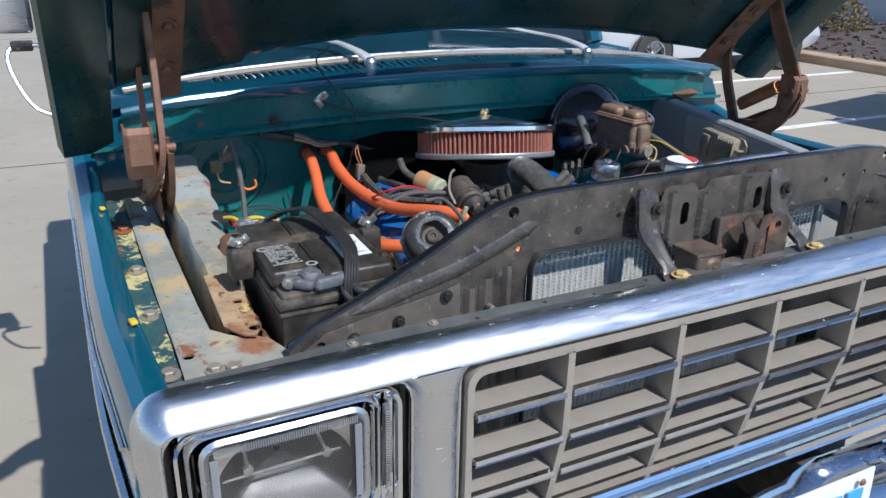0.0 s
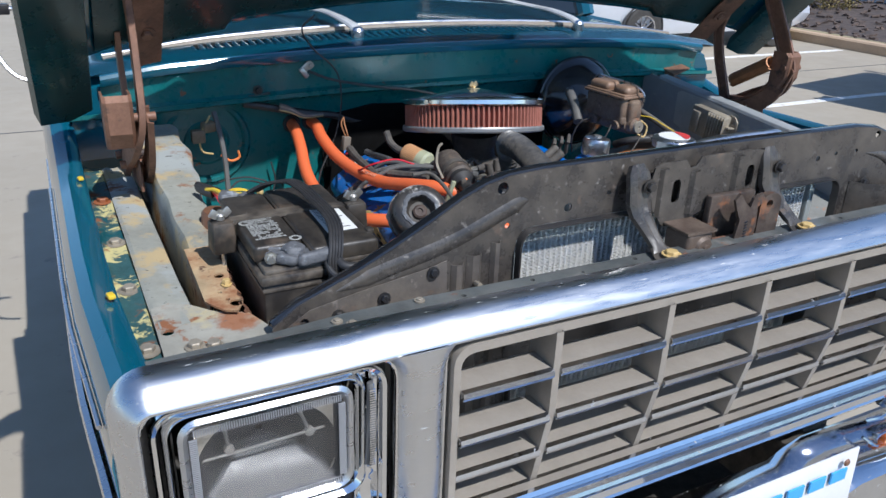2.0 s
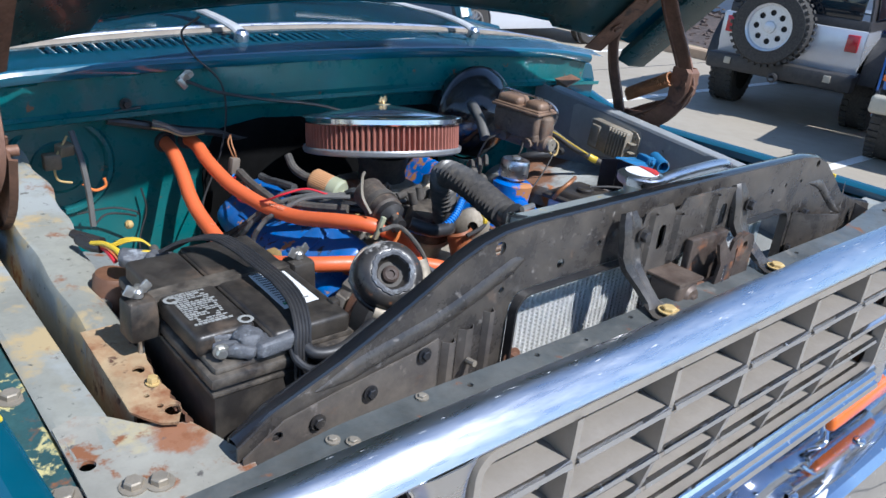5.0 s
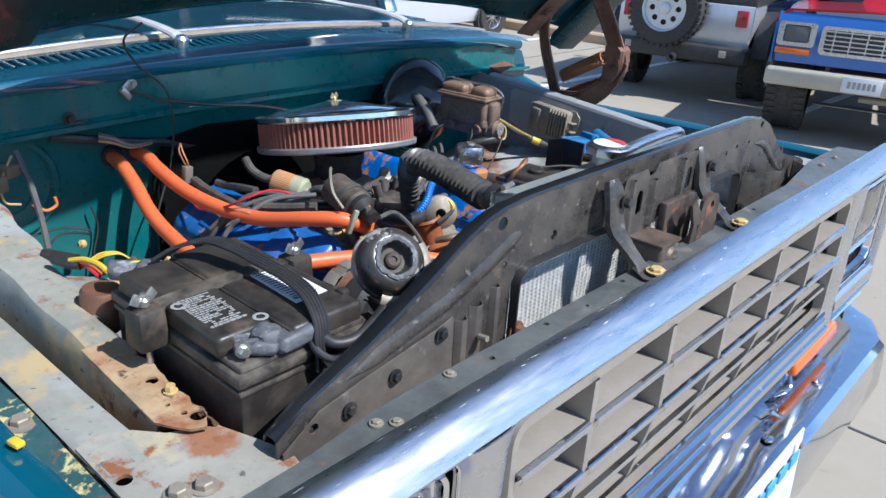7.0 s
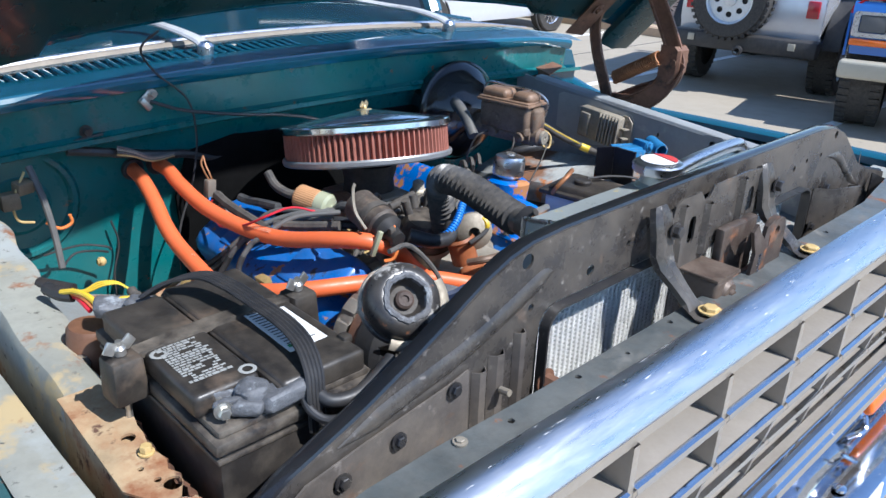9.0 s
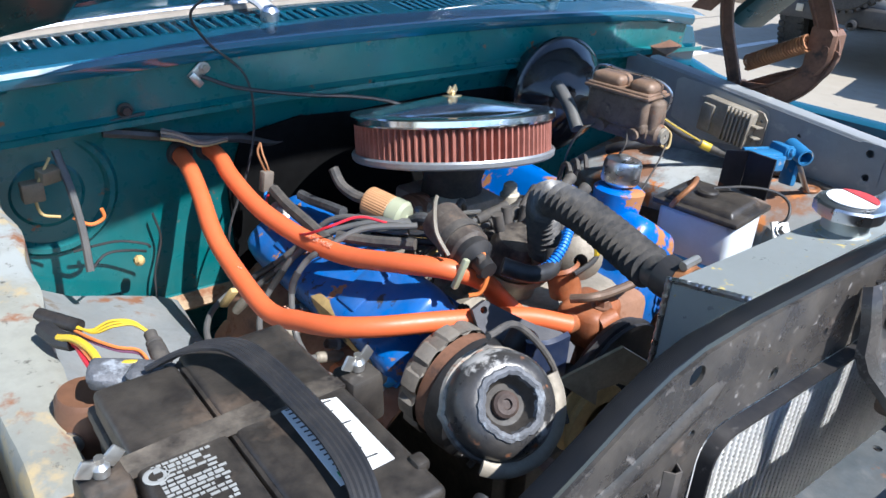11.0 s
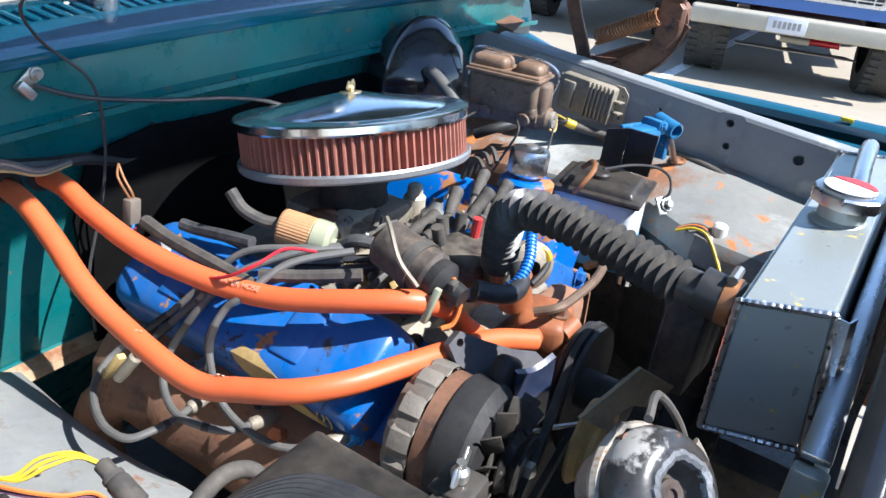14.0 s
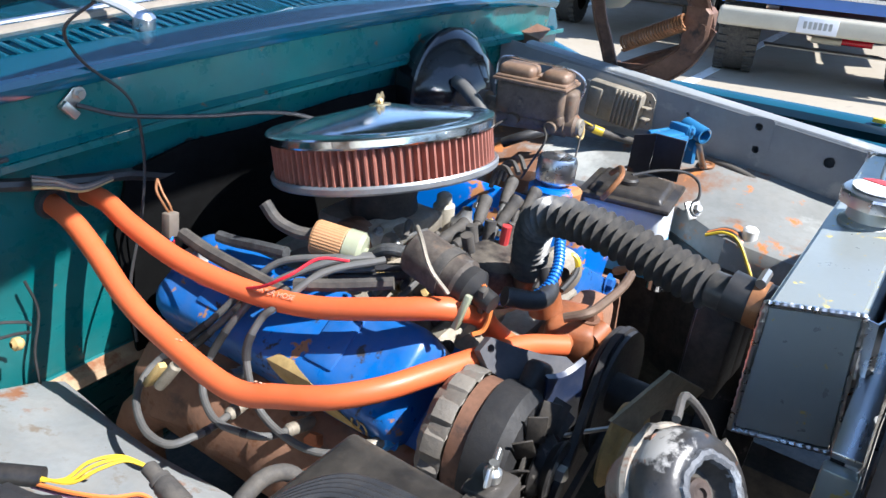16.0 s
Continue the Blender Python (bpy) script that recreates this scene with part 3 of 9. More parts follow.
bm = tube(B(), [(CX + u, 1.330 - 0.035 * (u / 0.8) ** 2, cowl_z(CX + u, 1.33) - 0.002) for u in (-0.84, -0.6, -0.3, 0, 0.3, 0.6, 0.84)], 0.009, 4, 8)
part("cowl_tan_reflection", bm, mat("tan_reflection_band", (0.24, 0.20, 0.155), 0.6, var=0.2, scale=20), truck, "tan band added for a reflection across the cowl")
bm = B()
for s in (-1, 1):
    tube(bm, [(CX + s * 0.83, 1.72, 1.40), (CX + s * 0.80, 1.83, 1.68), (CX + s * 0.75, 1.93, 1.96)], 0.035, 4, 8)
loft(bm, [[(CX + u, 1.86, 1.95), (CX + u, 2.1, 2.0), (CX + u, 3.0, 2.0), (CX + u, 3.2, 1.9)] for u in (-0.78, -0.3, 0.3, 0.78)], 0.01)
loft(bm, [[(CX + u, 3.2, 1.9), (CX + u * 1.15, 3.25, 1.4), (CX + u * 1.18, 3.25, 0.5)] for u in (-0.78, 0, 0.78)], 0.01)
part("cab", bm, TEAL, truck, "teal cab roof and pillars")
for s in (-1, 1):
    bm = loft(B(), [[(CX + s * w, y, z) for w, z in ((0.93, 0.55), (0.955, 0.9), (0.95, 1.2), (0.93, 1.36), (0.915, 1.39))] for y in (1.62, 2.0, 2.6, 3.2)], 0.02)
    part("door", bm, TEAL, truck, "teal cab door")

# fenders, inner aprons and rails
def fender(s):
    ys = [0.10, 0.16, 0.25, 0.4, 0.55, 0.7, 0.85, 1.0, 1.12, 1.25, 1.4, 1.6]
    bm = B()
    rows = []
    for y in ys:
        w = 0.948 + 0.022 * min(1, (y - 0.1) / 0.35)
        k = 0.0 if y < 1.05 else (y - 1.05) * 0.30
        z = 1.232 + 0.006 * (y - 0.1) + k - 0.026 * (y - 0.1) * (s > 0)
        rows.append([(CX + s * a, y, b) for a, b in ((w + 0.012, z - 0.155), (w + 0.016, z - 0.06), (w + 0.010, z - 0.022), (w, z - 0.004), (w - 0.016, z + 0.003), (w - 0.036, z), (w - 0.046, z - 0.006), (w - 0.049, z - 0.022))])
    loft(bm, rows, 0.0025)
    f = part("fender", bm, TEAL, truck, "teal front fender with a rolled inner lip")
    rows = []
    for y in ys:
        w = 0.948 + 0.022 * min(1, (y - 0.1) / 0.35)
        z = 1.217 + 0.012 * (y - 0.1)
        rows.append([(CX + s * a, y, b) for a, b in ((w - 0.05, z - 0.62), (w, z - 0.5), (w + 0.012, z - 0.3), (w + 0.0145, z - 0.157))])
    part("side_panel", loft(B(), rows, 0.0025), SIDE, f, "brown lower side panel")
    part("moulding", tube(B(), [(CX + s * (0.966 + 0.022 * min(1, (y - 0.1) / 0.35)), y, 1.062 + 0.012 * (y - 0.1)) for y in ys], 0.008, 2, 6), ALU, f, "bright side moulding")
    part("marker_trim", tube(B(), [(CX + s * (0.966 + 0.022 * min(1, (y - 0.1) / 0.35)), y, 1.185 + 0.012 * (y - 0.1)) for y in ys[1:8]], 0.0035, 2, 6), ALU, f)
    return f


fender(-1), fender(1)


# passenger side: mottled rail, grey strip, tall beam
def strip_z(y):
    return 1.214 - 0.012 * (y - 0.3)


bm = loft(B(), [[(x + 0.0012 * math.sin(y * 31), y, z + 0.002 * math.sin(y * 13 + x * 60) - 0.010 * (y - 0.3)) for x, z in ((-0.952, 1.196), (-0.947, 1.209), (-0.940, 1.212), (-0.925, 1.208), (-0.908, 1.211), (-0.903, 1.206), (-0.902, 1.19))] for y in [0.155 + 0.025 * k for k in range(38)]], 0.003)
rail = part("fender_rail", bm, RAIL_PAINT, truck, "fender rail with flaking teal and yellow paint")
for y, m in ((0.262, CAST_OLD), (0.45, CAST_OLD), (0.64, CAST_OLD), (0.86, ORANGE_CAP)):
    part("bolt", bolt(B(), (-0.922, y, 1.210 - 0.010 * (y - 0.3)), (0, 0, 1), 0.010, 0.007, 1.7), m, rail)
bm = loft(B(), [[(-0.906, y, strip_z(y) + 0.002), (-0.900, y, strip_z(y) + 0.005), (-0.885, y, strip_z(y) + 0.003 + 0.002 * math.sin(y * 17)), (-0.868, y, strip_z(y) + 0.004 + 0.002 * math.sin(y * 23 + 1)), (-0.854 + 0.02 * max(0, 0.45 - y), y, strip_z(y) + 0.002), (-0.850 + 0.02 * max(0, 0.45 - y), y, strip_z(y) - 0.012), (-0.848 + 0.02 * max(0, 0.45 - y), y, strip_z(y) - 0.05)] for y in [0.30 + 0.02 * k for k in range(39)]], 0.003)
part("apron_strip", bm, APRON, truck, "grey weathered apron strip with rust stains")
# dark sheet in the gap puts the beam's shade into colour
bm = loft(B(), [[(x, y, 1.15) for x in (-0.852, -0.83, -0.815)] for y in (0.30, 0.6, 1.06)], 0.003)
part("apron_gap_shade", bm, GREASE_AND_SHADE, truck, "dark sheet standing in for shade between the strip and the beam")


def beam_top(y):
    return 1.221 + 0.062 * max(0, y - 0.33) - 0.012 * max(0, y - 0.75)


def beam_w(y):
    """The beam's inner edge."""
    return -0.789 + 0.004 * math.sin(y * 40) + 0.05 * min(1, max(0, y - 0.45) / 0.5)


def beam(ys, m, label):
    rows = []
    for y in ys:
        t, w = beam_top(y), 0.002 * math.sin(y * 37)
        step = 0.004 * max(0, math.sin(y * 14))
        rows.append([(-0.836, y, t - 0.105), (-0.832, y, t - 0.05), (-0.829 + w, y, t - 0.008), (-0.824 + w, y, t), (-0.812, y, t + step), (beam_w(y) - 0.010, y, t - 0.002 + step * 0.6), (beam_w(y), y, t - 0.008), (beam_w(y) + 0.002, y, t - 0.10), (beam_w(y) - 0.004, y, t - 0.20)])
    return part("apron_beam", loft(B(), rows, 0.003), m, truck, label)


beam([0.50 + 0.02 * k for k in range(34)], APRON, "tall grey apron beam with flaking paint")
beam([0.345 + 0.02 * k for k in range(9)], APRON_RUST, "rusty cream beam end with torn edges")
# torn inner edge and the punched cap of the beam end
random.seed(21)
edge = [(-0.789 + random.uniform(-0.004, 0.005), 0.50 - 0.0125 * k) for k in range(16)]
bm = plate(B(), [(-0.834, 0.50), *edge, (-0.800, 0.296), (-0.815, 0.303), (-0.826, 0.318), (-0.836, 0.335)], [circle2(-0.803, 0.400, 0.007), circle2(-0.797, 0.318, 0.009), circle2(-0.806, 0.330, 0.0035), circle2(-0.812, 0.352, 0.003)], 0.003, pose(0, 0.40, 1.230, 3.6, 0, 0) @ Matrix.Translation((0, -0.40, 0)))
rp = part("beam_cap", bm, APRON_RUST, truck, "cream and rust beam cap with punched holes and a torn edge")
part("bolt", bolt(B(), (-0.799, 0.368, 1.232), (0, 0, 1), 0.006, 0.007, 1.3), OCHRE, rp)
bm = B()
for k in range(9):
    y = 0.30 + 0.022 * k
    loft(bm, [[(-0.790 + random.uniform(-0.003, 0.003), y + d, 1.224 + 0.06 * (y - 0.33)), (-0.782 + random.uniform(-0.003, 0.003), y + d, 1.214 + 0.06 * (y - 0.33)), (-0.780 + random.uniform(-0.003, 0.003), y + d, 1.19 + random.uniform(-0.012, 0.004))] for d in (0, 0.010, 0.021)], 0.002)
part("torn_flange", bm, RUSTY, rp, "rusted torn flange")
bm = plate(B(), [(-0.907, 0.172), (-0.83, 0.172), (-0.765, 0.180), (-0.758, 0.215), (-0.772, 0.262), (-0.785, 0.300), (-0.83, 0.325), (-0.852, 0.352), (-0.879, 0.37), (-0.905, 0.36)], [circle2(-0.893, 0.287, 0.008)], 0.004, Matrix.Translation((0, 0, 1.2145)))
fp = part("front_apron_plate", bm, mat("rust_stained_apron_steel", (0.29, 0.275, 0.23), 0.66, var=0.25, scale=9, bump=0.25, bscale=100, spots=(((0.46, 0.38, 0.20), 8, 0.24, 0.08, 0.8), ((0.27, 0.12, 0.06), 9, 0.22, 0.07, 0.9), (RUST, 18, 0.12, 0.06, 0.9), ((0.10, 0.09, 0.08), 60, 0.03, 0.06, 0.8))), truck, "rusty front apron plate")
for x, y in ((-0.868, 0.236), (-0.846, 0.228)):
    part("bolt", bolt(B(), (x, y, 1.2185), (0, 0, 1), 0.009, 0.007, 1.5), CAST_OLD, fp)
bm = plate(B(), [(0.66, 0.19), (0.86, 0.19), (0.86, 0.29), (0.70, 0.29)], [circle2(0.73, 0.25, 0.006)], 0.004, Matrix.Translation((0, 0, 1.212)))
fp2 = part("front_apron_plate", bm, APRON, truck, "pale front apron plate")
for x, y in ((0.72, 0.215), (0.80, 0.22)):
    part("bolt", bolt(B(), (x, y, 1.216), (0, 0, 1), 0.011, 0.009, 1.5), RUSTY, fp2)
# wheelhouses
bm = B()
rows = []
for y in (0.42, 0.5, 0.6, 0.72, 0.84, 0.95, 1.05, 1.13, 1.19):
    dip = 0.05 * max(0, 0.75 - y) / 0.3 + 0.10 * max(0, y - 1.12)
    lump = 0.006 * math.sin(y * 23)
    rows.append([(-0.786, y, 1.13 - dip), (-0.74, y, 1.085 - dip), (-0.66, y, 1.032 + lump - dip), (-0.58, y, 1.008 + lump - dip), (-0.52, y, 0.992 - dip), (-0.495 + 0.01 * math.sin(y * 11), y, 0.975 - dip), (-0.485, y, 0.93 - dip), (-0.48, y, 0.80 - dip)])
loft(bm, rows, 0.004)
part("wheelhouse", bm, APRON_GREY, truck, "dusty grey wheelhouse panel")
bm = B()
rows = []
for y in (0.30, 0.42, 0.54, 0.66, 0.78, 0.9, 1.02, 1.12, 1.19):
    up = 0.018 * math.sin(max(0, min(1, (y - 0.50) / 0.25)) * math.pi)
    w = 0.395 + 0.085 * max(0, min(1, (y - 0.54) / 0.08))
    z = 1.122 - 0.10 * max(0, 0.5 - y) - 0.12 * max(0, y - 0.85)
    rows.append([(0.668, y, z + 0.008 + up), (0.65, y, z + 0.004 + up), (0.60, y, z - 0.004 + 0.7 * up), (0.56, y, z - 0.012 + 0.3 * up), (w + 0.03, y, z - 0.026), (w + 0.012, y, z - 0.036), (w + 0.002, y, z - 0.055), (w, y, z - 0.085)])
# lower edge of the wheelhouse, in a near-black colour
skirt = loft(B(), [[r[-1], (r[-1][0] - 0.006, r[-1][1], 0.9), (r[-1][0] - 0.01, r[-1][1], 0.75)] for r in rows], 0.004)
part("wheelhouse_skirt", skirt, GREASE_AND_SHADE, truck, "near-black wheelhouse skirt")
loft(bm, rows, 0.004)
APRON_WORN = mat("rust_stained_wheelhouse_steel", (0.23, 0.235, 0.225), 0.62, var=0.18, scale=11, bump=0.2, bscale=120, spots=(((0.42, 0.43, 0.41), 6, 0.25, 0.12, 0.6), ((0.22, 0.10, 0.05), 4.5, 0.32, 0.08, 0.9), ((0.50, 0.17, 0.04), 13, 0.10, 0.05, 0.9)), dust=0.2)
part("wheelhouse", bm, APRON_WORN, truck, "grey wheelhouse panel with rust stains")
# driver side rail wall with flange
def wall_top(y):
    return 1.2455 + 0.088 * (y - 0.5127)


hl = [circle2(u, v, r) for u, v, r in ((0.584, 1.2294, 0.008), (0.580, 1.1824, 0.0075), (0.441, 1.191, 0.011), (0.730, 1.222, 0.004))]
bm = plate(B(), [(0.235, 1.02), (1.20, 1.02), (1.20, wall_top(1.20) - 0.004), (0.235, wall_top(0.235) - 0.004)], hl, 0.004, Matrix(((0, 0, 1, 0.664), (1, 0, 0, 0), (0, 1, 0, 0), (0, 0, 0, 1))))
rw = part("rail_wall", bm, PRIMER, truck, "grey primed inner fender wall with punched holes")
bm = loft(B(), [[(0.6625, y, wall_top(y) - 0.008), (0.666, y, wall_top(y) - 0.001), (0.673, y, wall_top(y) + 0.002), (0.696, y, wall_top(y) + 0.002), (0.702, y, wall_top(y) - 0.002), (0.704, y, wall_top(y) - 0.15)] for y in [0.235 + 0.1 * k for k in range(10)]], 0.003)
part("rail_flange", bm, PRIMER, rw, "pale grey top flange")
bm = plate(B(), round_rect(0.555, 1.165, 0.610, 1.250, 0.01), [circle2(0.584, 1.2294, 0.008), circle2(0.580, 1.1824, 0.0075)], 0.0012, Matrix(((0, 0, 1, 0.6622), (1, 0, 0, 0), (0, 1, 0, 0), (0, 0, 0, 1))))
part("doubler", bm, PRIMER, rw, "thin doubler plate round two holes")
bm = loft(B(), [[(0.704, y, 1.165), (0.76, y, 1.150), (0.82, y, 1.155), (CX + 0.905, y, 1.19)] for y in (0.235, 0.5, 0.8, 1.1)], 0.003)
part("gutter", bm, TEAL, truck, "teal fender gutter")
bm = B()
loft(bm, [[(0.72, 1.14, 1.20), (0.72, 1.20, 1.20)], [(0.72, 1.13, 1.30), (0.72, 1.20, 1.315)], [(0.79, 1.14, 1.315), (0.79, 1.20, 1.325)]], 0.004)
bolt(bm, (0.735, 1.135, 1.275), (-0.3, -1, 0), 0.012, 0.01)
part("body_mount", bm, RUSTY, truck, "rusty cowl corner bracket")
for s in (-1, 1):
    bm = B()
    loft(bm, [[(CX + s * 0.80, 1.20, 1.19), (CX + s * 0.93, 1.19, 1.19)], [(CX + s * 0.80, 1.188, 1.33), (CX + s * 0.925, 1.18, 1.30)], [(CX + s * 0.80, 1.185, 1.365), (CX + s * 0.90, 1.18, 1.345)], [(CX + s * 0.80, 1.20, 1.375), (CX + s * 0.88, 1.22, 1.368)]], 0.003)
    part("cowl_corner", bm, TEAL, truck, "teal cowl corner panel")
# closing floor below the engine bay
bm = loft(B(), [[(x, y, 0.42) for x in (-0.95, 0.0, 0.86)] for y in (0.1, 0.6, 1.4, 3.2)], 0.004)
part("undertray", bm, GREASE_AND_SHADE, truck)
bm = B()
for x in (-0.40, 0.31):
    box(bm, (x, 0.9, 0.66), (0.08, 1.7, 0.16), (0, 0, 0), 0.008)
box(bm, (CX, 0.52, 0.60), (0.7, 0.14, 0.1), (0, 0, 0), 0.01)
part("chassis_frame", bm, GREASE_AND_SHADE, truck, "greasy black chassis frame")
for s in (-1, 1):
    for y in (0.85,):
        x = CX + s * 0.80
        bm = lathe(B(), ((0.18, -0.11), (0.34, -0.12), (0.385, -0.09), (0.39, 0.0), (0.385, 0.09), (0.34, 0.12), (0.18, 0.11)), (x, y, 0.39), (1, 0, 0), 40)
        w = part("wheel", bm, TYRE, truck, "black front tyre")
        part("rim", lathe(B(), ((0, 0.02 * s), (0.1, 0.04 * s), (0.17, 0.09 * s), (0.19, 0.11 * s), (0.19, -0.10 * s)), (x, y, 0.39), (1, 0, 0), 32), RIM, w)

# ---- core support ----
support = thing("radiator_support", (CX, 0.22, 0.8), "black painted radiator support panel with sloping shoulders", "radiator support")
W = [(-0.775, 0.85), (-0.775, 1.235), (-0.740, 1.260), (-0.705, 1.274), (-0.656, 1.294), (-0.605, 1.319), (-0.549, 1.349), (-0.505, 1.374), (-0.468, 1.390), (-0.435, 1.398), (-0.38, 1.402), (0.02, 1.404), (0.29, 1.404), (0.345, 1.398), (0.39, 1.382), (0.44, 1.348), (0.50, 1.305), (0.56, 1.285), (0.66, 1.26), (0.68, 1.20), (0.68, 0.85)]
holes = [round_rect(-0.418, 0.93, 0.262, 1.318, 0.026), circle2(-0.445, 1.385 - 0.003, 0.009), circle2(-0.331, 1.338, 0.007), circle2(-0.42, 1.345, 0.004), circle2(-0.258, 1.352, 0.004), circle2(0.35, 1.386, 0.007), circle2(0.20, 1.355, 0.005), circle2(0.245, 1.36, 0.004), circle2(-0.434, 1.325, 0.0045), circle2(0.30, 1.36, 0.004)]
bm = plate(B(), W, holes, 0.003, Matrix.Translation((0, 0.2165, 0)) @ XZ)
sp = part("panel", bm, SUPPORT_BLACK, support, "black panel")
top = [(x, 0.2165, z) for x, z in W[1:-2]]
bm = loft(B(), [[(x, 0.2165, z), (x, 0.218, z + 0.003), (x, 0.222, z + 0.004), (x, 0.232, z + 0.003), (x, 0.236, z + 0.001), (x, 0.2375, z - 0.006)] for x, _, z in top], 0.002)
part("top_flange", bm, BLACK_GLOSS, support, "rolled black top flange")
for s, pts in ((-1, [(-0.69, 1.272), (-0.655, 1.281), (-0.617, 1.2915), (-0.5586, 1.305), (-0.52, 1.316), (-0.483, 1.330), (-0.45, 1.344), (-0.418, 1.357), (-0.404, 1.360)]), (1, [(0.52, 1.262), (0.47, 1.285), (0.42, 1.318), (0.38, 1.342), (0.33, 1.352)])):
    rows = []
    for i, (x, z) in enumerate([(q.x, q.z) for q in spline([(x, 0, z) for x, z in pts], 4)]):
        k = min(1.0, i / 5, (4 * (len(pts) - 1) - i) / 5)
        rows.append([(x, 0.2130, z + 0.010 * k + 0.001), (x, 0.2125 - 0.0012 * k, z + 0.008 * k), (x, 0.2125 - 0.0030 * k, z + 0.004 * k), (x, 0.2125 - 0.0036 * k, z - 0.001 * k), (x + 0.002, 0.2125 - 0.0024 * k, z - 0.007 * k), (x + 0.003, 0.2130, z - 0.011 * k - 0.001)])
    part("pressed_bead", loft(B(), rows, 0.001), SUPPORT_BLACK, support, "pressed bead along the shoulder")
# the lip round the radiator opening
lip = round_rect(-0.418, 0.93, 0.262, 1.318, 0.026)
bm = loft(B(), [[(x, 0.2125, z), (x, 0.200, z)] for x, z in [lip[k % len(lip)] for k in range(len(lip) + 1)]], 0.003)
part("opening_lip", bm, BLACK, support)
# lower closing plate lapped over the panel, with its pleats
bm = plate(B(), [(-0.772, 1.02), (-0.772, 1.225), (-0.727, 1.254), (-0.665, 1.266), (-0.557, 1.283), (-0.531, 1.290), (-0.524, 1.02)], [circle2(-0.735, 1.238, 0.006)], 0.0025, Matrix.Translation((0, 0.2105, 0)) @ XZ)
part("closing_panel", bm, SUPPORT_LIT_DUSTY, support, "lapped closing plate, dusty and coloured lighter for sunlight")
for x0, w in ((-0.512, 0.010), (-0.486, 0.012), (-0.452, 0.008)):
    bm = loft(B(), [[(x0 - w, 0.2130, z), (x0 - w * 0.4, 0.206, z), (x0 + w * 0.4, 0.205, z), (x0 + w, 0.2130, z)] for z in (1.02, 1.15, 1.27 + 0.4 * (x0 + 0.50), 1.285 + 0.4 * (x0 + 0.50))], 0.001)
    part("pleat", bm, SUPPORT_LIT_DUSTY, support, "pressed vertical pleat")
for x, z in ((-0.690, 1.240), (-0.625, 1.252), (-0.553, 1.277)):
    part("bolt", bolt(B(), (x, 0.206, z), (0, -1, 0.1), 0.006, 0.004, 1.5), BLACK, support)
part("screw", rod(B(), (-0.487, 0.203, 1.250), (-0.487, 0.190, 1.252), 0.004, 8), CAST_OLD, support, "bare screw tip")
part("stud", bolt(B(), (-0.407, 0.206, 1.226), (0, -1, 0), 0.010, 0.020, 1.5), RUSTY, support)
for x, z in ((0.30, 1.235), (0.33, 1.30)):
    part("bolt", bolt(B(), (x, 0.206, z), (0, -1, 0), 0.006, 0.006, 1.5), BLACK, support)
# boxed right end of the support
bm = loft(B(), [[(0.30, 0.212, z), (0.33, 0.19, z - 0.003), (0.40, 0.180, z - 0.010), (0.45, 0.185, z - 0.02), (0.47, 0.21, z - 0.03)] for z in (1.10, 1.2, 1.27, 1.302)], 0.003)
part("end_box", bm, SUPPORT_BLACK, support, "boxed end section of the panel")
# right side stay
bm = plate(B(), [(0.0, 0), (0.075, 0), (0.075, 0.045), (0.05, 0.085), (0, 0.105)], [], 0.003, pose(0.56, 0.205, 1.175, 90, 0, -32))
part("side_stay", bm, BLACK, support, "black side stay plate")

# hood latch panel with its legs
latch = thing("hood_latch_bracket", (CX, 0.18, 1.25), "black hood latch bracket with slotted holes and legs", "hood latch")
sl = [[(cx + x, cz + z) for x, z in round_rect(-0.008, -0.019, 0.008, 0.019, 0.0075)] for cx, cz in ((-0.142, 1.345), (0.014, 1.352))]
bm = plate(B(), [(-0.196, 1.36), (-0.190, 1.388), (-0.176, 1.394), (-0.130, 1.394), (-0.118, 1.380), (-0.108, 1.382), (-0.098, 1.396), (0.0, 1.397), (0.045, 1.392), (0.062, 1.375), (0.062, 1.335), (0.04, 1.318), (0.01, 1.322), (-0.015, 1.305), (-0.06, 1.312), (-0.095, 1.300), (-0.115, 1.282), (-0.160, 1.290), (-0.185, 1.32)], sl, 0.003, Matrix.Translation((0, 0.198, 0)) @ XZ)
fpl = part("face_plate", bm, SUPPORT_BLACK, latch, "slotted face plate")
for x, z0, z1 in ((-0.172, 1.31, 1.385), (-0.108, 1.305, 1.375), (-0.018, 1.325, 1.39)):
    bm = loft(B(), [[(x - 0.009, 0.1955, z), (x - 0.004, 0.189, z), (x + 0.004, 0.189, z), (x + 0.009, 0.1955, z)] for z in (z0, z0 + 0.008, z1 - 0.008, z1)], 0.001)
    part("pressing", bm, SUPPORT_BLACK, fpl, "pressed stiffening rib")
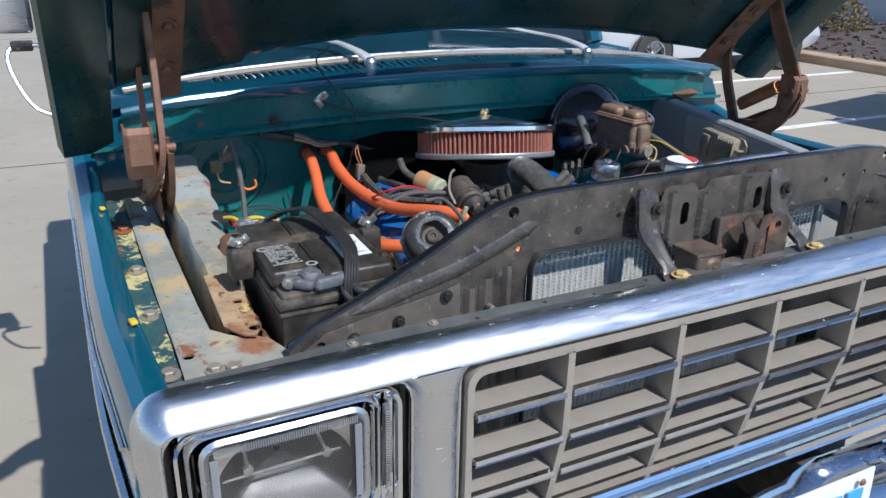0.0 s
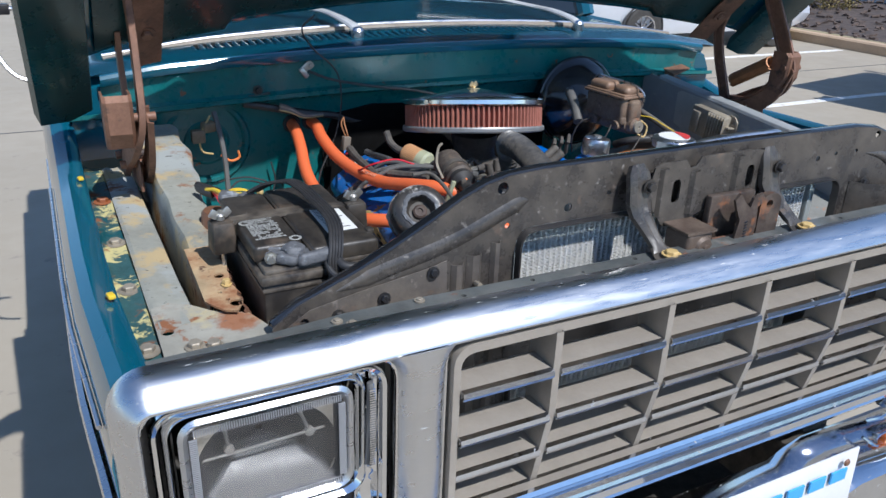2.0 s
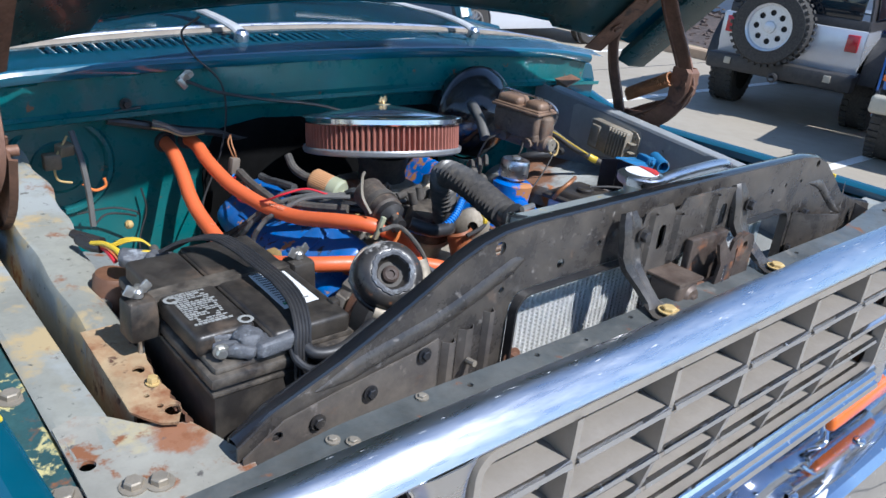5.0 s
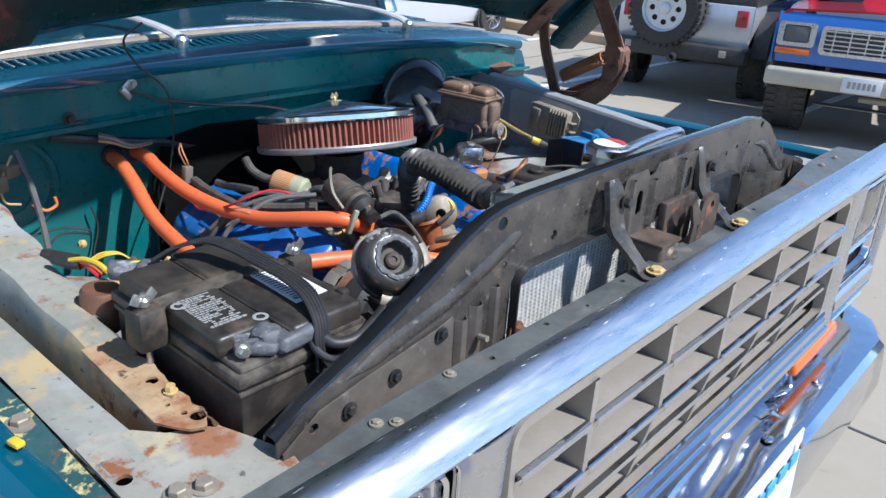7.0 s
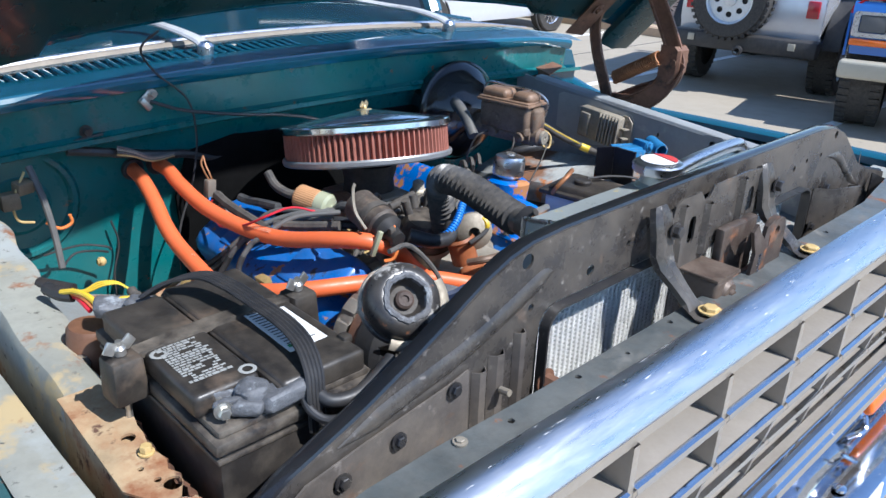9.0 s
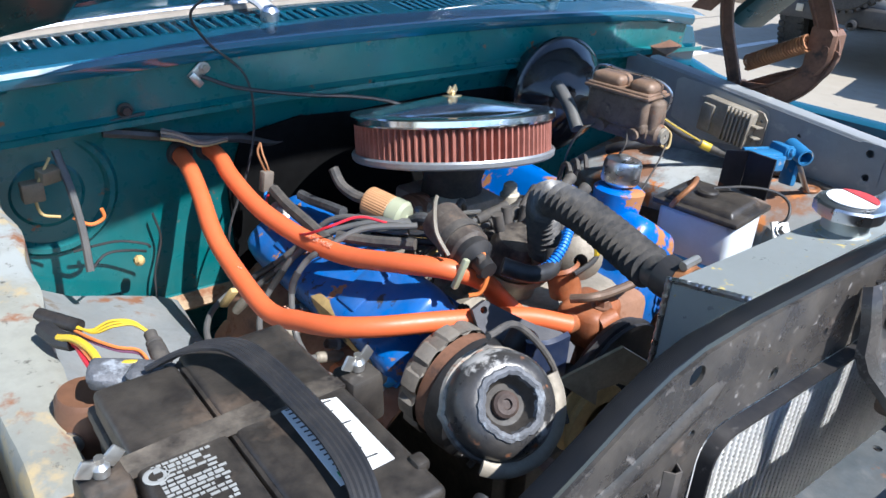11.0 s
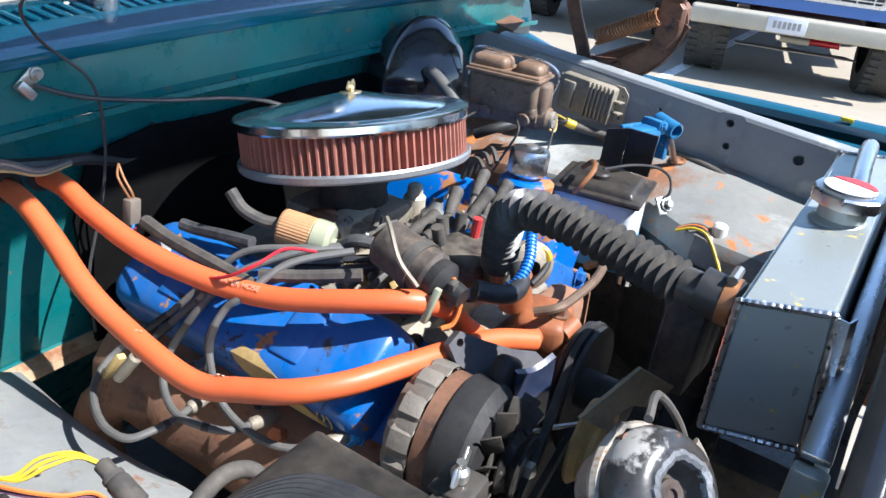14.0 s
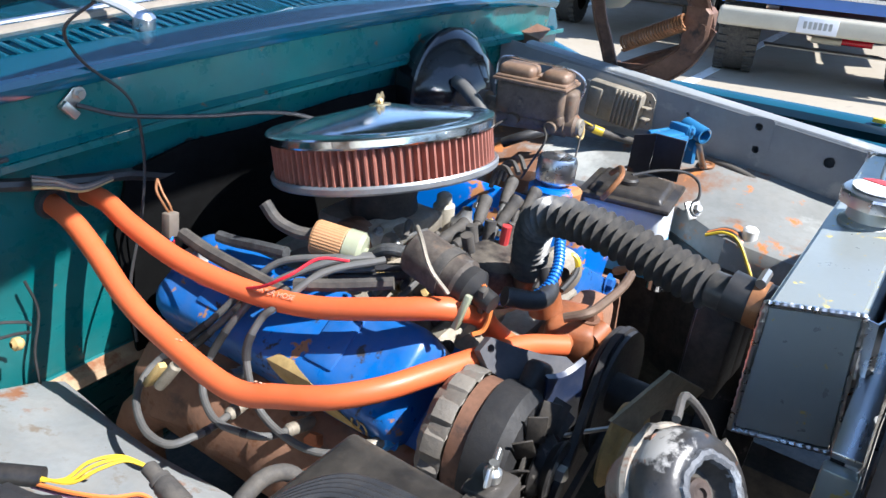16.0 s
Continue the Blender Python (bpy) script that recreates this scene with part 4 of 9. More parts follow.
for x, foot, s in ((-0.222, -0.204, -1), (0.052, 0.085, 1)):
    rows = []
    sec = ((0.198, 1.396, 0.012, 0.0), (0.192, 1.384, 0.020, 0.0), (0.187, 1.366, 0.022, 0.05), (0.184, 1.338, 0.022, 0.10), (0.178, 1.322, 0.019, 0.2), (0.160, 1.300, 0.014, 0.55), (0.146, 1.283, 0.013, 0.85), (0.139, 1.2765, 0.020, 1.0), (0.126, 1.2745, 0.026, 1.0), (0.112, 1.2745, 0.024, 1.0), (0.104, 1.274, 0.014, 1.0))
    for y, z, w, k in sec:
        xx = x + (foot - x) * k
        d = 0.007 if k < 0.9 else 0.001
        rows.append([(xx - w, y + d, z - d * 0.5), (xx - w * 0.92, y, z), (xx - w * 0.45, y - d * 0.5, z + d * 0.4), (xx, y - d * 0.2, z + d * 0.1), (xx + w * 0.45, y - d * 0.5, z + d * 0.4), (xx + w * 0.92, y, z), (xx + w, y + d, z - d * 0.5)])
    leg = part("leg", loft(B(), rows, 0.003), SUPPORT_BLACK, latch, "black pressed steel leg")
    part("bolt", bolt(B(), (foot, 0.122, 1.2785), (0, 0, 1), 0.010, 0.005, 1.5), OCHRE, leg, "ochre plated bolt")
    part("nut", bolt(B(), (x + 0.012, 0.182, 1.366), (0, -1, 0), 0.008, 0.008, 1.4), BLACK, leg)
bm = box(B(), (-0.128, 0.168, 1.266), (0.056, 0.050, 0.055), (0, 0, 6), 0.007, 3)
lathe(bm, ((0, 0.010), (0.006, 0.010), (0.007, 0.006), (0.014, 0.005), (0.018, 0)), (-0.120, 0.143, 1.268), (0, -1, 0), 20)
plate(bm, round_rect(-0.158, 1.292, -0.098, 1.297, 0.002), [], 0.056, Matrix.Translation((0, 0.196, 0)) @ XZ)
part("catch_housing", bm, mat("brown_catch_housing", (0.10, 0.068, 0.05), 0.5, 0.2, var=0.4, scale=22, bump=0.2, dust=0.3), latch, "rust stained catch housing with a flanged lid")
RUST_BLACK = mat("rusty_black_catch_steel", (0.060, 0.042, 0.034), 0.5, 0.2, var=0.4, scale=26, bump=0.2, spots=((RUST, 24, 0.22, 0.08, 0.85),), dust=0.25)
bm = plate(B(), [(-0.052, 1.23), (-0.012, 1.23), (-0.006, 1.285), (-0.010, 1.318), (0.004, 1.326), (-0.002, 1.340), (-0.022, 1.334), (-0.026, 1.318), (-0.040, 1.330), (-0.052, 1.345), (-0.062, 1.335), (-0.055, 1.318), (-0.045, 1.300), (-0.050, 1.270)], [circle2(-0.03, 1.262, 0.005)], 0.005, Matrix.Translation((0, 0.152, 0)) @ XZ)
part("catch_hook", bm, RUST_BLACK, latch, "rusty black catch hook")
bm = plate(B(), round_rect(0.0, 1.245, 0.046, 1.335, 0.018), [circle2(0.02, 1.318, 0.007)], 0.012, Matrix.Translation((0, 0.162, 0)) @ XZ)
part("catch_plate", bm, RUST_BLACK, latch, "rounded rusty catch plate")
bm = plate(B(), [(-0.07, 1.225), (0.035, 1.225), (0.03, 1.245), (-0.02, 1.255), (-0.06, 1.25)], [], 0.02, Matrix.Translation((0, 0.160, 0)) @ XZ)
part("catch_base", bm, RUST_BLACK, latch, "rusty black catch base")
part("catch_body", box(B(), (-0.03, 0.186, 1.283), (0.098, 0.014, 0.10), (0, 0, 0), 0.004), RUST_BLACK, latch, "rusty black catch body")
part("catch_pin", rod(B(), (-0.080, 0.165, 1.262), (0.024, 0.165, 1.262), 0.006, 12), RUSTY, latch)
part("spring", tube(B(), [(-0.03 + 0.006 * math.cos(k * 0.9), 0.152 + 0.006 * math.sin(k * 0.9), 1.262 + 0.0007 * k) for k in range(50)], 0.0013, 1, 5, smooth=False), BLACK_GLOSS, latch)

# ---- front shell, grille, lamps, bumper ----
shell = thing("grille_shell", (CX, 0.08, 0.9), "bright aluminium grille shell with headlamp openings", "grille shell")
hole_l = round_rect(-0.956, 0.985, -0.662, 1.249, 0.034)
hole_g = round_rect(-0.597, 0.945, 0.557, 1.249, 0.028)
hole_r = [(2 * CX - x, z) for x, z in hole_l][::-1]
for s, hole in ((-1, hole_l), (1, hole_r)):
    rows = []
    for k in range(29):
        z = 0.925 + (1.2535 - 0.925) * k / 28
        q = max(0.0, z - 1.213) / 0.0345
        q = min(1.0, q)
        fil = 0.034 * (1 - math.sqrt(1 - q * q))
        a, b = 0.642 + fil, 0.577 - fil * 0.8
        rows.append([(CX + s * (a + (b - a) * (i / 16)) if a > b else CX, 0.060 + 0.026 * abs(i / 8 - 1) ** 3.2 + 0.0015 * math.sin(z * 40), z) for i in range(17)])
    part("post", loft(B(), rows, 0.002), ALU, shell, "rounded bright post beside the headlamp")
    bm = loft(B(), [[(CX + s * x, y, 0.985 - d) for y, d in ((0.088, 0), (0.070, 0.003), (0.062, 0.012), (0.060, 0.03), (0.062, 0.05), (0.075, 0.062))] for x in (0.94, 0.85, 0.75, 0.642)], 0.002)
    part("sill", bm, ALU, shell)
bm = plate(B(), round_rect(CX - 0.946, 0.92, CX + 0.946, 1.262, 0.045, 6), [hole_l, hole_g, hole_r], 0.003, Matrix.Translation((0, 0.100, 0)) @ XZ)
part("back_panel", bm, BLACK, shell, "dark backing panel")
ROLL = ((0.078, 1.2480), (0.0660, 1.2485), (0.0630, 1.2505), (0.0622, 1.2535), (0.0640, 1.2570), (0.0705, 1.2640), (0.0780, 1.2712), (0.0840, 1.2757), (0.0910, 1.2792), (0.0990, 1.2814), (0.1060, 1.2822), (0.1120, 1.2818), (0.1130, 1.2690))
bm = B()
rows = []
N = 140
for i in range(N + 1):
    x = CX - 0.920 + 1.84 * i / N
    dz = 0.0008 * math.sin(x * 9)
    rows.append([(x, y, z + dz) for y, z in ROLL])
loft(bm, rows, 0.002)
part("top_roll", bm, ALU, shell, "rolled bright top edge with fine scratches")
for s in (-1, 1):
    bm = B()
    rows = []
    for k in range(17):
        a = radians(90 * k / 16)
        cx, cz = CX + s * 0.920, 1.2315
        ring = []
        for y, z in ROLL:
            r = z - cz
            ring.append((cx + s * r * 0.82 * math.sin(a), y, cz + r * math.cos(a) + 0.0008 * math.sin(cx * 9) * math.cos(a)))
        rows.append(ring)
    rows.append([(x, y, 0.95) for x, y, z in rows[-1]])
    loft(bm, rows, 0.002)
    part("corner_roll", bm, ALU, shell, "rolled bright corner")
for h in (hole_g, hole_l, hole_r):
    part("edge_lip", tube(B(), [(x, 0.078, z) for x, z in h + h[:1]], 0.0028, 1, 8, smooth=False, cap=False), CHROME_CLEAN, shell)
# ledge behind the shell
hs = [circle2(-0.54, 0.142, 0.004), circle2(-0.43, 0.147, 0.004), circle2(-0.35, 0.14, 0.003), circle2(-0.25, 0.148, 0.004), circle2(0.2, 0.145, 0.004)]
bm = plate(B(), [(-0.93, 0.099), (0.84, 0.099), (0.82, 0.19), (0.62, 0.19), (0.40, 0.160), (-0.46, 0.158), (-0.62, 0.160), (-0.70, 0.158), (-0.80, 0.146), (-0.935, 0.140)], hs, 0.003, Matrix.Translation((0, 0, 1.2665)))
lg = solo("header_panel", bm, mat("dusty_grey_green_panel", (0.105, 0.115, 0.113), 0.40, 0.2, var=0.35, scale=14, bump=0.2, spots=(((0.20, 0.19, 0.17), 20, 0.10, 0.15, 0.8), (RUST, 26, 0.05, 0.06, 0.9)), dust=0.2), "dusty grey-green header panel behind the grille shell", "body panel")
for x, y in ((-0.715, 0.140), (-0.70, 0.128), (-0.60, 0.150), (0.70, 0.16), (0.61, 0.16)):
    part("bolt", bolt(B(), (x, y, 1.2700), (0, 0, 1), 0.0045, 0.0025, 1.6), CAST_OLD, lg)
bm = loft(B(), [[(x, 0.158, 1.2655), (x, 0.161, 1.25), (x, 0.162, 1.10)] for x in (-0.46, -0.2, 0.1, 0.4)], 0.002)
part("back_flange", bm, BLACK, lg)

grille = thing("grille", (CX, 0.07, 0.95), "argent plastic grille with deep cells and chrome edged bars", "grille")


def gy(z):
    return 0.064 + (0.0 if z > 1.105 else 0.20 * (1.105 - z))


bm = plate(B(), round_rect(-0.590, 0.945, 0.550, 1.2425, 0.027), [round_rect(-0.580, 0.972, 0.540, 1.2295, 0.018)], 0.020, Matrix.Translation((0, 0.088, 0)) @ XZ)
part("rim", bm, GRILLE, grille, "argent outer rim")
bars = [-0.436 + 0.1925 * k for k in range(5)]
for x in bars:
    zs = [1.232, 1.17, 1.105, 1.04, 0.962]
    part("upright", loft(B(), [[(x - 0.0055, gy(z), z), (x + 0.0055, gy(z), z), (x + 0.004, gy(z) + 0.060, z), (x - 0.004, gy(z) + 0.060, z)] for z in zs], 0, True), GRILLE, grille, "argent upright bar")
cells = [-0.585, *bars, 0.545]
for z in (1.175, 1.103, 1.035, 0.968):
    for a, b in zip(cells, cells[1:]):
        y = gy(z)
        bm = B()
        loft(bm, [[(x, y + 0.001, z - 0.007), (x, y, z), (x, y + 0.006, z + 0.0025), (x, y + 0.048, z + 0.0035), (x, y + 0.048, z + 0.0005), (x, y + 0.008, z - 0.008)] for x in (a + 0.005, b - 0.005)], 0, True)
        sb = part("slat", bm, GRILLE, grille)
        bm = loft(B(), [[(x, y - 0.003, z - 0.010), (x, y - 0.006, z - 0.004), (x, y - 0.004, z + 0.002), (x, y + 0.003, z + 0.004)] for x in (a + 0.006, b - 0.006)], 0.0012)
        part("chrome_edge", bm, CHROME, sb, "chrome front edge")
bm = loft(B(), [[(x, y, z) for y, z in ((0.070, 0.976), (0.064, 0.975), (0.060, 0.969), (0.064, 0.963), (0.056, 0.960), (0.053, 0.953), (0.058, 0.947), (0.049, 0.944), (0.046, 0.935), (0.052, 0.928), (0.070, 0.924))] for x in (-0.588, -0.3, 0.0, 0.3, 0.548)], 0.0015)
part("sill_trim", bm, CHROME, grille, "ridged chrome strip under the grille")
part("cross_rail", box(B(), (CX, 0.100, 0.950), (1.10, 0.03, 0.020), (0, 0, 0), 0.005), GRILLE, grille)


def headlamp(s):
    cx = CX + s * 0.78
    t = thing("headlamp", (cx, 0.09, 1.1), "rectangular sealed beam headlamp in a chrome bezel", "headlamp", "headlamps")
    O = lambda u: CX + s * (u + 0.78)
    X = lambda u: O(u + 0.026)
    ob = round_rect(-0.108, 1.072, 0.092, 1.222, 0.022)
    inner = [(X(u), z) for u, z in ob]

    def ring(loops, m, name, lab="", thick=0.002):
        return part(name, loft(B(), [[(x, y, z) for x, z in lp + lp[:1]] for y, lp in loops], thick), m, t, lab)

    full = lambda a, b, c, e, r: [(O(u), z) for u, z in round_rect(a, b, c, e, r, 6)]
    lamp = lambda a, b, c, e, r: [(X(u), z) for u, z in round_rect(a, b, c, e, r, 6)]
    outer = full(-0.127, 0.995, 0.146, 1.2385, 0.030)
    # outer chrome rim, then the deep stepped surround of the lamp
    ring(((0.098, outer), (0.082, outer), (0.078, full(-0.1245, 0.998, 0.1435, 1.236, 0.028)), (0.081, full(-0.120, 1.003, 0.139, 1.2315, 0.025)), (0.094, full(-0.117, 1.006, 0.136, 1.2285, 0.023))), CHROME_CLEAN, "bezel_rim", "bright outer bezel rim")
    ring(((0.098, lamp(-0.128, 1.052, 0.108, 1.2300, 0.026)), (0.084, lamp(-0.125, 1.055, 0.105, 1.2285, 0.026)), (0.080, lamp(-0.121, 1.059, 0.102, 1.2265, 0.025)), (0.086, lamp(-0.116, 1.064, 0.098, 1.2240, 0.024)), (0.104, lamp(-0.114, 1.066, 0.096, 1.2230, 0.023))), CHROME_CLEAN, "bezel", "stepped chrome bezel")
    bm = plate(B(), full(-0.133, 0.985, 0.153, 1.246, 0.032), [lamp(-0.112, 1.068, 0.094, 1.221, 0.022)], 0.002, Matrix.Translation((0, 0.106, 0)) @ XZ)
    part("bezel_back", bm, BLACK, t, "dark bezel recess")
    # concave chrome side panel with its ribbed side lens
    rows = []
    for k in range(15):
        z = 1.010 + 0.216 * k / 14
        pinch = 0.010 * max(0.0, (1.10 - z) / 0.09)
        rows.append([(O(-0.116 + 0.0), 0.090, z), (O(-0.112), 0.096 + 0.006 * math.sin(k * 0.9), z), (O(-0.106 + pinch), 0.103, z), (O(-0.098), 0.1035, z), (O(-0.091), 0.098, z), (O(-0.086 - 0.002 * math.sin(k * 1.3)), 0.088, z), (O(-0.0835), 0.084, z), (O(-0.079), 0.092, z), (O(-0.076), 0.104, z)])
    part("side_panel", loft(B(), rows, 0.0015), CHROME_CLEAN, t, "concave chrome side panel")
    sl_ = part("side_lens", tube(B(), [(O(-0.1065), 0.096, 1.085), (O(-0.1085), 0.092, 1.13), (O(-0.1095), 0.091, 1.17), (O(-0.1090), 0.094, 1.205)], 0.006, 6, 10, rad=lambda u: 0.0035 + 0.0035 * math.sin(math.pi * min(1, 0.15 + u * 0.8))), REFLECTOR, t, "narrow ribbed side lens")
    bm = B()
    for k in range(34):
        z = 1.088 + 0.112 * k / 33
        box(bm, (O(-0.1085), 0.0855, z), (0.008, 0.003, 0.0016))
    tagged(part("ribs", bm, CHROME_CLEAN, sl_, "fine lens ribs"), "", "", "", "stuff")
    bm = loft(B(), [[(x, y, z) for x, z in lp + lp[:1]] for y, lp in ((0.080, inner), (0.076, [(X(u), z) for u, z in round_rect(-0.103, 1.077, 0.087, 1.217, 0.018)]), (0.082, [(X(u), z) for u, z in round_rect(-0.097, 1.083, 0.081, 1.211, 0.016)]))], 0.0015)
    part("retaining_ring", bm, ALU, t, "bright retaining ring")
    # reflector bowl, bulb shield and ribbed glass
    bm = B()
    rows = []
    for k, (q, y) in enumerate(((1.0, 0.086), (0.85, 0.108), (0.6, 0.128), (0.3, 0.140), (0.05, 0.143))):
        rows.append([(X(-0.008 + (u + 0.008) * q), y, 1.147 + (z - 1.147) * q) for u, z in (lambda L: L + L[:1])(round_rect(-0.097, 1.083, 0.081, 1.211, 0.016))])
    loft(bm, rows, 0.0015)
    part("reflector", bm, BOWL, t, "reflector bowl coloured near-black for dimness")
    # lamp support wires with their beads, and the pale corners of the bowl
    bm = B()
    for a, b in (((-0.045, 1.196), (-0.062, 1.146)), ((0.040, 1.196), (0.034, 1.150))):
        rod(bm, (X(a[0]), 0.104, a[1]), (X(b[0]), 0.112, b[1]), 0.0022, 8)
        lathe(bm, ((0, -0.004), (0.006, -0.002), (0.007, 0.003), (0, 0.006)), (X(a[0]), 0.102, a[1]), (0, -0.5, 1), 10)
        lathe(bm, ((0, -0.004), (0.006, -0.002), (0.006, 0.004), (0, 0.006)), (X(b[0]), 0.112, b[1]), (0, -1, 0), 10)
    rod(bm, (X(-0.095), 0.110, 1.148), (X(0.078), 0.110, 1.142), 0.0018, 8)
    part("bulb_holder", bm, GREY_WIRE, t, "glass beads and support wires")
    # flat pale plate gives the bowl its light corners
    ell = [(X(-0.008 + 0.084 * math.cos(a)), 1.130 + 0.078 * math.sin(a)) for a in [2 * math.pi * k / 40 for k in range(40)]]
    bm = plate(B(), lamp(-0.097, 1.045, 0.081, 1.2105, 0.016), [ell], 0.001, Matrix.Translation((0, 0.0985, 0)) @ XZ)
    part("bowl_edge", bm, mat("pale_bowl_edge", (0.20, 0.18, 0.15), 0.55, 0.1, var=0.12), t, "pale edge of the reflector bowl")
    bm2 = B()
    nx, nz = 28, 14
    g = [[bm2.verts.new((X(-0.097 + 0.178 * i / nx), 0.082 - 0.008 * (1 - (2 * i / nx - 1) ** 4) * (1 - (2 * j / nz - 1) ** 4) - (0.0012 if (i + j) % 2 and (i < 3 or i > nx - 3 or j < 2 or j > nz - 2) else 0), 1.083 + 0.128 * j / nz)) for j in range(nz + 1)] for i in range(nx + 1)]
    fs = [bm2.faces.new((g[i][j], g[i + 1][j], g[i + 1][j + 1], g[i][j + 1])) for i in range(nx) for j in range(nz)]
    bmesh.ops.recalc_face_normals(bm2, faces=fs)
    bmesh.ops.solidify(bm2, geom=fs, thickness=0.003)
    RIB = bpy.data.materials.get("ribbed_lamp_border") or mat("ribbed_lamp_border", (0.30, 0.305, 0.32), 0.25, 0.3, var=0.1, bump=0.05)
    bm = B()
    for a in range(62):
        u = -0.091 + 0.166 * a / 61
        for z in (1.0885, 1.2065):
            box(bm, (X(u), 0.0765, z), (0.0013, 0.0025, 0.0085))
    for a in range(40):
        z = 1.097 + 0.101 * a / 39
        for u in (-0.0925, 0.0765):
            box(bm, (X(u), 0.0765, z), (0.0085, 0.0025, 0.0013))
    tagged(part("lens_ribs", bm, RIB, t, "moulded ribs round the lens edge"), "", "", "", "stuff")
    o = part("lens", bm2, CLEAR, t, "clear ribbed lamp glass")
    o.visible_shadow = False
    return t


headlamp(-1), headlamp(1)

bumper = thing("front_bumper", (CX, 0.0, 0.6), "chrome front bumper with a dip for the plate", "bumper")
bm = B()
rows = []
for u in [-0.97, -0.95, -0.9, -0.8, -0.65, -0.5, -0.35, -0.20, -0.16, -0.12, 0, 0.12, 0.16, 0.20, 0.35, 0.5, 0.65, 0.8, 0.9, 0.95, 0.97]:
    back = 0.13 * max(0, (abs(u) - 0.80) / 0.17) ** 2
    dip = 0.03 * (abs(u) < 0.18) * min(1, (0.18 - abs(u)) / 0.05)
    rows.append([(CX + u, y + back, z) for y, z in ((0.10, 0.846 - dip), (0.0, 0.853 - dip), (-0.020, 0.850 - dip), (-0.034, 0.838 - dip), (-0.040, 0.80 - dip), (-0.045, 0.74), (-0.036, 0.69), (-0.015, 0.66), (0.02, 0.65))])
loft(bm, rows, 0.004)
part("bar", bm, CHROME, bumper, "chrome bumper bar")
for x in (-0.52, 0.46, -0.25, 0.18):
    part("bolt", lathe(B(), ((0.012, 0), (0.011, 0.004), (0, 0.008)), (x, 0.02, 0.853), (0, 0, 1), 14), CHROME, bumper)
bm = loft(B(), [[(CX + u, y, z) for y, z in ((0.074, 0.948), (0.058, 0.942), (0.062, 0.925), (0.078, 0.918), (0.066, 0.905), (0.080, 0.885), (0.115, 0.868), (0.12, 0.855))] for u in (-0.92, -0.7, -0.45, -0.2, 0, 0.2, 0.45, 0.7, 0.92)], 0.003)
solo("lower_valance", bm, CHROME, "chrome valance strip between grille and bumper", "valance")
for s in (-1, 1):
    c = CX + s * 0.53
    t = thing("turn_signal", (c, 0.07, 0.89), "amber turn signal lamp with a chrome tab", "turn signal", "turn signals")
    part("lens", box(B(), (c, 0.062, 0.903), (0.27, 0.03, 0.036), (-12, 0, 0), 0.010, 3), AMBER, t, "amber ribbed lens")
    part("housing", box(B(), (c, 0.076, 0.899), (0.29, 0.03, 0.046), (-12, 0, 0), 0.006), CHROME, t, "chrome housing")
    part("tab", tube(B(), [(c - s * 0.16, 0.05, 0.90), (c - s * 0.185, 0.04, 0.89), (c - s * 0.20, 0.06, 0.87)], 0.005, 5, 8), CHROME, t)
pl = thing("front_plate", (CX, -0.05, 0.80), "white front plate with blue bars", "plate")
part("plate", box(B(), (CX - 0.02, -0.052, 0.877), (0.30, 0.004, 0.15), (-3, 0, 0), 0.0015), PLATE, pl)
bm = B()
for k in range(5):
    box(bm, (CX - 0.12 + 0.05 * k, -0.0565, 0.915), (0.036, 0.003, 0.022))
part("print", bm, BLUE_FLUID, pl, "blue printed bars")
part("screw", lathe(B(), ((0.007, 0), (0.005, 0.003), (0, 0.004)), (CX + 0.09, -0.058, 0.940), (0, -1, 0), 10), RUSTY, pl)

# ---- hood ----
hood = thing("hood", (CX, 1.1, 1.45), "open teal hood seen from below, ribbed underside coloured dark for shade", "hood")
CA, SA = math.cos(radians(44)), math.sin(radians(44))


def hood_pt(u, v, d=0.0):
    """u: across; v: metres from the rear edge; d: below the skin."""
    k = u / 0.77
    y0, z0 = 1.135 - 0.08 * k * k, 1.534 - 0.06 * k * k
    z0 -= 0.10 * max(0, abs(u) - 0.82)
    return Vector((CX + u * (0.945 if u > 0 else 1.0), y0 - v * CA, z0 + v * SA + 0.02 * math.sin(min(1, v / 1.1) * math.pi) - d))


us = [-0.985, -0.97, -0.92, -0.82, -0.7, -0.5, -0.3, -0.15, 0, 0.15, 0.3, 0.5, 0.7, 0.82, 0.92, 0.97, 0.985]
vsn = [0, 0.02, 0.06, 0.12, 0.25, 0.45, 0.65, 0.85, 1.05, 1.14]
part("skin", loft(B(), [[hood_pt(u, v) for u in us] for v in vsn], 0.003), TEAL, hood, "teal outer skin")
rows = []
for v in (0.012, 0.03, 0.045, 0.10, 0.115, 0.13, 0.17, 0.18, 0.4, 0.8, 1.0, 1.03, 1.10):
    d = 0.004 if v < 0.02 else (0.014 if v < 0.12 else (0.012 if v < 0.175 else 0.045 if v < 0.18 else 0.022))
    rows.append([hood_pt(u, v, d + (0.018 if 0.60 < abs(u) < 0.80 else 0)) for u in (-0.87, -0.81, -0.79, -0.72, -0.61, -0.59, -0.45, -0.2, 0, 0.2, 0.45, 0.59, 0.61, 0.72, 0.79, 0.81, 0.87)])
part("inner_panel", loft(B(), rows, 0.002), TEAL_SHADED, hood, "ribbed teal inner panel, coloured dark for shade")
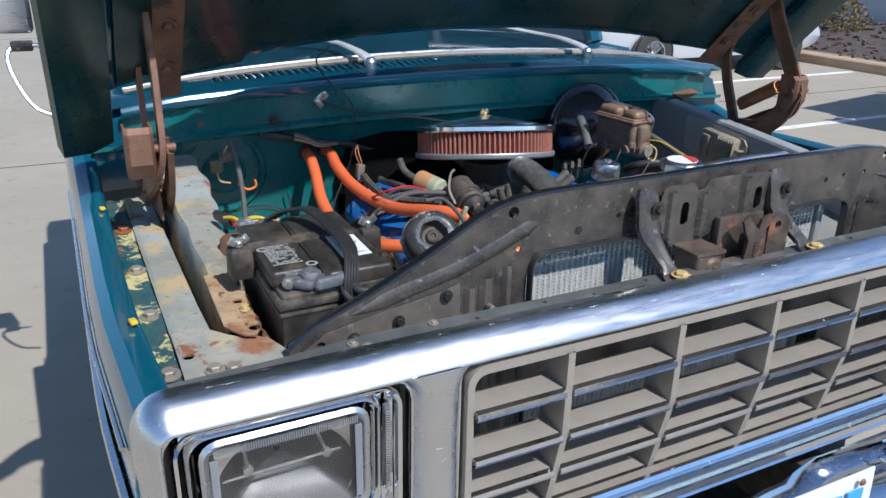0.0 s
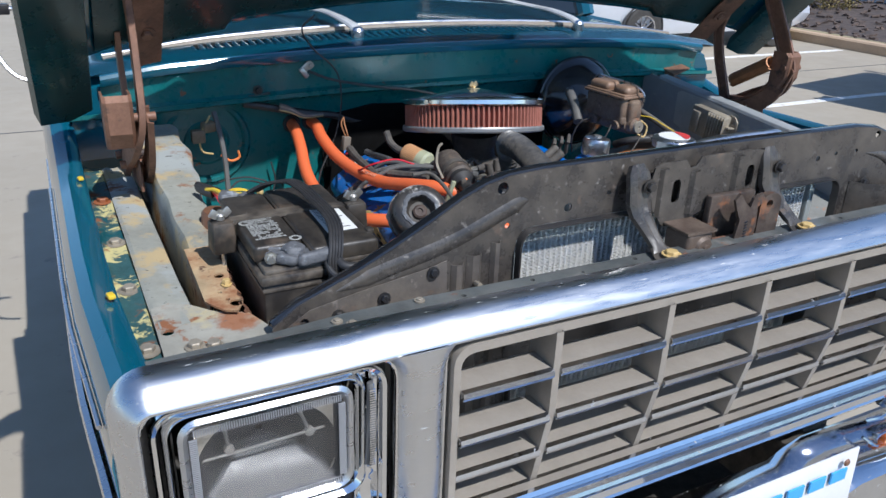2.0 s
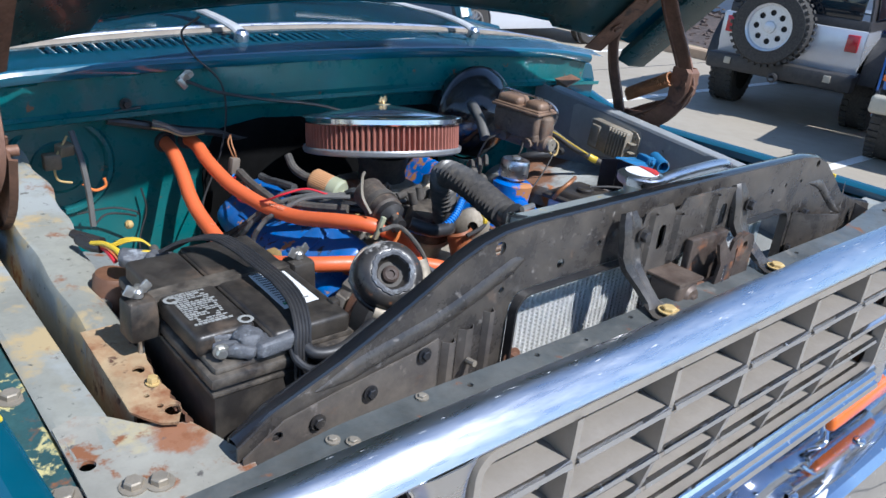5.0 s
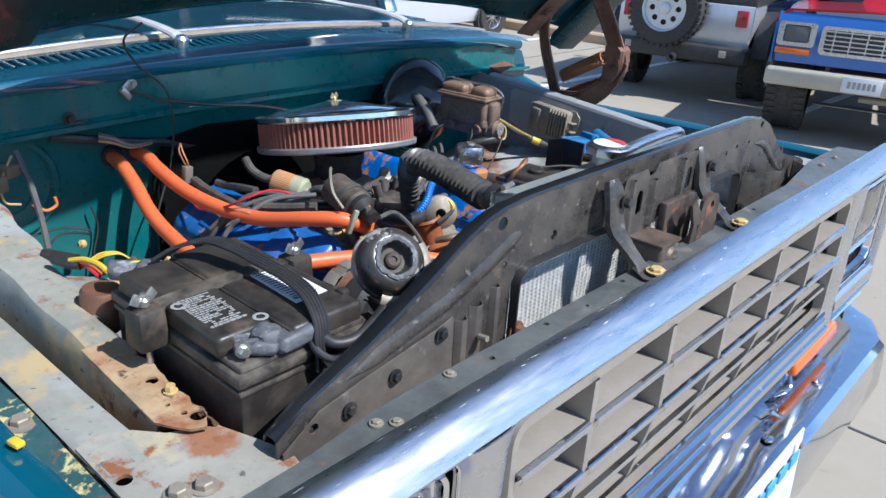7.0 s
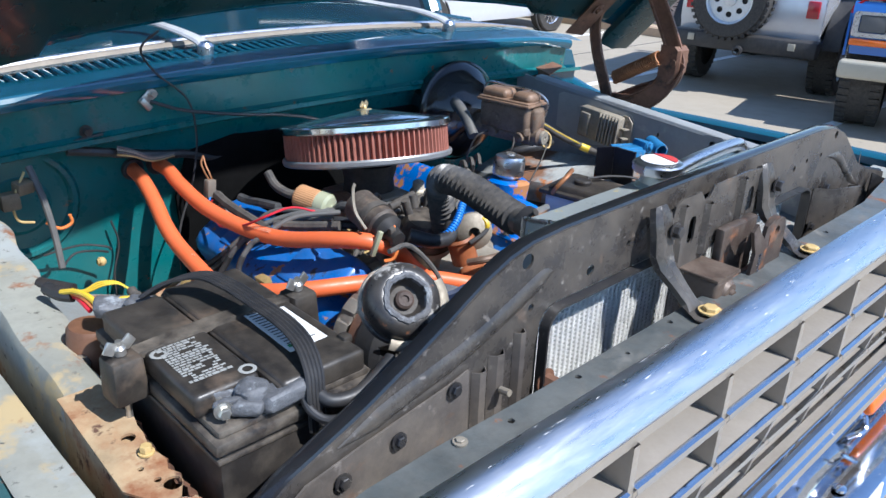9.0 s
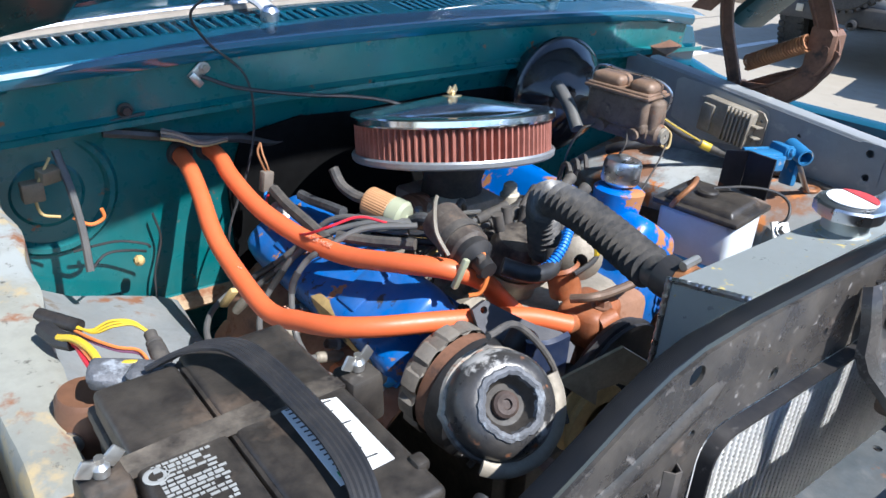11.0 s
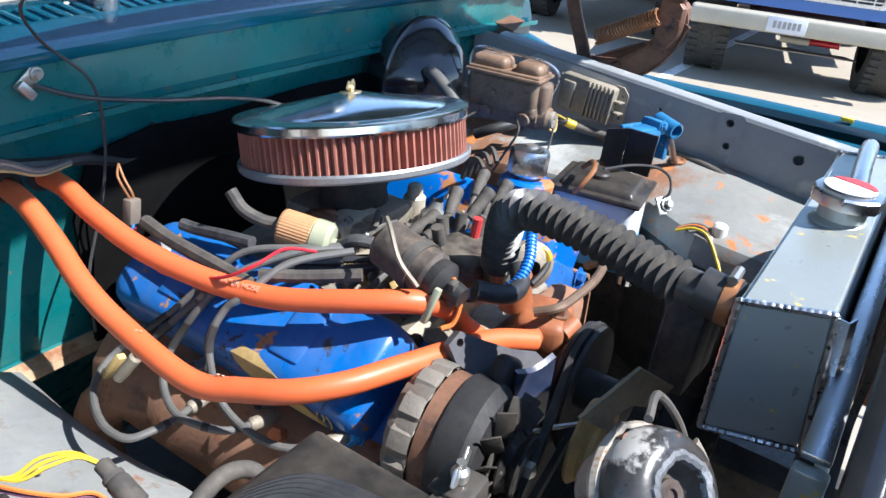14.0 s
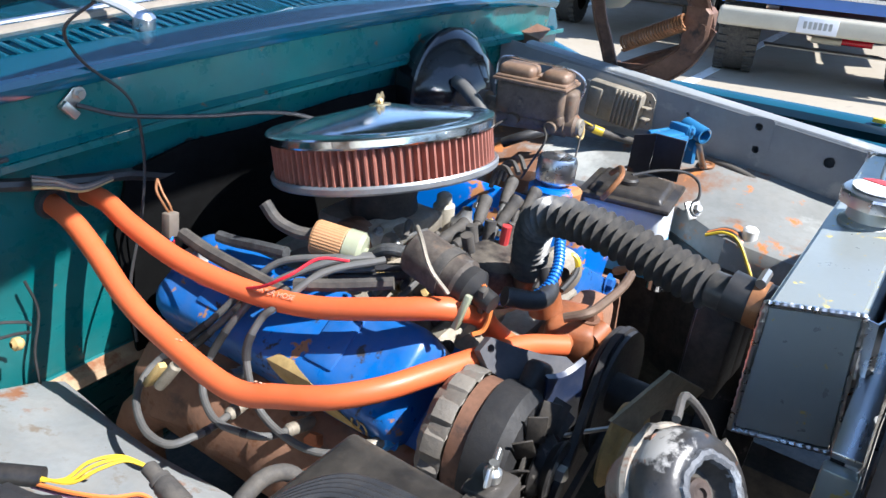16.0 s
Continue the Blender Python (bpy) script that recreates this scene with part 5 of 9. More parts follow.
for s in (-1, 1):
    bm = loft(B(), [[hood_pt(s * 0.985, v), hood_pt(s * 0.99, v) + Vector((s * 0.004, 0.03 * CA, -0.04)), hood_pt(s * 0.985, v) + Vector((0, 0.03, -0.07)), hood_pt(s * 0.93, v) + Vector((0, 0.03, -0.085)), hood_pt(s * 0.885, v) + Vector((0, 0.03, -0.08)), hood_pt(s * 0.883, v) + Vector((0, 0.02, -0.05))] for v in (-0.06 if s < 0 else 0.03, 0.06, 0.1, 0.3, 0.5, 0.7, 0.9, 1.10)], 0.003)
    part("side_flange", bm, TEAL_SHADED, hood, "teal hood side flange, coloured dark for shade")
    bm = loft(B(), [[hood_pt(s * u, v, 0.05) for u in (0.745, 0.75, 0.80, 0.805)] for v in (0.0, 0.08, 0.2, 0.4, 0.6)], 0.004)
    st = part("hinge_strap", bm, RUSTY, hood, "rusty hinge strap")
    for v in (0.1, 0.22, 0.35):
        part("bolt", bolt(B(), hood_pt(s * 0.775, v, 0.056), (0, -SA, -CA), 0.011, 0.008, 1.6), RUSTY, st)


def hinge(s):
    x = -0.852 if s < 0 else 0.765
    t = thing("hinge_assembly", (x, 0.85, 1.22), "rusty hood hinge with a coil spring", "hinge", "hood hinges")

    def strap(name, pts, w, th=0.004, lab=""):
        line = spline(pts, 5)
        rows = []
        for i, q in enumerate(line):
            d = (line[min(i + 1, len(line) - 1)] - line[max(i - 1, 0)]).normalized()
            nrm = Vector((1, 0, 0)).cross(d).normalized()
            rows.append([q + nrm * (w * k) + Vector((0.010 * (abs(k) == 0.5) * -s, 0, 0)) for k in (-0.5, -0.44, 0.44, 0.5)])
        part(name, loft(B(), rows, th), RUSTY, t, lab)

    strap("rear_arm", [(x, 0.955, 1.262), (x, 0.975, 1.31), (x, 1.005, 1.38), (x, 1.02, 1.45), (x, 1.005, 1.50)], 0.032, 0.005, "rusty rear hinge arm")
    strap("front_arm", [(x + s * 0.02, 0.945, 1.245), (x + s * 0.02, 0.87, 1.285), (x + s * 0.015, 0.79, 1.325), (x, 0.762, 1.375), (x - s * 0.005, 0.785, 1.44), (x - s * 0.01, 0.84, 1.54), (x - s * 0.01, 0.87, 1.60)], 0.046, 0.006, "rusty bent front hinge arm")
    strap("lower_link", [(x - s * 0.012, 0.94, 1.235), (x - s * 0.012, 0.86, 1.262), (x - s * 0.012, 0.79, 1.315), (x - s * 0.012, 0.755, 1.39)], 0.055, 0.004)
    c = -0.030 if s < 0 else -0.003
    bm = loft(B(), [[(x + c - 0.024, 0.800, z), (x + c - 0.024, 0.762 - e, z), (x + c - 0.018, 0.756 - e, z), (x + c + 0.018, 0.756 - e, z), (x + c + 0.024, 0.762 - e, z), (x + c + 0.024, 0.800, z)] for z, e in ((1.425, 0.0), (1.415, 0.010), (1.36, 0.010), (1.33, -0.01))], 0.004)
    part("pivot_bracket", bm, RUSTY, t, "rusty boxed pivot bracket")
    turns = 22
    a, b = (Vector((x - 0.015, 0.935, 1.320)), Vector((x - 0.030, 0.805, 1.375))) if s < 0 else (Vector((x - 0.010, 0.935, 1.320)), Vector((x - 0.034, 0.795, 1.394)))
    ax = (b - a).normalized()
    e1 = ax.orthogonal().normalized()
    e2 = ax.cross(e1)
    pts = [a + (b - a) * (k / (turns * 10)) + 0.0165 * (math.cos(k * 0.6283) * e1 + math.sin(k * 0.6283) * e2) for k in range(turns * 10 + 1)]
    part("spring", tube(B(), pts, 0.0030, 1, 5, smooth=False), COPPER, t, "coppery coil spring")
    bm = box(B(), (x, 0.90, 1.250), (0.006, 0.16, 0.06), (-6, 0, 0), 0.003)
    part("base_plate", bm, RUSTY, t)
    for y, z in ((0.955, 1.265), (0.76, 1.385), (0.87, 1.27)):
        part("pin", rod(B(), (x - 0.03, y, z), (x + 0.03, y, z), 0.008, 12), RUSTY, t)


hinge(-1), hinge(1)

# thin cable hanging from the hood
wire("hanging_cable", [hood_pt(-0.40, 0.03, 0.035), (-0.44, 1.13, 1.47), (-0.405, 1.16, 1.42), (-0.345, 1.165, 1.36), (-0.335, 1.165, 1.28), (-0.36, 1.15, 1.20), (-0.41, 1.12, 1.12), (-0.43, 1.09, 1.05)], 0.0022, RUBBER, "thin black cable hanging from the hood edge", "cable")
wire("release_cable", [(-0.415, 1.175, 1.365), (-0.36, 1.15, 1.345), (-0.25, 1.13, 1.325), (-0.17, 1.12, 1.315), (-0.10, 1.11, 1.30), (-0.05, 1.09, 1.28)], 0.0032, RUBBER, "black cable running across the firewall", "cable")


ARM = mat("worn_silver_arm_paint", (0.55, 0.54, 0.52), 0.38, 0.3, var=0.12, scale=30, bump=0.05)


def wiper(px, tip, blade):
    t = thing("wiper", px, "silver windscreen wiper arm", "wiper", "wipers")
    p, e = Vector(px), Vector(px) + Vector((-0.043, 0.207, 0.030))
    bm = tube(B(), [p, p.lerp(e, 0.12) + Vector((0, 0, 0.008)), p.lerp(e, 0.5) + Vector((0, 0, 0.010)), e, Vector(tip)], 0.012, 6, 10, rad=lambda u: 0.016 - 0.006 * u, flat=0.55)
    part("arm", bm, ARM, t, "silver arm")
    part("pivot", lathe(B(), ((0.016, -0.03), (0.016, 0.004), (0.010, 0.010), (0, 0.011)), px, (0, -0.2, 1), 16), ALU, t)
    part("blade", tube(B(), [Vector(tip) + (Vector(q) - Vector(tip)) for q in blade], 0.007, 4, 8), ARM, t, "thin wiper blade")


wiper((-0.262, 1.236, 1.445), (-0.44, 1.560, 1.492), [(-0.68, 1.565, 1.488), (-0.44, 1.560, 1.492), (-0.33, 1.557, 1.492)])
wiper((0.425, 1.240, 1.443), (0.285, 1.560, 1.492), [(0.06, 1.565, 1.488), (0.285, 1.560, 1.492), (0.32, 1.557, 1.492)])

# door mirror
mr = thing("door_mirror", (-1.02, 2.0, 1.3), "chrome door mirror on a tubular arm", "mirror")
part("head", box(B(), (-1.10, 2.02, 1.56), (0.13, 0.035, 0.20), (0, 0, 0), 0.016, 3), ALU, mr, "bright mirror head")
part("bracket", box(B(), (-1.075, 2.01, 1.425), (0.06, 0.035, 0.03), (0, 0, 0), 0.005), BLACK, mr)
part("arm", tube(B(), [(-1.00, 2.0, 1.425), (-1.06, 2.01, 1.425), (-1.11, 2.0, 1.415), (-1.115, 1.97, 1.36), (-1.07, 1.93, 1.26), (-1.0, 1.92, 1.22)], 0.007, 6, 8), ALU, mr, "bright tubular arm")

# ---- engine ----
engine = thing("engine", (-0.075, 0.9, 0.7), "old blue painted engine block and heads, greasy and chipped", "engine")
bm = box(B(), (-0.075, 0.90, 0.84), (0.30, 0.56, 0.30), (0, 0, 0), 0.02)
box(bm, (-0.075, 0.605, 0.90), (0.24, 0.05, 0.26), (0, 0, 0), 0.015)
part("block", bm, GREASE_AND_SHADE, engine, "greasy dark engine block")
for s, x0 in ((-1, -0.278), (1, 0.128)):
    bm = box(B(), (x0, 0.895, 1.030), (0.155, 0.46, 0.10), (0, s * 33, 0), 0.010)
    for k in range(4):
        lathe(bm, ((0.02, 0), (0.018, 0.014), (0, 0.016)), (x0 + s * 0.085, 0.72 + 0.115 * k, 0.99), (s, 0, 0.2), 12)
    h = part("cylinder_head", bm, BLUE, engine, "blue painted cylinder head")
    for k in range(3):
        part("bolt", bolt(B(), (x0 + s * 0.058, 0.663, 1.005 + 0.02 * k), (0, -1, 0), 0.011, 0.010), BLUE, h)
part("head_bolt", bolt(B(), (-0.362, 0.697, 1.048), (-0.9, 0, 0.5), 0.013, 0.016, 1.25), BLUE_FLUID, engine, "bright blue hex bolt")


def valve_cover(s, cx, m, label):
    t = part("valve_cover", B(), m, engine, label)
    R = pose(cx, 0.895, 1.068, 0, s * 33, 0)
    bm = B()
    L, Wd, H = 0.43, 0.142, 0.088
    rows = []
    for zz, q, r in ((0.0, 1.0, 0.018), (0.045, 0.985, 0.020), (0.068, 0.955, 0.026), (0.080, 0.90, 0.030), (0.086, 0.80, 0.028), (H, 0.6, 0.02)):
        lp = round_rect(-Wd / 2 * q, -L / 2 + (1 - q) * Wd / 2, Wd / 2 * q, L / 2 - (1 - q) * Wd / 2, min(r, Wd / 2 * q * 0.95), 5)
        rows.append([R @ Vector((x, y, zz)) for x, y in lp])
    loft(bm, rows, 0, True)
    bm.faces.new([v for v in bm.verts][-len(rows[-1]):])
    lp = round_rect(-Wd / 2 - 0.012, -L / 2 - 0.012, Wd / 2 + 0.012, L / 2 + 0.012, 0.02, 4)
    plate(bm, lp, [], 0.006, R @ Matrix.Translation((0, 0, -0.004)))
    for yy in (-0.10, 0.10):
        box(bm, R @ Vector((0.0, yy, H + 0.001)), (0.075, 0.045, 0.006), (0, s * 33, 0), 0.003)
    finish(bm)
    bmesh.ops.translate(bm, verts=bm.verts, vec=-base_of(t))
    bm.to_mesh(t.data)
    bm.free()
    for yy in (-0.19, -0.065, 0.065, 0.19):
        for xx in (-1, 1):
            part("bolt", bolt(B(), R @ Vector((xx * 0.078, yy, 0.002)), R.to_3x3() @ Vector((0, 0, 1)), 0.007, 0.008), GREASE_AND_SHADE, t)
    return t, R


vl, RL = valve_cover(-1, -0.300, BLUE, "blue valve cover with worn patches")
valve_cover(1, 0.150, BLUE_CHIP, "blue valve cover with flaking paint")
# bare ochre patch with a hole, front of the near cover
bm = loft(B(), [[RL @ Vector((x, -0.100 + 1.35 * (y0 + (y1 - y0) * k / 4), z)) for k in range(5)] for x, z, y0, y1 in ((-0.0725, 0.030, -0.050, -0.012), (-0.0720, 0.040, -0.054, 0.006), (-0.0712, 0.050, -0.046, 0.018), (-0.0702, 0.060, -0.040, 0.026), (-0.0685, 0.070, -0.030, 0.036), (-0.0652, 0.0795, -0.018, 0.044), (-0.0595, 0.0864, -0.004, 0.052), (-0.0530, 0.0884, 0.012, 0.046), (-0.0465, 0.0892, 0.024, 0.042))], 0.0008)
for k in range(3):
    loft(bm, [[RL @ Vector((x, -0.167 - 0.009 * k + d + 0.004 * math.sin(z * 160 + k), z)) for d in (0.0, 0.003)] for x, z in ((-0.0722, 0.036), (-0.0715, 0.048), (-0.0700, 0.060), (-0.0682, 0.068))], 0.0008)
hl_ = RL @ Vector((-0.0700, -0.117, 0.063))
part("bare_patch", bm, OCHRE, vl, "bare ochre metal patch round a hole")
part("hole", lathe(B(), ((0, 0.0015), (0.006, 0.0015), (0.0078, 0.0025), (0.0085, 0.001)), hl_, RL.to_3x3() @ Vector((-1, 0, 0.12)), 20), GREASE_AND_SHADE, vl, "dark punched hole")
part("filler_stub", lathe(B(), ((0.014, 0), (0.016, 0.004), (0.012, 0.010), (0.009, 0.03), (0, 0.032)), RL @ Vector((0.01, 0.165, 0.086)), RL.to_3x3() @ Vector((0, 0, 1)), 16), CAST, vl)

# intake, carburettor
bm = box(B(), (-0.075, 0.88, 1.055), (0.26, 0.46, 0.09), (0, 0, 0), 0.02)
for y in (0.74, 0.82, 0.98, 1.06):
    tube(bm, [(-0.21, y, 1.075), (-0.15, y, 1.10), (-0.075, 0.5 * (y + 0.92), 1.115), (0.0, y, 1.10), (0.06, y, 1.075)], 0.026, 4, 10)
part("intake_manifold", bm, CAST_OLD, engine, "oxidised intake manifold")
carb = thing("carburettor", (-0.075, 0.95, 1.11), "oxidised cast carburettor with linkage and fittings", "carburettor")
bm = box(B(), (-0.075, 0.95, 1.125), (0.16, 0.17, 0.022), (0, 0, 0), 0.006)
box(bm, (-0.075, 0.95, 1.155), (0.135, 0.15, 0.045), (0, 0, 0), 0.010)
box(bm, (-0.075, 0.895, 1.160), (0.10, 0.05, 0.05), (0, 0, 0), 0.010)
part("throat", lathe(B(), ((0.05, 0), (0.054, 0.01), (0.050, 0.04), (0.056, 0.06), (0.056, 0.075)), (-0.075, 0.945, 1.165), (0, 0, 1), 28), GREASE_AND_SHADE, carb, "greasy dark air horn")
part("body", bm, CAST_OLD, carb, "oxidised cast body")
bm = lathe(B(), ((0, 0), (0.030, 0), (0.034, 0.006), (0.034, 0.02), (0.028, 0.028), (0, 0.03)), (-0.152, 0.935, 1.162), (-1, -0.25, 0), 24)
part("choke_housing", bm, BROWN, carb, "round brown choke housing")
bm = lathe(B(), ((0.016, 0), (0.020, 0.01), (0.020, 0.035), (0.012, 0.045), (0.008, 0.06)), (-0.015, 0.845, 1.135), (0.1, -0.2, 1), 16)
part("idle_solenoid", bm, CAST, carb, "pale cast solenoid")
bm = tube(B(), [(-0.14, 0.88, 1.15), (-0.155, 0.86, 1.17), (-0.13, 0.85, 1.185), (-0.09, 0.85, 1.18)], 0.0035, 5, 6)
box(bm, (-0.135, 0.868, 1.165), (0.03, 0.004, 0.02), (0, 20, 30), 0.0015)
box(bm, (-0.10, 0.86, 1.15), (0.012, 0.018, 0.03), (10, 0, 20), 0.002)
part("linkage", bm, ZINC, carb, "zinc throttle linkage")
PALE_CAST = mat("pale_oxidised_casting", (0.46, 0.41, 0.32), 0.65, 0.15, var=0.25, scale=28, bump=0.3, bscale=180, spots=(((0.12, 0.09, 0.06), 26, 0.12, 0.10, 0.9),), dust=0.25)
bm = box(B(), (-0.123, 0.911, 1.165), (0.075, 0.040, 0.042), (8, 0, -12), 0.010, 3)
box(bm, Vector((-0.123, 0.911, 1.165)) + Vector((0.01, -0.016, 0.014)), (0.050, 0.016, 0.018), (8, 0, -12), 0.005)
part("fuel_bowl", bm, PALE_CAST, carb, "pale oxidised fuel bowl")
bm = box(B(), (-0.063, 0.899, 1.15), (0.085, 0.045, 0.030), (14, 0, 8), 0.010, 3)
part("flange", bm, PALE_CAST, carb, "pale cast flange")
bm = lathe(B(), ((0.016, -0.03), (0.018, 0), (0.018, 0.022), (0.013, 0.026), (0.012, 0.040), (0.007, 0.044), (0, 0.045)), (0.017, 0.895, 1.15), (0, 0, 1), 20)
part("dashpot", bm, PALE_CAST, carb, "pale cast dashpot tower")
bm = lathe(B(), ((0, 0), (0.021, 0), (0.023, 0.004), (0.023, 0.026), (0.018, 0.030), (0, 0.031)), (-0.146, 0.943, 1.17), (-0.5, -0.9, 0.15), 24)
part("choke_cap", bm, BROWN, carb, "round brown choke cap")
for k in range(5):
    p = Vector((-0.179, 0.923, 1.17)).lerp(Vector((-0.063, 0.899, 1.15)), k / 4) + Vector((0, -0.022, 0.012 + 0.006 * (k % 2)))
    part("screw", bolt(B(), p, (0, -0.6, 1), 0.0055, 0.006, 1.4), ZINC, carb)
bm = B()
for x, y, z, r in ((-0.165, 0.90, 1.135, 0.008), (-0.16, 0.875, 1.14, 0.006), (-0.12, 0.84, 1.14, 0.009), (-0.06, 0.84, 1.15, 0.007), (0.01, 0.87, 1.15, 0.008)):
    rod(bm, (x, y, z), (x - 0.012, y - 0.02, z + 0.006), r, 6)
tagged(part("fitting", bm, ZINC, carb, "plated hose fittings"), "", "", "", "stuff")
bm = B()
random.seed(5)
for k in range(16):
    x, y = -0.20 + 0.27 * random.random(), 0.72 + 0.13 * random.random()
    z = 1.10 + 0.03 * random.random()
    if k % 3 == 0:
        box(bm, (x, y, z), (0.02 + 0.02 * random.random(), 0.02, 0.02), (random.uniform(-20, 20), random.uniform(-20, 20), random.uniform(0, 90)), 0.003)
    else:
        rod(bm, (x, y, z - 0.02), (x + 0.02 * random.uniform(-1, 1), y + 0.02 * random.uniform(-1, 1), z + 0.025), 0.004 + 0.006 * random.random(), 8)
tagged(part("vacuum_fittings", bm, CAST_OLD, engine, "oxidised vacuum fittings and brackets"), "", "", "", "stuff")
for nm, mm, sd, lab in (("hose_stubs", RUBBER_DUSTY, 11, "dusty rubber hose stubs"), ("brass_fittings", OCHRE, 12, "tarnished brass fittings"), ("steel_fittings", ZINC, 13, "plated steel fittings")):
    bm = B()
    random.seed(sd)
    for k in range(9):
        p = Vector((random.uniform(-0.22, 0.06), random.uniform(0.74, 0.85), random.uniform(1.12, 1.19)))
        q = p + Vector((random.uniform(-0.04, 0.04), random.uniform(-0.03, 0.03), random.uniform(-0.012, 0.03)))
        if mm is RUBBER_DUSTY:
            tube(bm, [p, p.lerp(q, 0.5) + Vector((0, 0, 0.014)), q, q + Vector((0.02, 0.02, -0.03))], random.uniform(0.004, 0.007), 5, 10)
        else:
            lathe(bm, ((0.004, 0), (0.008, 0.001), (0.008, 0.008), (0.005, 0.009), (0.005, 0.02), (0, 0.021)), p, q - p, 8)
    tagged(part(nm, bm, mm, engine, lab), "", "", "", "stuff")

# exhaust manifold
bm = B()
rows = []
for y in (0.655, 0.70, 0.76, 0.82, 0.88, 0.94, 1.0, 1.06, 1.12):
    b = 0.008 * math.cos((y - 0.71) * 2 * math.pi / 0.115)
    rows.append([(-0.352, y, 1.045), (-0.375 - b, y, 1.04), (-0.405 - b, y, 1.015), (-0.43 - b, y, 0.985), (-0.437 - b, y, 0.945), (-0.42, y, 0.905), (-0.37, y, 0.89)])
loft(bm, rows, 0.006)
tube(bm, [(-0.40, 1.05, 0.95), (-0.42, 1.12, 0.90), (-0.40, 1.17, 0.78), (-0.36, 1.22, 0.6)], 0.034, 5, 12)
part("exhaust_manifold", bm, IRON, engine, "rusty brown exhaust manifold")
for k in range(4):
    y = 0.70 + 0.118 * k
    bm = lathe(B(), ((0.010, 0), (0.010, 0.02), (0.007, 0.024), (0.007, 0.04)), (-0.362, y, 1.035), (-0.8, 0, 0.35), 10)
    part("spark_plug", bm, CAST, engine, "pale spark plug")
part("manifold_bolt", bolt(B(), (-0.390, 0.785, 1.016), (-0.8, -0.1, 0.6), 0.012, 0.018, 1.0), mat("orange_rust", (0.40, 0.13, 0.05), 0.8, var=0.3, scale=40, bump=0.3), engine, "orange rusted bolt head")
part("head_bolt", bolt(B(), (-0.355, 0.698, 1.046), (-0.75, -0.5, 0.45), 0.013, 0.014, 1.2), BLUE, engine, "blue painted hex bolt")
part("head_bolt", bolt(B(), (-0.342, 0.718, 1.085), (-0.75, -0.4, 0.5), 0.009, 0.006, 1.8), CAST_OLD, engine, "dull hex bolt with washer")
bm = loft(B(), [[(0.20, y, 1.045), (0.235, y, 1.03), (0.26, y, 0.98), (0.265, y, 0.90)] for y in (0.66, 0.8, 0.95, 1.1)], 0.006)
part("exhaust_manifold", bm, IRON, engine, "rusty brown exhaust manifold")

# ---- air cleaner ----
AC = Vector((-0.0835, 0.936, 1.248))
ax = Vector((0.069, 0.2157, 1)).normalized()
air = thing("air_cleaner", AC, "round open element air cleaner with chrome lid", "air cleaner")
bm = lathe(B(), ((0.05, 0.001), (0.10, 0.001), (0.150, 0.0), (0.166, 0.0), (0.169, 0.003), (0.170, 0.010), (0.168, 0.0135), (0.163, 0.012), (0.05, 0.008)), AC, ax, 96)
part("base_pan", bm, mat("dull_plated_pan", (0.36, 0.36, 0.36), 0.45, 0.6, var=0.15, scale=30, bump=0.08), air, "plated base pan with a rolled edge")
NP = 88
bm = lathe(B(), ((0.1635, 0.010), (0.1635, 0.066)), AC, ax, NP * 4, wob=lambda i: (1.0, 1.0, 0.935, 0.935)[i % 4])
lathe(bm, ((0.146, 0.010), (0.146, 0.066)), AC, ax, 60)
part("filter_element", bm, PAPER, air, "brown pleated filter element", sharp=20)
bm = lathe(B(), ((0.164, 0.061), (0.168, 0.0612), (0.1695, 0.064), (0.1695, 0.073), (0.1675, 0.0755), (0.163, 0.076), (0.136, 0.077), (0.133, 0.0785), (0.129, 0.0805), (0.07, 0.0905), (0.022, 0.0985), (0.014, 0.099), (0, 0.099)), AC, ax, 120)
lid = part("lid", bm, mat("dulled_chrome_lid", (0.74, 0.75, 0.77), 0.13, 1.0, var=0.05, bump=0.02, bscale=40, rvar=0.5, dust=0.10), air, "mirror bright chrome lid", sharp=20)
bm = lathe(B(), ((0.016, 0.0985), (0.016, 0.1005), (0, 0.1005)), AC, ax, 20)
wing_nut(bm, AC + ax * 0.100, 0.0085)
part("wing_nut", bm, mat("brassy_zinc", (0.50, 0.40, 0.24), 0.35, 0.8, var=0.15), lid, "brassy wing nut")

# ---- hoses ----
def hose(name, pts, r, m, label, group="heater hoses", seg=16):
    t = thing(name, pts[0], label, "hose", group)
    part("tube", tube(B(), pts, r, 8, seg), m, t)
    hoses.append(t)
    return t


hoses = []
hose("heater_hose", [(-0.449, 1.222, 1.228), (-0.455, 1.16, 1.222), (-0.464, 1.095, 1.20), (-0.478, 1.02, 1.172), (-0.482, 0.949, 1.15), (-0.481, 0.834, 1.128), (-0.464, 0.77, 1.138), (-0.441, 0.716, 1.15), (-0.399, 0.678, 1.156), (-0.336, 0.654, 1.154), (-0.256, 0.632, 1.145), (-0.195, 0.614, 1.135), (-0.142, 0.585, 1.12)], 0.0140, SILICONE, "orange silicone heater hose, the lower one")
hose("heater_hose", [(-0.399, 1.222, 1.23), (-0.402, 1.16, 1.23), (-0.411, 1.092, 1.22), (-0.408, 0.997, 1.2), (-0.388, 0.898, 1.187), (-0.366, 0.812, 1.19), (-0.334, 0.725, 1.208), (-0.297, 0.672, 1.213), (-0.25, 0.655, 1.19), (-0.213, 0.655, 1.15), (-0.185, 0.635, 1.118), (-0.16, 0.61, 1.09)], 0.0140, SILICONE, "orange silicone heater hose, the upper one")
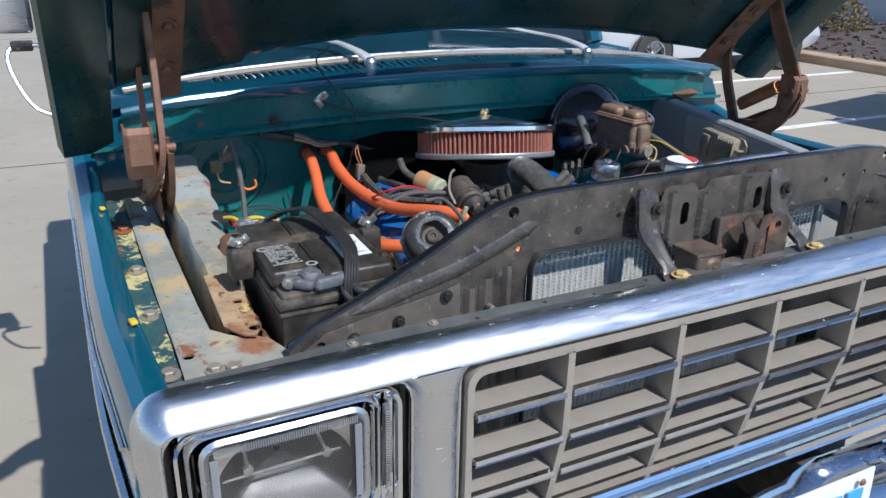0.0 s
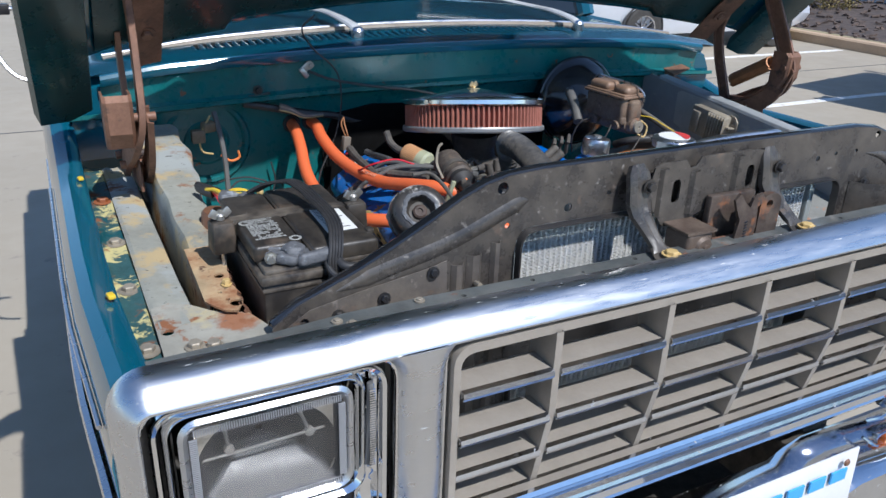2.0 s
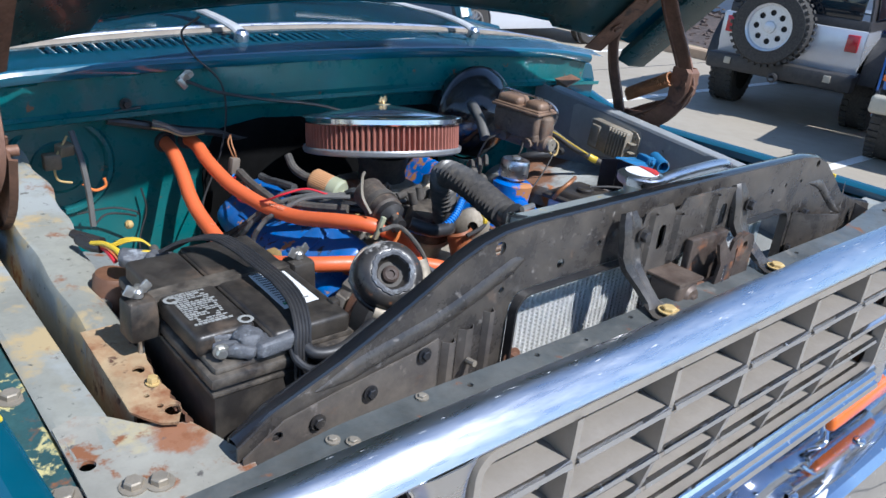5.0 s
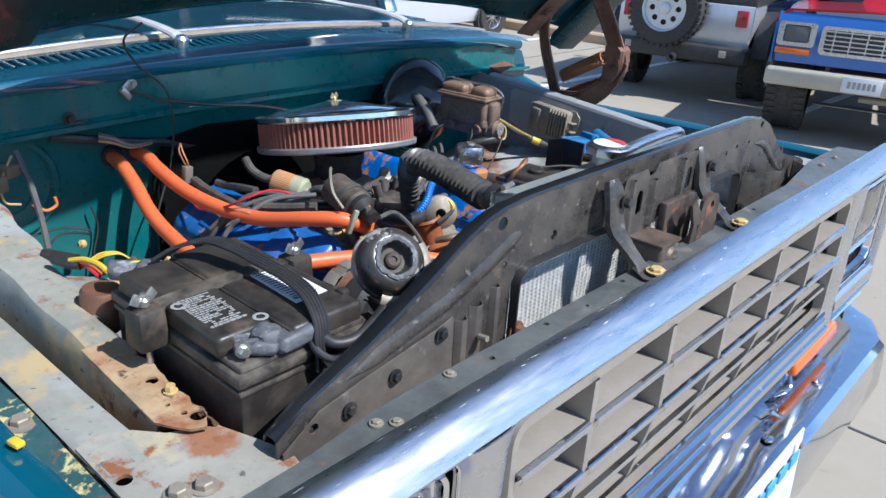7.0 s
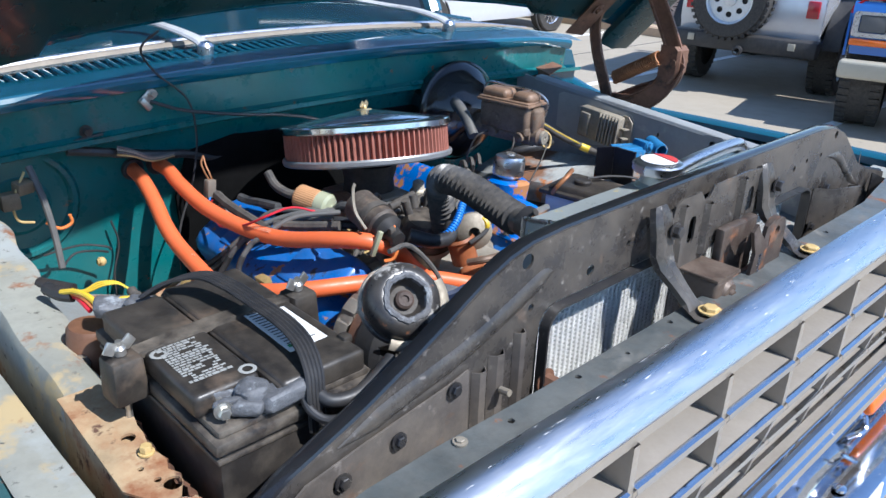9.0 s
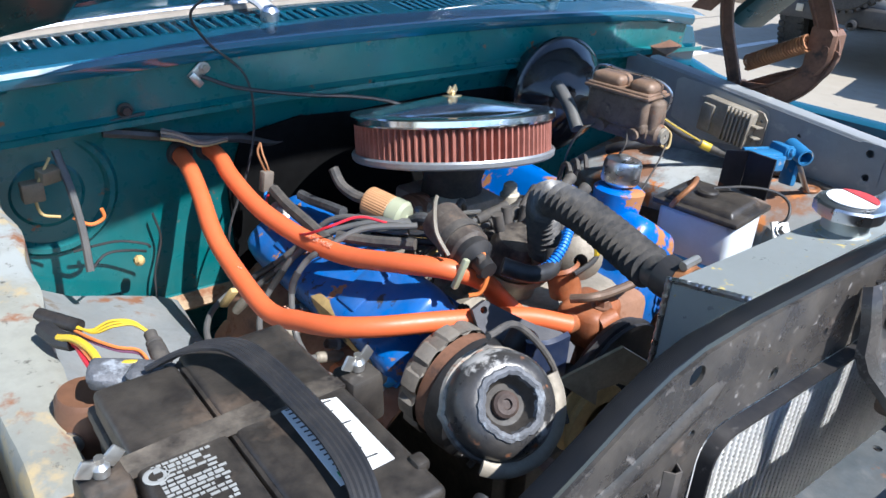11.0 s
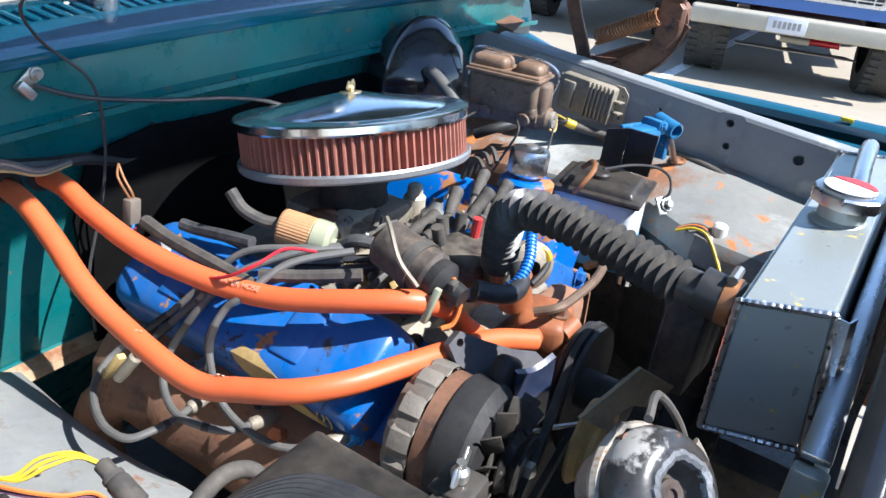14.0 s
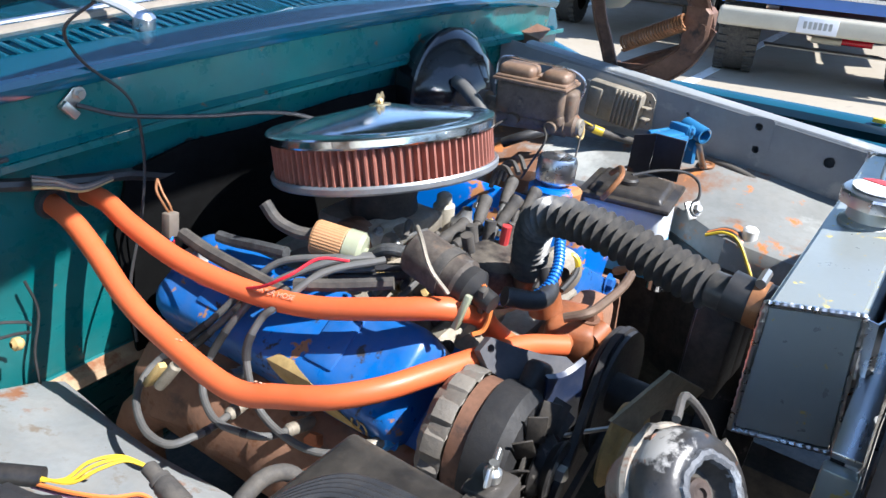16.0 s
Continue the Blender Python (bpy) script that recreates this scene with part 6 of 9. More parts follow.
for x, z in ((-0.449, 1.228), (-0.399, 1.23)):
    solo("grommet", lathe(B(), ((0.015, 0), (0.020, 0.0), (0.023, 0.006), (0.020, 0.012), (0.0145, 0.012)), (x, 1.222, z), (0, -1, 0), 24), RUBBER, "black rubber grommet in the firewall", "grommet", "grommets")
# print along the hoses: readable words on the upper one, bars elsewhere
PRINT_PALE = mat("pale_hose_print", (0.62, 0.33, 0.22), 0.6)
fd = bpy.data.curves.new("print", "FONT")
fd.body, fd.size, fd.extrude = "HEATER HOSE", 0.0095, 0.0002
words = new("hose_words", fd)
fd.materials.append(PRINT_PALE)
words.parent = hoses[1]
hd0 = (Vector((-0.366, 0.812, 1.190)) - Vector((-0.388, 0.898, 1.187))).normalized()
hn0 = Vector((-0.50, -0.30, 0.81))
hn0 = (hn0 - hd0 * hn0.dot(hd0)).normalized()
hu0 = hn0.cross(hd0)
at0 = Vector((-0.3865, 0.890, 1.187)) + hn0 * 0.0152 - hu0 * 0.003
words.matrix_basis = hoses[1].matrix_basis.inverted() @ Matrix(((hd0.x, hu0.x, hn0.x, at0.x), (hd0.y, hu0.y, hn0.y, at0.y), (hd0.z, hu0.z, hn0.z, at0.z), (0, 0, 0, 1)))
bm = B()
for p, n_ in (((-0.486, 0.93, 1.1572), 4), ((-0.470, 0.80, 1.147), 5)):
    for k in range(n_):
        box(bm, Vector(p) + Vector((0.0016 * k, -0.0058 * k, 0)), (0.0022, 0.0032, 0.0006), (0, 0, 15))
part("print", bm, PRINT_PALE, hoses[0], "pale unreadable print")

# corrugated radiator hose
CH = [(-0.132, 0.655, 1.18), (-0.148, 0.648, 1.235), (-0.172, 0.632, 1.288), (-0.195, 0.6, 1.318), (-0.205, 0.55, 1.325), (-0.214, 0.5, 1.323), (-0.225, 0.455, 1.32), (-0.238, 0.41, 1.319), (-0.2435, 0.372, 1.3205), (-0.243, 0.338, 1.32)]
rh = thing("radiator_hose", CH[0], "black corrugated radiator hose with a steel clamp", "hose")


def even(pts, n):
    """The smooth line through the points, cut into n steps of equal length."""
    line = spline(pts, 60)
    acc = [0.0]
    for a, b in zip(line, line[1:]):
        acc.append(acc[-1] + (b - a).length)
    out, k = [], 0
    for i in range(n + 1):
        want = acc[-1] * i / n
        while k < len(acc) - 2 and acc[k + 1] < want:
            k += 1
        out.append(line[k].lerp(line[k + 1], (want - acc[k]) / max(1e-9, acc[k + 1] - acc[k])))
    return out


def ridges(u):
    if u >= 0.85 or u < 0.05:
        return 0.0185
    f = 1 - abs(((u - 0.05) / 0.80 * 30 % 1) * 2 - 1)
    return 0.0118 + 0.0122 * f ** 1.5


bm = tube(B(), even(CH, 600), 0.02, 1, 40, rad=ridges, smooth=False)
part("body", bm, mat("ribbed_hose_rubber", (0.046, 0.045, 0.045), 0.32, var=0.25, scale=30, bump=0.06, dust=0.35), rh, "ribbed black rubber", sharp=12)
part("cuff", tube(B(), [(-0.2435, 0.388, 1.3235), (-0.244, 0.37, 1.3215), (-0.243, 0.345, 1.3203)], 0.0225, 4, 26), RUBBER, rh, "smooth rubber cuff")
part("clamp", tube(B(), [(-0.2435, 0.366, 1.3213), (-0.2433, 0.354, 1.3207)], 0.0238, 2, 28), COPPER, rh, "coppery worm clamp")
part("clamp_screw", rod(B(), (-0.255, 0.36, 1.347), (-0.232, 0.36, 1.349), 0.005, 8), ZINC, rh)

# ---- radiator ----
rad = thing("radiator", (CX, 0.29, 0.95), "bare aluminium radiator with a welded top tank", "radiator")
bm = B()
T0, T1 = -0.285, 0.215
pts = [[(T0 + 0.003, 0.271, 1.362), (T0 - 0.013, 0.345, 1.353), (T0 - 0.018, 0.344, 1.221), (T0 - 0.002, 0.260, 1.228)], [(T1, 0.271, 1.362), (T1 - 0.002, 0.345, 1.353), (T1 - 0.004, 0.344, 1.221), (T1 - 0.002, 0.260, 1.228)]]
a = [bm.verts.new(p) for p in pts[0]]
b = [bm.verts.new(p) for p in pts[1]]
for i in range(4):
    bm.faces.new((a[i], a[(i + 1) % 4], b[(i + 1) % 4], b[i]))
bm.faces.new(a[::-1]), bm.faces.new(b)
bmesh.ops.bevel(bm, geom=list(bm.edges), offset=0.004, segments=2, affect="EDGES")
part("top_tank", bm, RAD_ALU, rad, "welded aluminium top tank")
for p in pts:
    wl = [Vector(a).lerp(Vector(b), k / 40) for a, b in zip(p, [*p[1:], p[0]]) for k in range(40)]
    part("weld_bead", tube(B(), wl + wl[:1], 0.003, 1, 7, smooth=False, rad=lambda u: 0.0024 + 0.0010 * abs(math.sin(u * 160))), ALU, rad, "rippled weld bead")
# dark sheet stands in for the shade behind the fins
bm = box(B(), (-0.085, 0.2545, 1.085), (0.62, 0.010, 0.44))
part("shade_backing", bm, FIN_SHADE, rad)
for k in range(62):
    x = -0.396 + 0.0101 * k
    part("tube", loft(B(), [[(x - 0.0011, 0.249, z), (x - 0.0011, 0.2405, z), (x, 0.2395, z), (x + 0.0011, 0.2405, z), (x + 0.0011, 0.249, z)] for z in (0.90, 1.302)], 0), FIN, rad)
bm = B()
for k in range(61):
    x = -0.396 + 0.0101 * (k + 0.5)
    for j in range(134):
        z, t = 0.902 + 0.003 * j, 0.0012 if j % 2 else -0.0012
        v = [bm.verts.new((x + a * 0.0039, y, z + a * t)) for y in (0.2412, 0.249) for a in (-1, 1)]
        bm.faces.new((v[0], v[1], v[3], v[2]))
        w = [bm.verts.new((x + a * 0.0039, 0.2412, z + a * t + d)) for d in (-0.0004, 0.0004) for a in (-1, 1)]
        bm.faces.new((w[0], w[1], w[3], w[2]))
tagged(part("fins", bm, FIN, rad, "fine zigzag aluminium fins"), "", "", "", "stuff")
for x in (-0.405, 0.238):
    part("side_channel", box(B(), (x, 0.250, 1.09), (0.014, 0.026, 0.42), (0, 0, 0), 0.003), RAD_ALU, rad, "bright side channel")
part("header_plate", box(B(), (-0.085, 0.250, 1.3055), (0.63, 0.022, 0.007), (0, 0, 0), 0.002), ALU, rad)
bm = loft(B(), [[(T0 + 0.001 + 0.0012 * (k % 2), 0.271 - 0.010 * k / 46, 1.362 - 0.134 * k / 46), (T0 + 0.002, 0.262 - 0.010 * k / 46, 1.360 - 0.134 * k / 46), (T0 + 0.014, 0.258 - 0.010 * k / 46, 1.360 - 0.134 * k / 46)] for k in range(47)], 0.0015)
part("end_flange", bm, ALU, rad, "ragged bright tank flange")
RC = Vector((-0.055, 0.305, 1.3545))
bm = lathe(B(), ((0.030, -0.004), (0.030, 0.004), (0.024, 0.008), (0.024, 0.026), (0.030, 0.028), (0.030, 0.033)), RC, (0, 0, 1), 32)
part("filler_neck", bm, RAD_ALU, rad, "welded filler neck")
bm = lathe(B(), ((0.034, 0.024), (0.035, 0.027), (0.035, 0.036), (0.033, 0.0385), (0.020, 0.041), (0, 0.0415)), RC, (0, 0, 1), 36, wob=lambda i: 1.0 if i % 6 else 1.05)
cap = part("pressure_cap", bm, ALU, rad, "bright pressure cap")
part("cap_label", lathe(B(), ((0.026, 0.0412), (0.026, 0.0420), (0, 0.0424)), RC, (0, 0, 1), 30), LABEL_WHITE, cap, "white cap label")
bm = plate(B(), [(0.002, -0.024)] + [(0.0255 * math.cos(radians(q)), 0.0255 * math.sin(radians(q))) for q in range(-80, 60, 10)], [], 0.0005, Matrix.Translation(RC + Vector((0, 0, 0.0426))))
part("cap_label", bm, LABEL_RED, cap, "red cap label")
wire("overflow_tube", [(-0.02, 0.300, 1.372), (0.02, 0.302, 1.376), (0.08, 0.306, 1.377), (0.16, 0.310, 1.376), (0.205, 0.312, 1.372), (0.225, 0.315, 1.355)], 0.0105, ALU, "bright pipe along the radiator tank", "pipe", seg=16)

# ---- front of the engine: alternator, pulleys, fan, thermostat ----
alt = thing("alternator", (-0.29, 0.58, 0.97), "dusty cast alternator with a bladed fan and pulley", "alternator")
A0 = Vector((-0.330, 0.650, 1.084))
d = Vector((0.10, -1, -0.02)).normalized()
bm = lathe(B(), ((0, 0), (0.04, 0.0), (0.068, 0.010), (0.076, 0.025), (0.077, 0.045)), A0, d, 40, wob=lambda i: 1.0 if i % 4 < 3 else 0.94)
lathe(bm, ((0.0765, 0.045), (0.0785, 0.041), (0.0785, 0.020), (0.0700, 0.012)), A0, d, 72, wob=lambda i: 1.0 if i % 6 < 4 else 0.93)
part("rear_housing", bm, mat("dusty_tan_casting", (0.19, 0.17, 0.145), 0.6, 0.3, var=0.25, scale=25, bump=0.4, bscale=200, dust=0.4), alt, "slotted cast rear housing")
part("stator", lathe(B(), ((0.070, 0.045), (0.073, 0.046), (0.073, 0.066), (0.070, 0.067)), A0, d, 40), RUSTY, alt, "rusty laminated stator ring")
bm = lathe(B(), ((0.077, 0.067), (0.078, 0.072), (0.077, 0.10), (0.066, 0.112), (0.03, 0.118), (0, 0.118)), A0, d, 40)
box(bm, A0 + d * 0.085 + Vector((0.062, 0, 0.058)), (0.045, 0.026, 0.05), (0, 35, 0), 0.010, 3)
part("front_housing", bm, mat("grey_cast_housing", (0.025, 0.025, 0.027), 0.6, 0.2, var=0.3, scale=25, bump=0.25, dust=0.08), alt, "cast front housing with ear")
bm = lathe(B(), ((0.012, 0.122), (0.045, 0.122), (0.045, 0.125), (0.012, 0.125)), A0, d, 30)
fan = part("fan", bm, RUBBER_DUSTY, alt, "black bladed cooling fan")
for k in range(14):
    a = 2 * math.pi * k / 14
    c = A0 + d * 0.128 + Vector((0.058 * math.cos(a), 0, 0.058 * math.sin(a)))
    part("blade", box(B(), c, (0.036, 0.022, 0.0025), (38, -math.degrees(a) + 12, 0), 0.001), GREASE_AND_SHADE, fan)
bm = lathe(B(), ((0.018, 0.128), (0.036, 0.130), (0.038, 0.133), (0.030, 0.142), (0.038, 0.151), (0.036, 0.154), (0.022, 0.155), (0.014, 0.152), (0, 0.153)), A0, d, 36)
part("pulley", bm, BLACK, alt, "worn black pulley")
part("shaft_nut", lathe(B(), ((0.011, 0.153), (0.011, 0.162), (0.006, 0.164), (0, 0.166)), A0, d, 6), ZINC, alt)
bm = plate(B(), [(-0.050, -0.075), (-0.005, -0.030), (0.030, -0.012), (0.062, -0.010), (0.070, 0.012), (0.050, 0.032), (0.012, 0.042), (-0.030, 0.060), (-0.060, 0.075), (-0.078, 0.062), (-0.070, 0.040), (-0.038, 0.012), (-0.062, -0.040), (-0.068, -0.068)], [circle2(0.046, 0.010, 0.006), circle2(-0.062, 0.062, 0.005)], 0.012, pose(-0.232, 0.580, 1.105, 62, 6, -22))
solo("alternator_bracket", bm, mat("grey_painted_bracket", (0.070, 0.072, 0.085), 0.6, var=0.2, scale=15, bump=0.25, bscale=200, dust=0.2), "grey cast alternator bracket with bolt holes", "bracket")
bm = loft(B(), [[(-0.262 + 0.052 * u, 0.548 - 0.018 * u + (0.006 if v == 0 else 0), 1.158 - 0.030 * v - 0.008 * math.sin(u * 3)) for u in (0, 0.2, 0.4, 0.6, 0.8, 1.0, 1.1)] for v in (0, 0.12, 0.6, 1.4, 2.6, 3.2)], 0.003)
solo("pulley_guard", bm, mat("blue_black_bracket", (0.014, 0.026, 0.065), 0.35, var=0.3, scale=15, bump=0.1, dust=0.12), "dark blue steel guard beside the pulley", "bracket")
pul = thing("water_pump_pulley", (-0.06, 0.53, 0.95), "large black water pump pulley with fan clutch", "pulley")
P0 = Vector((-0.085, 0.560, 1.040))
part("pulley", lathe(B(), ((0, -0.01), (0.05, -0.01), (0.082, 0.008), (0.088, 0.012), (0.089, 0.018), (0.080, 0.025), (0.089, 0.033), (0.088, 0.038), (0.075, 0.030), (0.04, 0.030), (0, 0.030)), P0, (0.02, -1, 0), 48), RUBBER, pul, "black pressed pulley")
part("clutch", lathe(B(), ((0.028, 0.02), (0.028, 0.075), (0.034, 0.078), (0.036, 0.084), (0.036, 0.096), (0.02, 0.10), (0, 0.102)), P0, (0.02, -1, 0), 36), RUBBER, pul, "finned fan clutch")
bm = sweep(B(), [P0 + Vector((0.088 * math.cos(a) , -0.025, 0.088 * math.sin(a))) for a in [radians(q) for q in range(-60, 121, 15)]] + [(-0.30 + 0.034 * math.cos(radians(q)), 0.492, 1.052 + 0.034 * math.sin(radians(q))) for q in range(110, 281, 20)], [(-0.006, -0.004), (0.006, -0.004), (0.004, 0.004), (-0.004, 0.004)], closed=True)
solo("fan_belt", bm, RUBBER, "worn black V belt round the pulleys", "belt")
th = thing("thermostat_housing", (-0.10, 0.59, 1.08), "rust orange thermostat housing with hose stubs", "thermostat housing")
bm = box(B(), (-0.085, 0.60, 1.105), (0.085, 0.07, 0.06), (0, 0, 15), 0.014, 3)
lathe(bm, ((0.024, 0), (0.024, 0.04), (0.028, 0.045), (0.024, 0.05)), (-0.095, 0.64, 1.13), (-0.2, 0.2, 1), 20)
part("body", bm, ORANGE_CAP, th, "rust orange housing")
bm = rod(B(), (-0.15, 0.59, 1.118), (-0.10, 0.60, 1.11), 0.0145, 16)
rod(bm, (-0.105, 0.565, 1.118), (-0.078, 0.56, 1.126), 0.013, 16)
part("stub", bm, ORANGE_CAP, th)
part("bolt", bolt(B(), (-0.085, 0.58, 1.135), (0, 0, 1), 0.010, 0.01), RUSTY, th)
bm = box(B(), (-0.03, 0.62, 1.05), (0.16, 0.06, 0.12), (0, 0, 0), 0.02)
part("water_pump", bm, IRON, engine, "rusty water pump")
bm = tube(B(), [(-0.135, 0.595, 1.155), (-0.12, 0.57, 1.165), (-0.08, 0.565, 1.165), (-0.03, 0.56, 1.172), (0.02, 0.57, 1.175), (0.04, 0.6, 1.15)], 0.0065, 6, 10)
solo("bypass_pipe", bm, mat("brown_stained_pipe", (0.15, 0.095, 0.065), 0.6, 0.2, var=0.25, scale=30, bump=0.15, dust=0.2), "brown stained steel bypass pipe", "pipe")
# bracket plate low at the fan
TAN_BRACKET = mat("tan_bare_bracket", (0.44, 0.37, 0.25), 0.5, 0.3, var=0.3, scale=25, bump=0.2, spots=((RUST, 25, 0.10, 0.1, 0.9),))
b0, b1, b2, b3 = Vector((-0.3075, 0.4562, 1.1724)), Vector((-0.237, 0.4262, 1.2106)), Vector((-0.154, 0.4052, 1.1477)), Vector((-0.225, 0.430, 1.112))
bm = loft(B(), [[b0.lerp(b3, 0.55) + Vector((0, -0.010, -0.004)), b0], [b0.lerp(b1, 0.4).lerp(b3, 0.45) - Vector((0, 0, 0.004)), b0.lerp(b1, 0.4)], [b1.lerp(b2, 0.0).lerp(b3, 0.55), b1], [b2.lerp(b3, 0.45), b1.lerp(b2, 0.55)], [b2.lerp(b3, 0.25), b2]], 0.004)
bt = solo("bent_bracket", bm, TAN_BRACKET, "bent tan steel bracket with slots", "bracket")
nb = (b2 - b1).cross(b3 - b1).normalized()
nb = nb if nb.z > 0 else -nb
eb = (b2 - b1).normalized()
fb = nb.cross(eb)
for u in (0.60, 0.78):
    for v in (0.010, 0.022, 0.034):
        c = b1.lerp(b2, u) + (b3 - b1).normalized() * v + nb * 0.003
        bm = B()
        vs_ = [c + eb * a * 0.005 + fb * b * 0.003 + eb * b * 0.003 + nb * d for d in (0, 0.002) for a, b in ((-1, -1), (1, -1), (1, 1), (-1, 1))]
        vv = [bm.verts.new(q) for q in vs_]
        for f in ((0, 1, 2, 3), (7, 6, 5, 4), (0, 4, 5, 1), (1, 5, 6, 2), (2, 6, 7, 3), (3, 7, 4, 0)):
            bm.faces.new([vv[k] for k in f])
        part("slot", bm, PRINT_DARK, bt)
bm = lathe(B(), ((0, 0), (0.05, 0), (0.052, 0.004), (0.044, 0.012), (0.052, 0.02), (0.052, 0.026), (0.03, 0.028)), (-0.235, 0.470, 1.085), (0.05, -1, 0), 36)
solo("idler_pulley", bm, OCHRE, "worn ochre idler pulley", "pulley")
# clutch-side shroud panel
SHROUD = mat("dusty_shroud_plastic", (0.035, 0.030, 0.028), 0.6, var=0.35, scale=16, bump=0.2, dust=0.35)
fs_ = thing("fan_shroud", (0.0, 0.43, 1.05), "dusty black fan shroud section behind the radiator", "shroud")
for cx_, w_, z_ in ((-0.02, 0.085, 1.135), (0.05, 0.06, 1.12)):
    pn = part("panel", box(B(), (cx_, 0.43, z_), (w_, 0.05, 0.13), (0, 8, 0), 0.006), SHROUD, fs_)
    for k in range(3):
        part("rib", box(B(), (cx_ - w_ * 0.3 + w_ * 0.3 * k, 0.4565, z_), (0.006, 0.006, 0.12), (0, 8, 0), 0.002), SHROUD, pn)
bm = lathe(B(), ((0.19, 0), (0.205, 0.0), (0.21, 0.05), (0.24, 0.09), (0.235, 0.09), (0.20, 0.05)), (-0.03, 0.46, 1.02), (0, -1, 0), 48)
for v in [v for v in bm.verts if v.co.z > 1.13 or v.co.x < -0.12]:
    bm.verts.remove(v)
part("shroud_ring", bm, BLACK, engine, "black shroud ring")

# ---- small engine fittings ----
ff = thing("fuel_filter", (-0.27, 0.86, 1.2), "inline fuel filter with tan paper and clear bowl", "fuel filter")
F0, F1 = Vector((-0.278, 0.895, 1.224)), Vector((-0.254, 0.832, 1.214))
fa = (F1 - F0)
part("element", lathe(B(), ((0.010, -0.004), (0.022, 0), (0.0235, 0.003), (0.0235, 0.042), (0.022, 0.045)), F0, fa, 72, wob=lambda i: 1.0 if i % 2 else 0.975), FUEL_PAPER, ff, "tan pleated paper", sharp=15)
part("bowl", lathe(B(), ((0.022, 0.043), (0.0245, 0.045), (0.0245, 0.064), (0.02, 0.069), (0.006, 0.071), (0.006, 0.085)), F0, fa, 36), CLEAR_PLASTIC, ff, "clear plastic bowl")
wire("fuel_hose", [F0 - fa * 0.05, (-0.288, 0.92, 1.226), (-0.296, 0.945, 1.236), (-0.298, 0.965, 1.256)], 0.0085, RUBBER_DUSTY, "dusty rubber fuel hose", "hose", seg=10)
wire("fuel_hose", [F0 + fa.normalized() * 0.08, (-0.245, 0.80, 1.225), (-0.225, 0.775, 1.22), (-0.20, 0.765, 1.21), (-0.17, 0.76, 1.2)], 0.0085, BRAID, "braided rubber fuel hose", "hose", seg=10)
cl = thing("ignition_coil", (-0.27, 0.69, 1.2), "dusty black ignition coil wrapped with wires", "ignition coil")
C0, C1 = Vector((-0.252, 0.750, 1.244)), Vector((-0.262, 0.652, 1.226))
part("can", lathe(B(), ((0, 0), (0.026, 0.0), (0.030, 0.004), (0.030, 0.078), (0.026, 0.082), (0, 0.082)), C0, C1 - C0, 28), mat("dusty_tape_wrapped_can", (0.045, 0.034, 0.029), 0.62, var=0.45, scale=24, bump=0.5, bscale=70, spots=(((0.20, 0.115, 0.07), 16, 0.22, 0.12, 0.85), ((0.10, 0.09, 0.085), 40, 0.12, 0.06, 0.8)), dust=0.40), cl, "brown dusty can wrapped with tape")
part("tower", lathe(B(), ((0.026, 0.080), (0.027, 0.095), (0.014, 0.104), (0.012, 0.125), (0, 0.126)), C0, C1 - C0, 24), RUBBER, cl, "black tower")
part("strap", lathe(B(), ((0.0305, 0.048), (0.0325, 0.048), (0.0325, 0.062), (0.0305, 0.062)), C0, C1 - C0, 28), RUBBER_DUSTY, cl)
part("plug", box(B(), (-0.292, 0.652, 1.214), (0.009, 0.008, 0.046), (12, 14, 0), 0.002), CLEAR_PLASTIC, cl, "yellowed clear plastic plug")
part("plug", box(B(), (-0.268, 0.640, 1.224), (0.012, 0.008, 0.035), (5, -10, 0), 0.002), RUBBER_DUSTY, cl)
wire("coil_lead", [(-0.272, 0.735, 1.288), (-0.290, 0.715, 1.285), (-0.305, 0.69, 1.262), (-0.303, 0.665, 1.238)], 0.0028, CAST_OLD, "pale lead on the ignition coil")
wire("coil_lead", [(-0.262, 0.645, 1.24), (-0.262, 0.632, 1.215), (-0.272, 0.632, 1.19), (-0.285, 0.64, 1.185)], 0.003, ORANGE_WIRE, "orange lead on the ignition coil")
bm = tube(B(), [(-0.245, 0.625, 1.225), (-0.215, 0.60, 1.215), (-0.18, 0.60, 1.212), (-0.16, 0.615, 1.225)], 0.012, 6, 14)
solo("rubber_elbow", bm, RUBBER, "black rubber elbow below the coil", "hose")
ds = thing("distributor", (-0.13, 0.70, 1.1), "black distributor cap with rubber boots", "distributor")
part("cap", lathe(B(), ((0.048, 0), (0.05, 0.01), (0.047, 0.035), (0.036, 0.05), (0, 0.052)), (-0.125, 0.715, 1.155), (-0.1, -0.2, 1), 24), PLASTIC, ds, "black cap")
part("base", lathe(B(), ((0.03, -0.10), (0.034, -0.02), (0.05, -0.01), (0.05, 0)), (-0.125, 0.715, 1.155), (-0.1, -0.2, 1), 24), CAST_OLD, ds, "cast base")
for k in range(4):
    a = 2 * math.pi * k / 8
    r = 0.032
    p = Vector((-0.125 + r * math.cos(a), 0.715 + r * math.sin(a), 1.205))
    part("boot", rod(B(), p, p + Vector((0.010 * math.cos(a), 0.010 * math.sin(a) - 0.005, 0.028)), 0.0085, 16), RUBBER_DUSTY, ds)
part("vacuum_can", lathe(B(), ((0, 0), (0.03, 0.0), (0.034, 0.005), (0.034, 0.016), (0.026, 0.022), (0.01, 0.026)), (-0.075, 0.645, 1.185), (-0.55, -0.7, 0.15), 26), CAST_OLD, ds, "pale vacuum advance can")
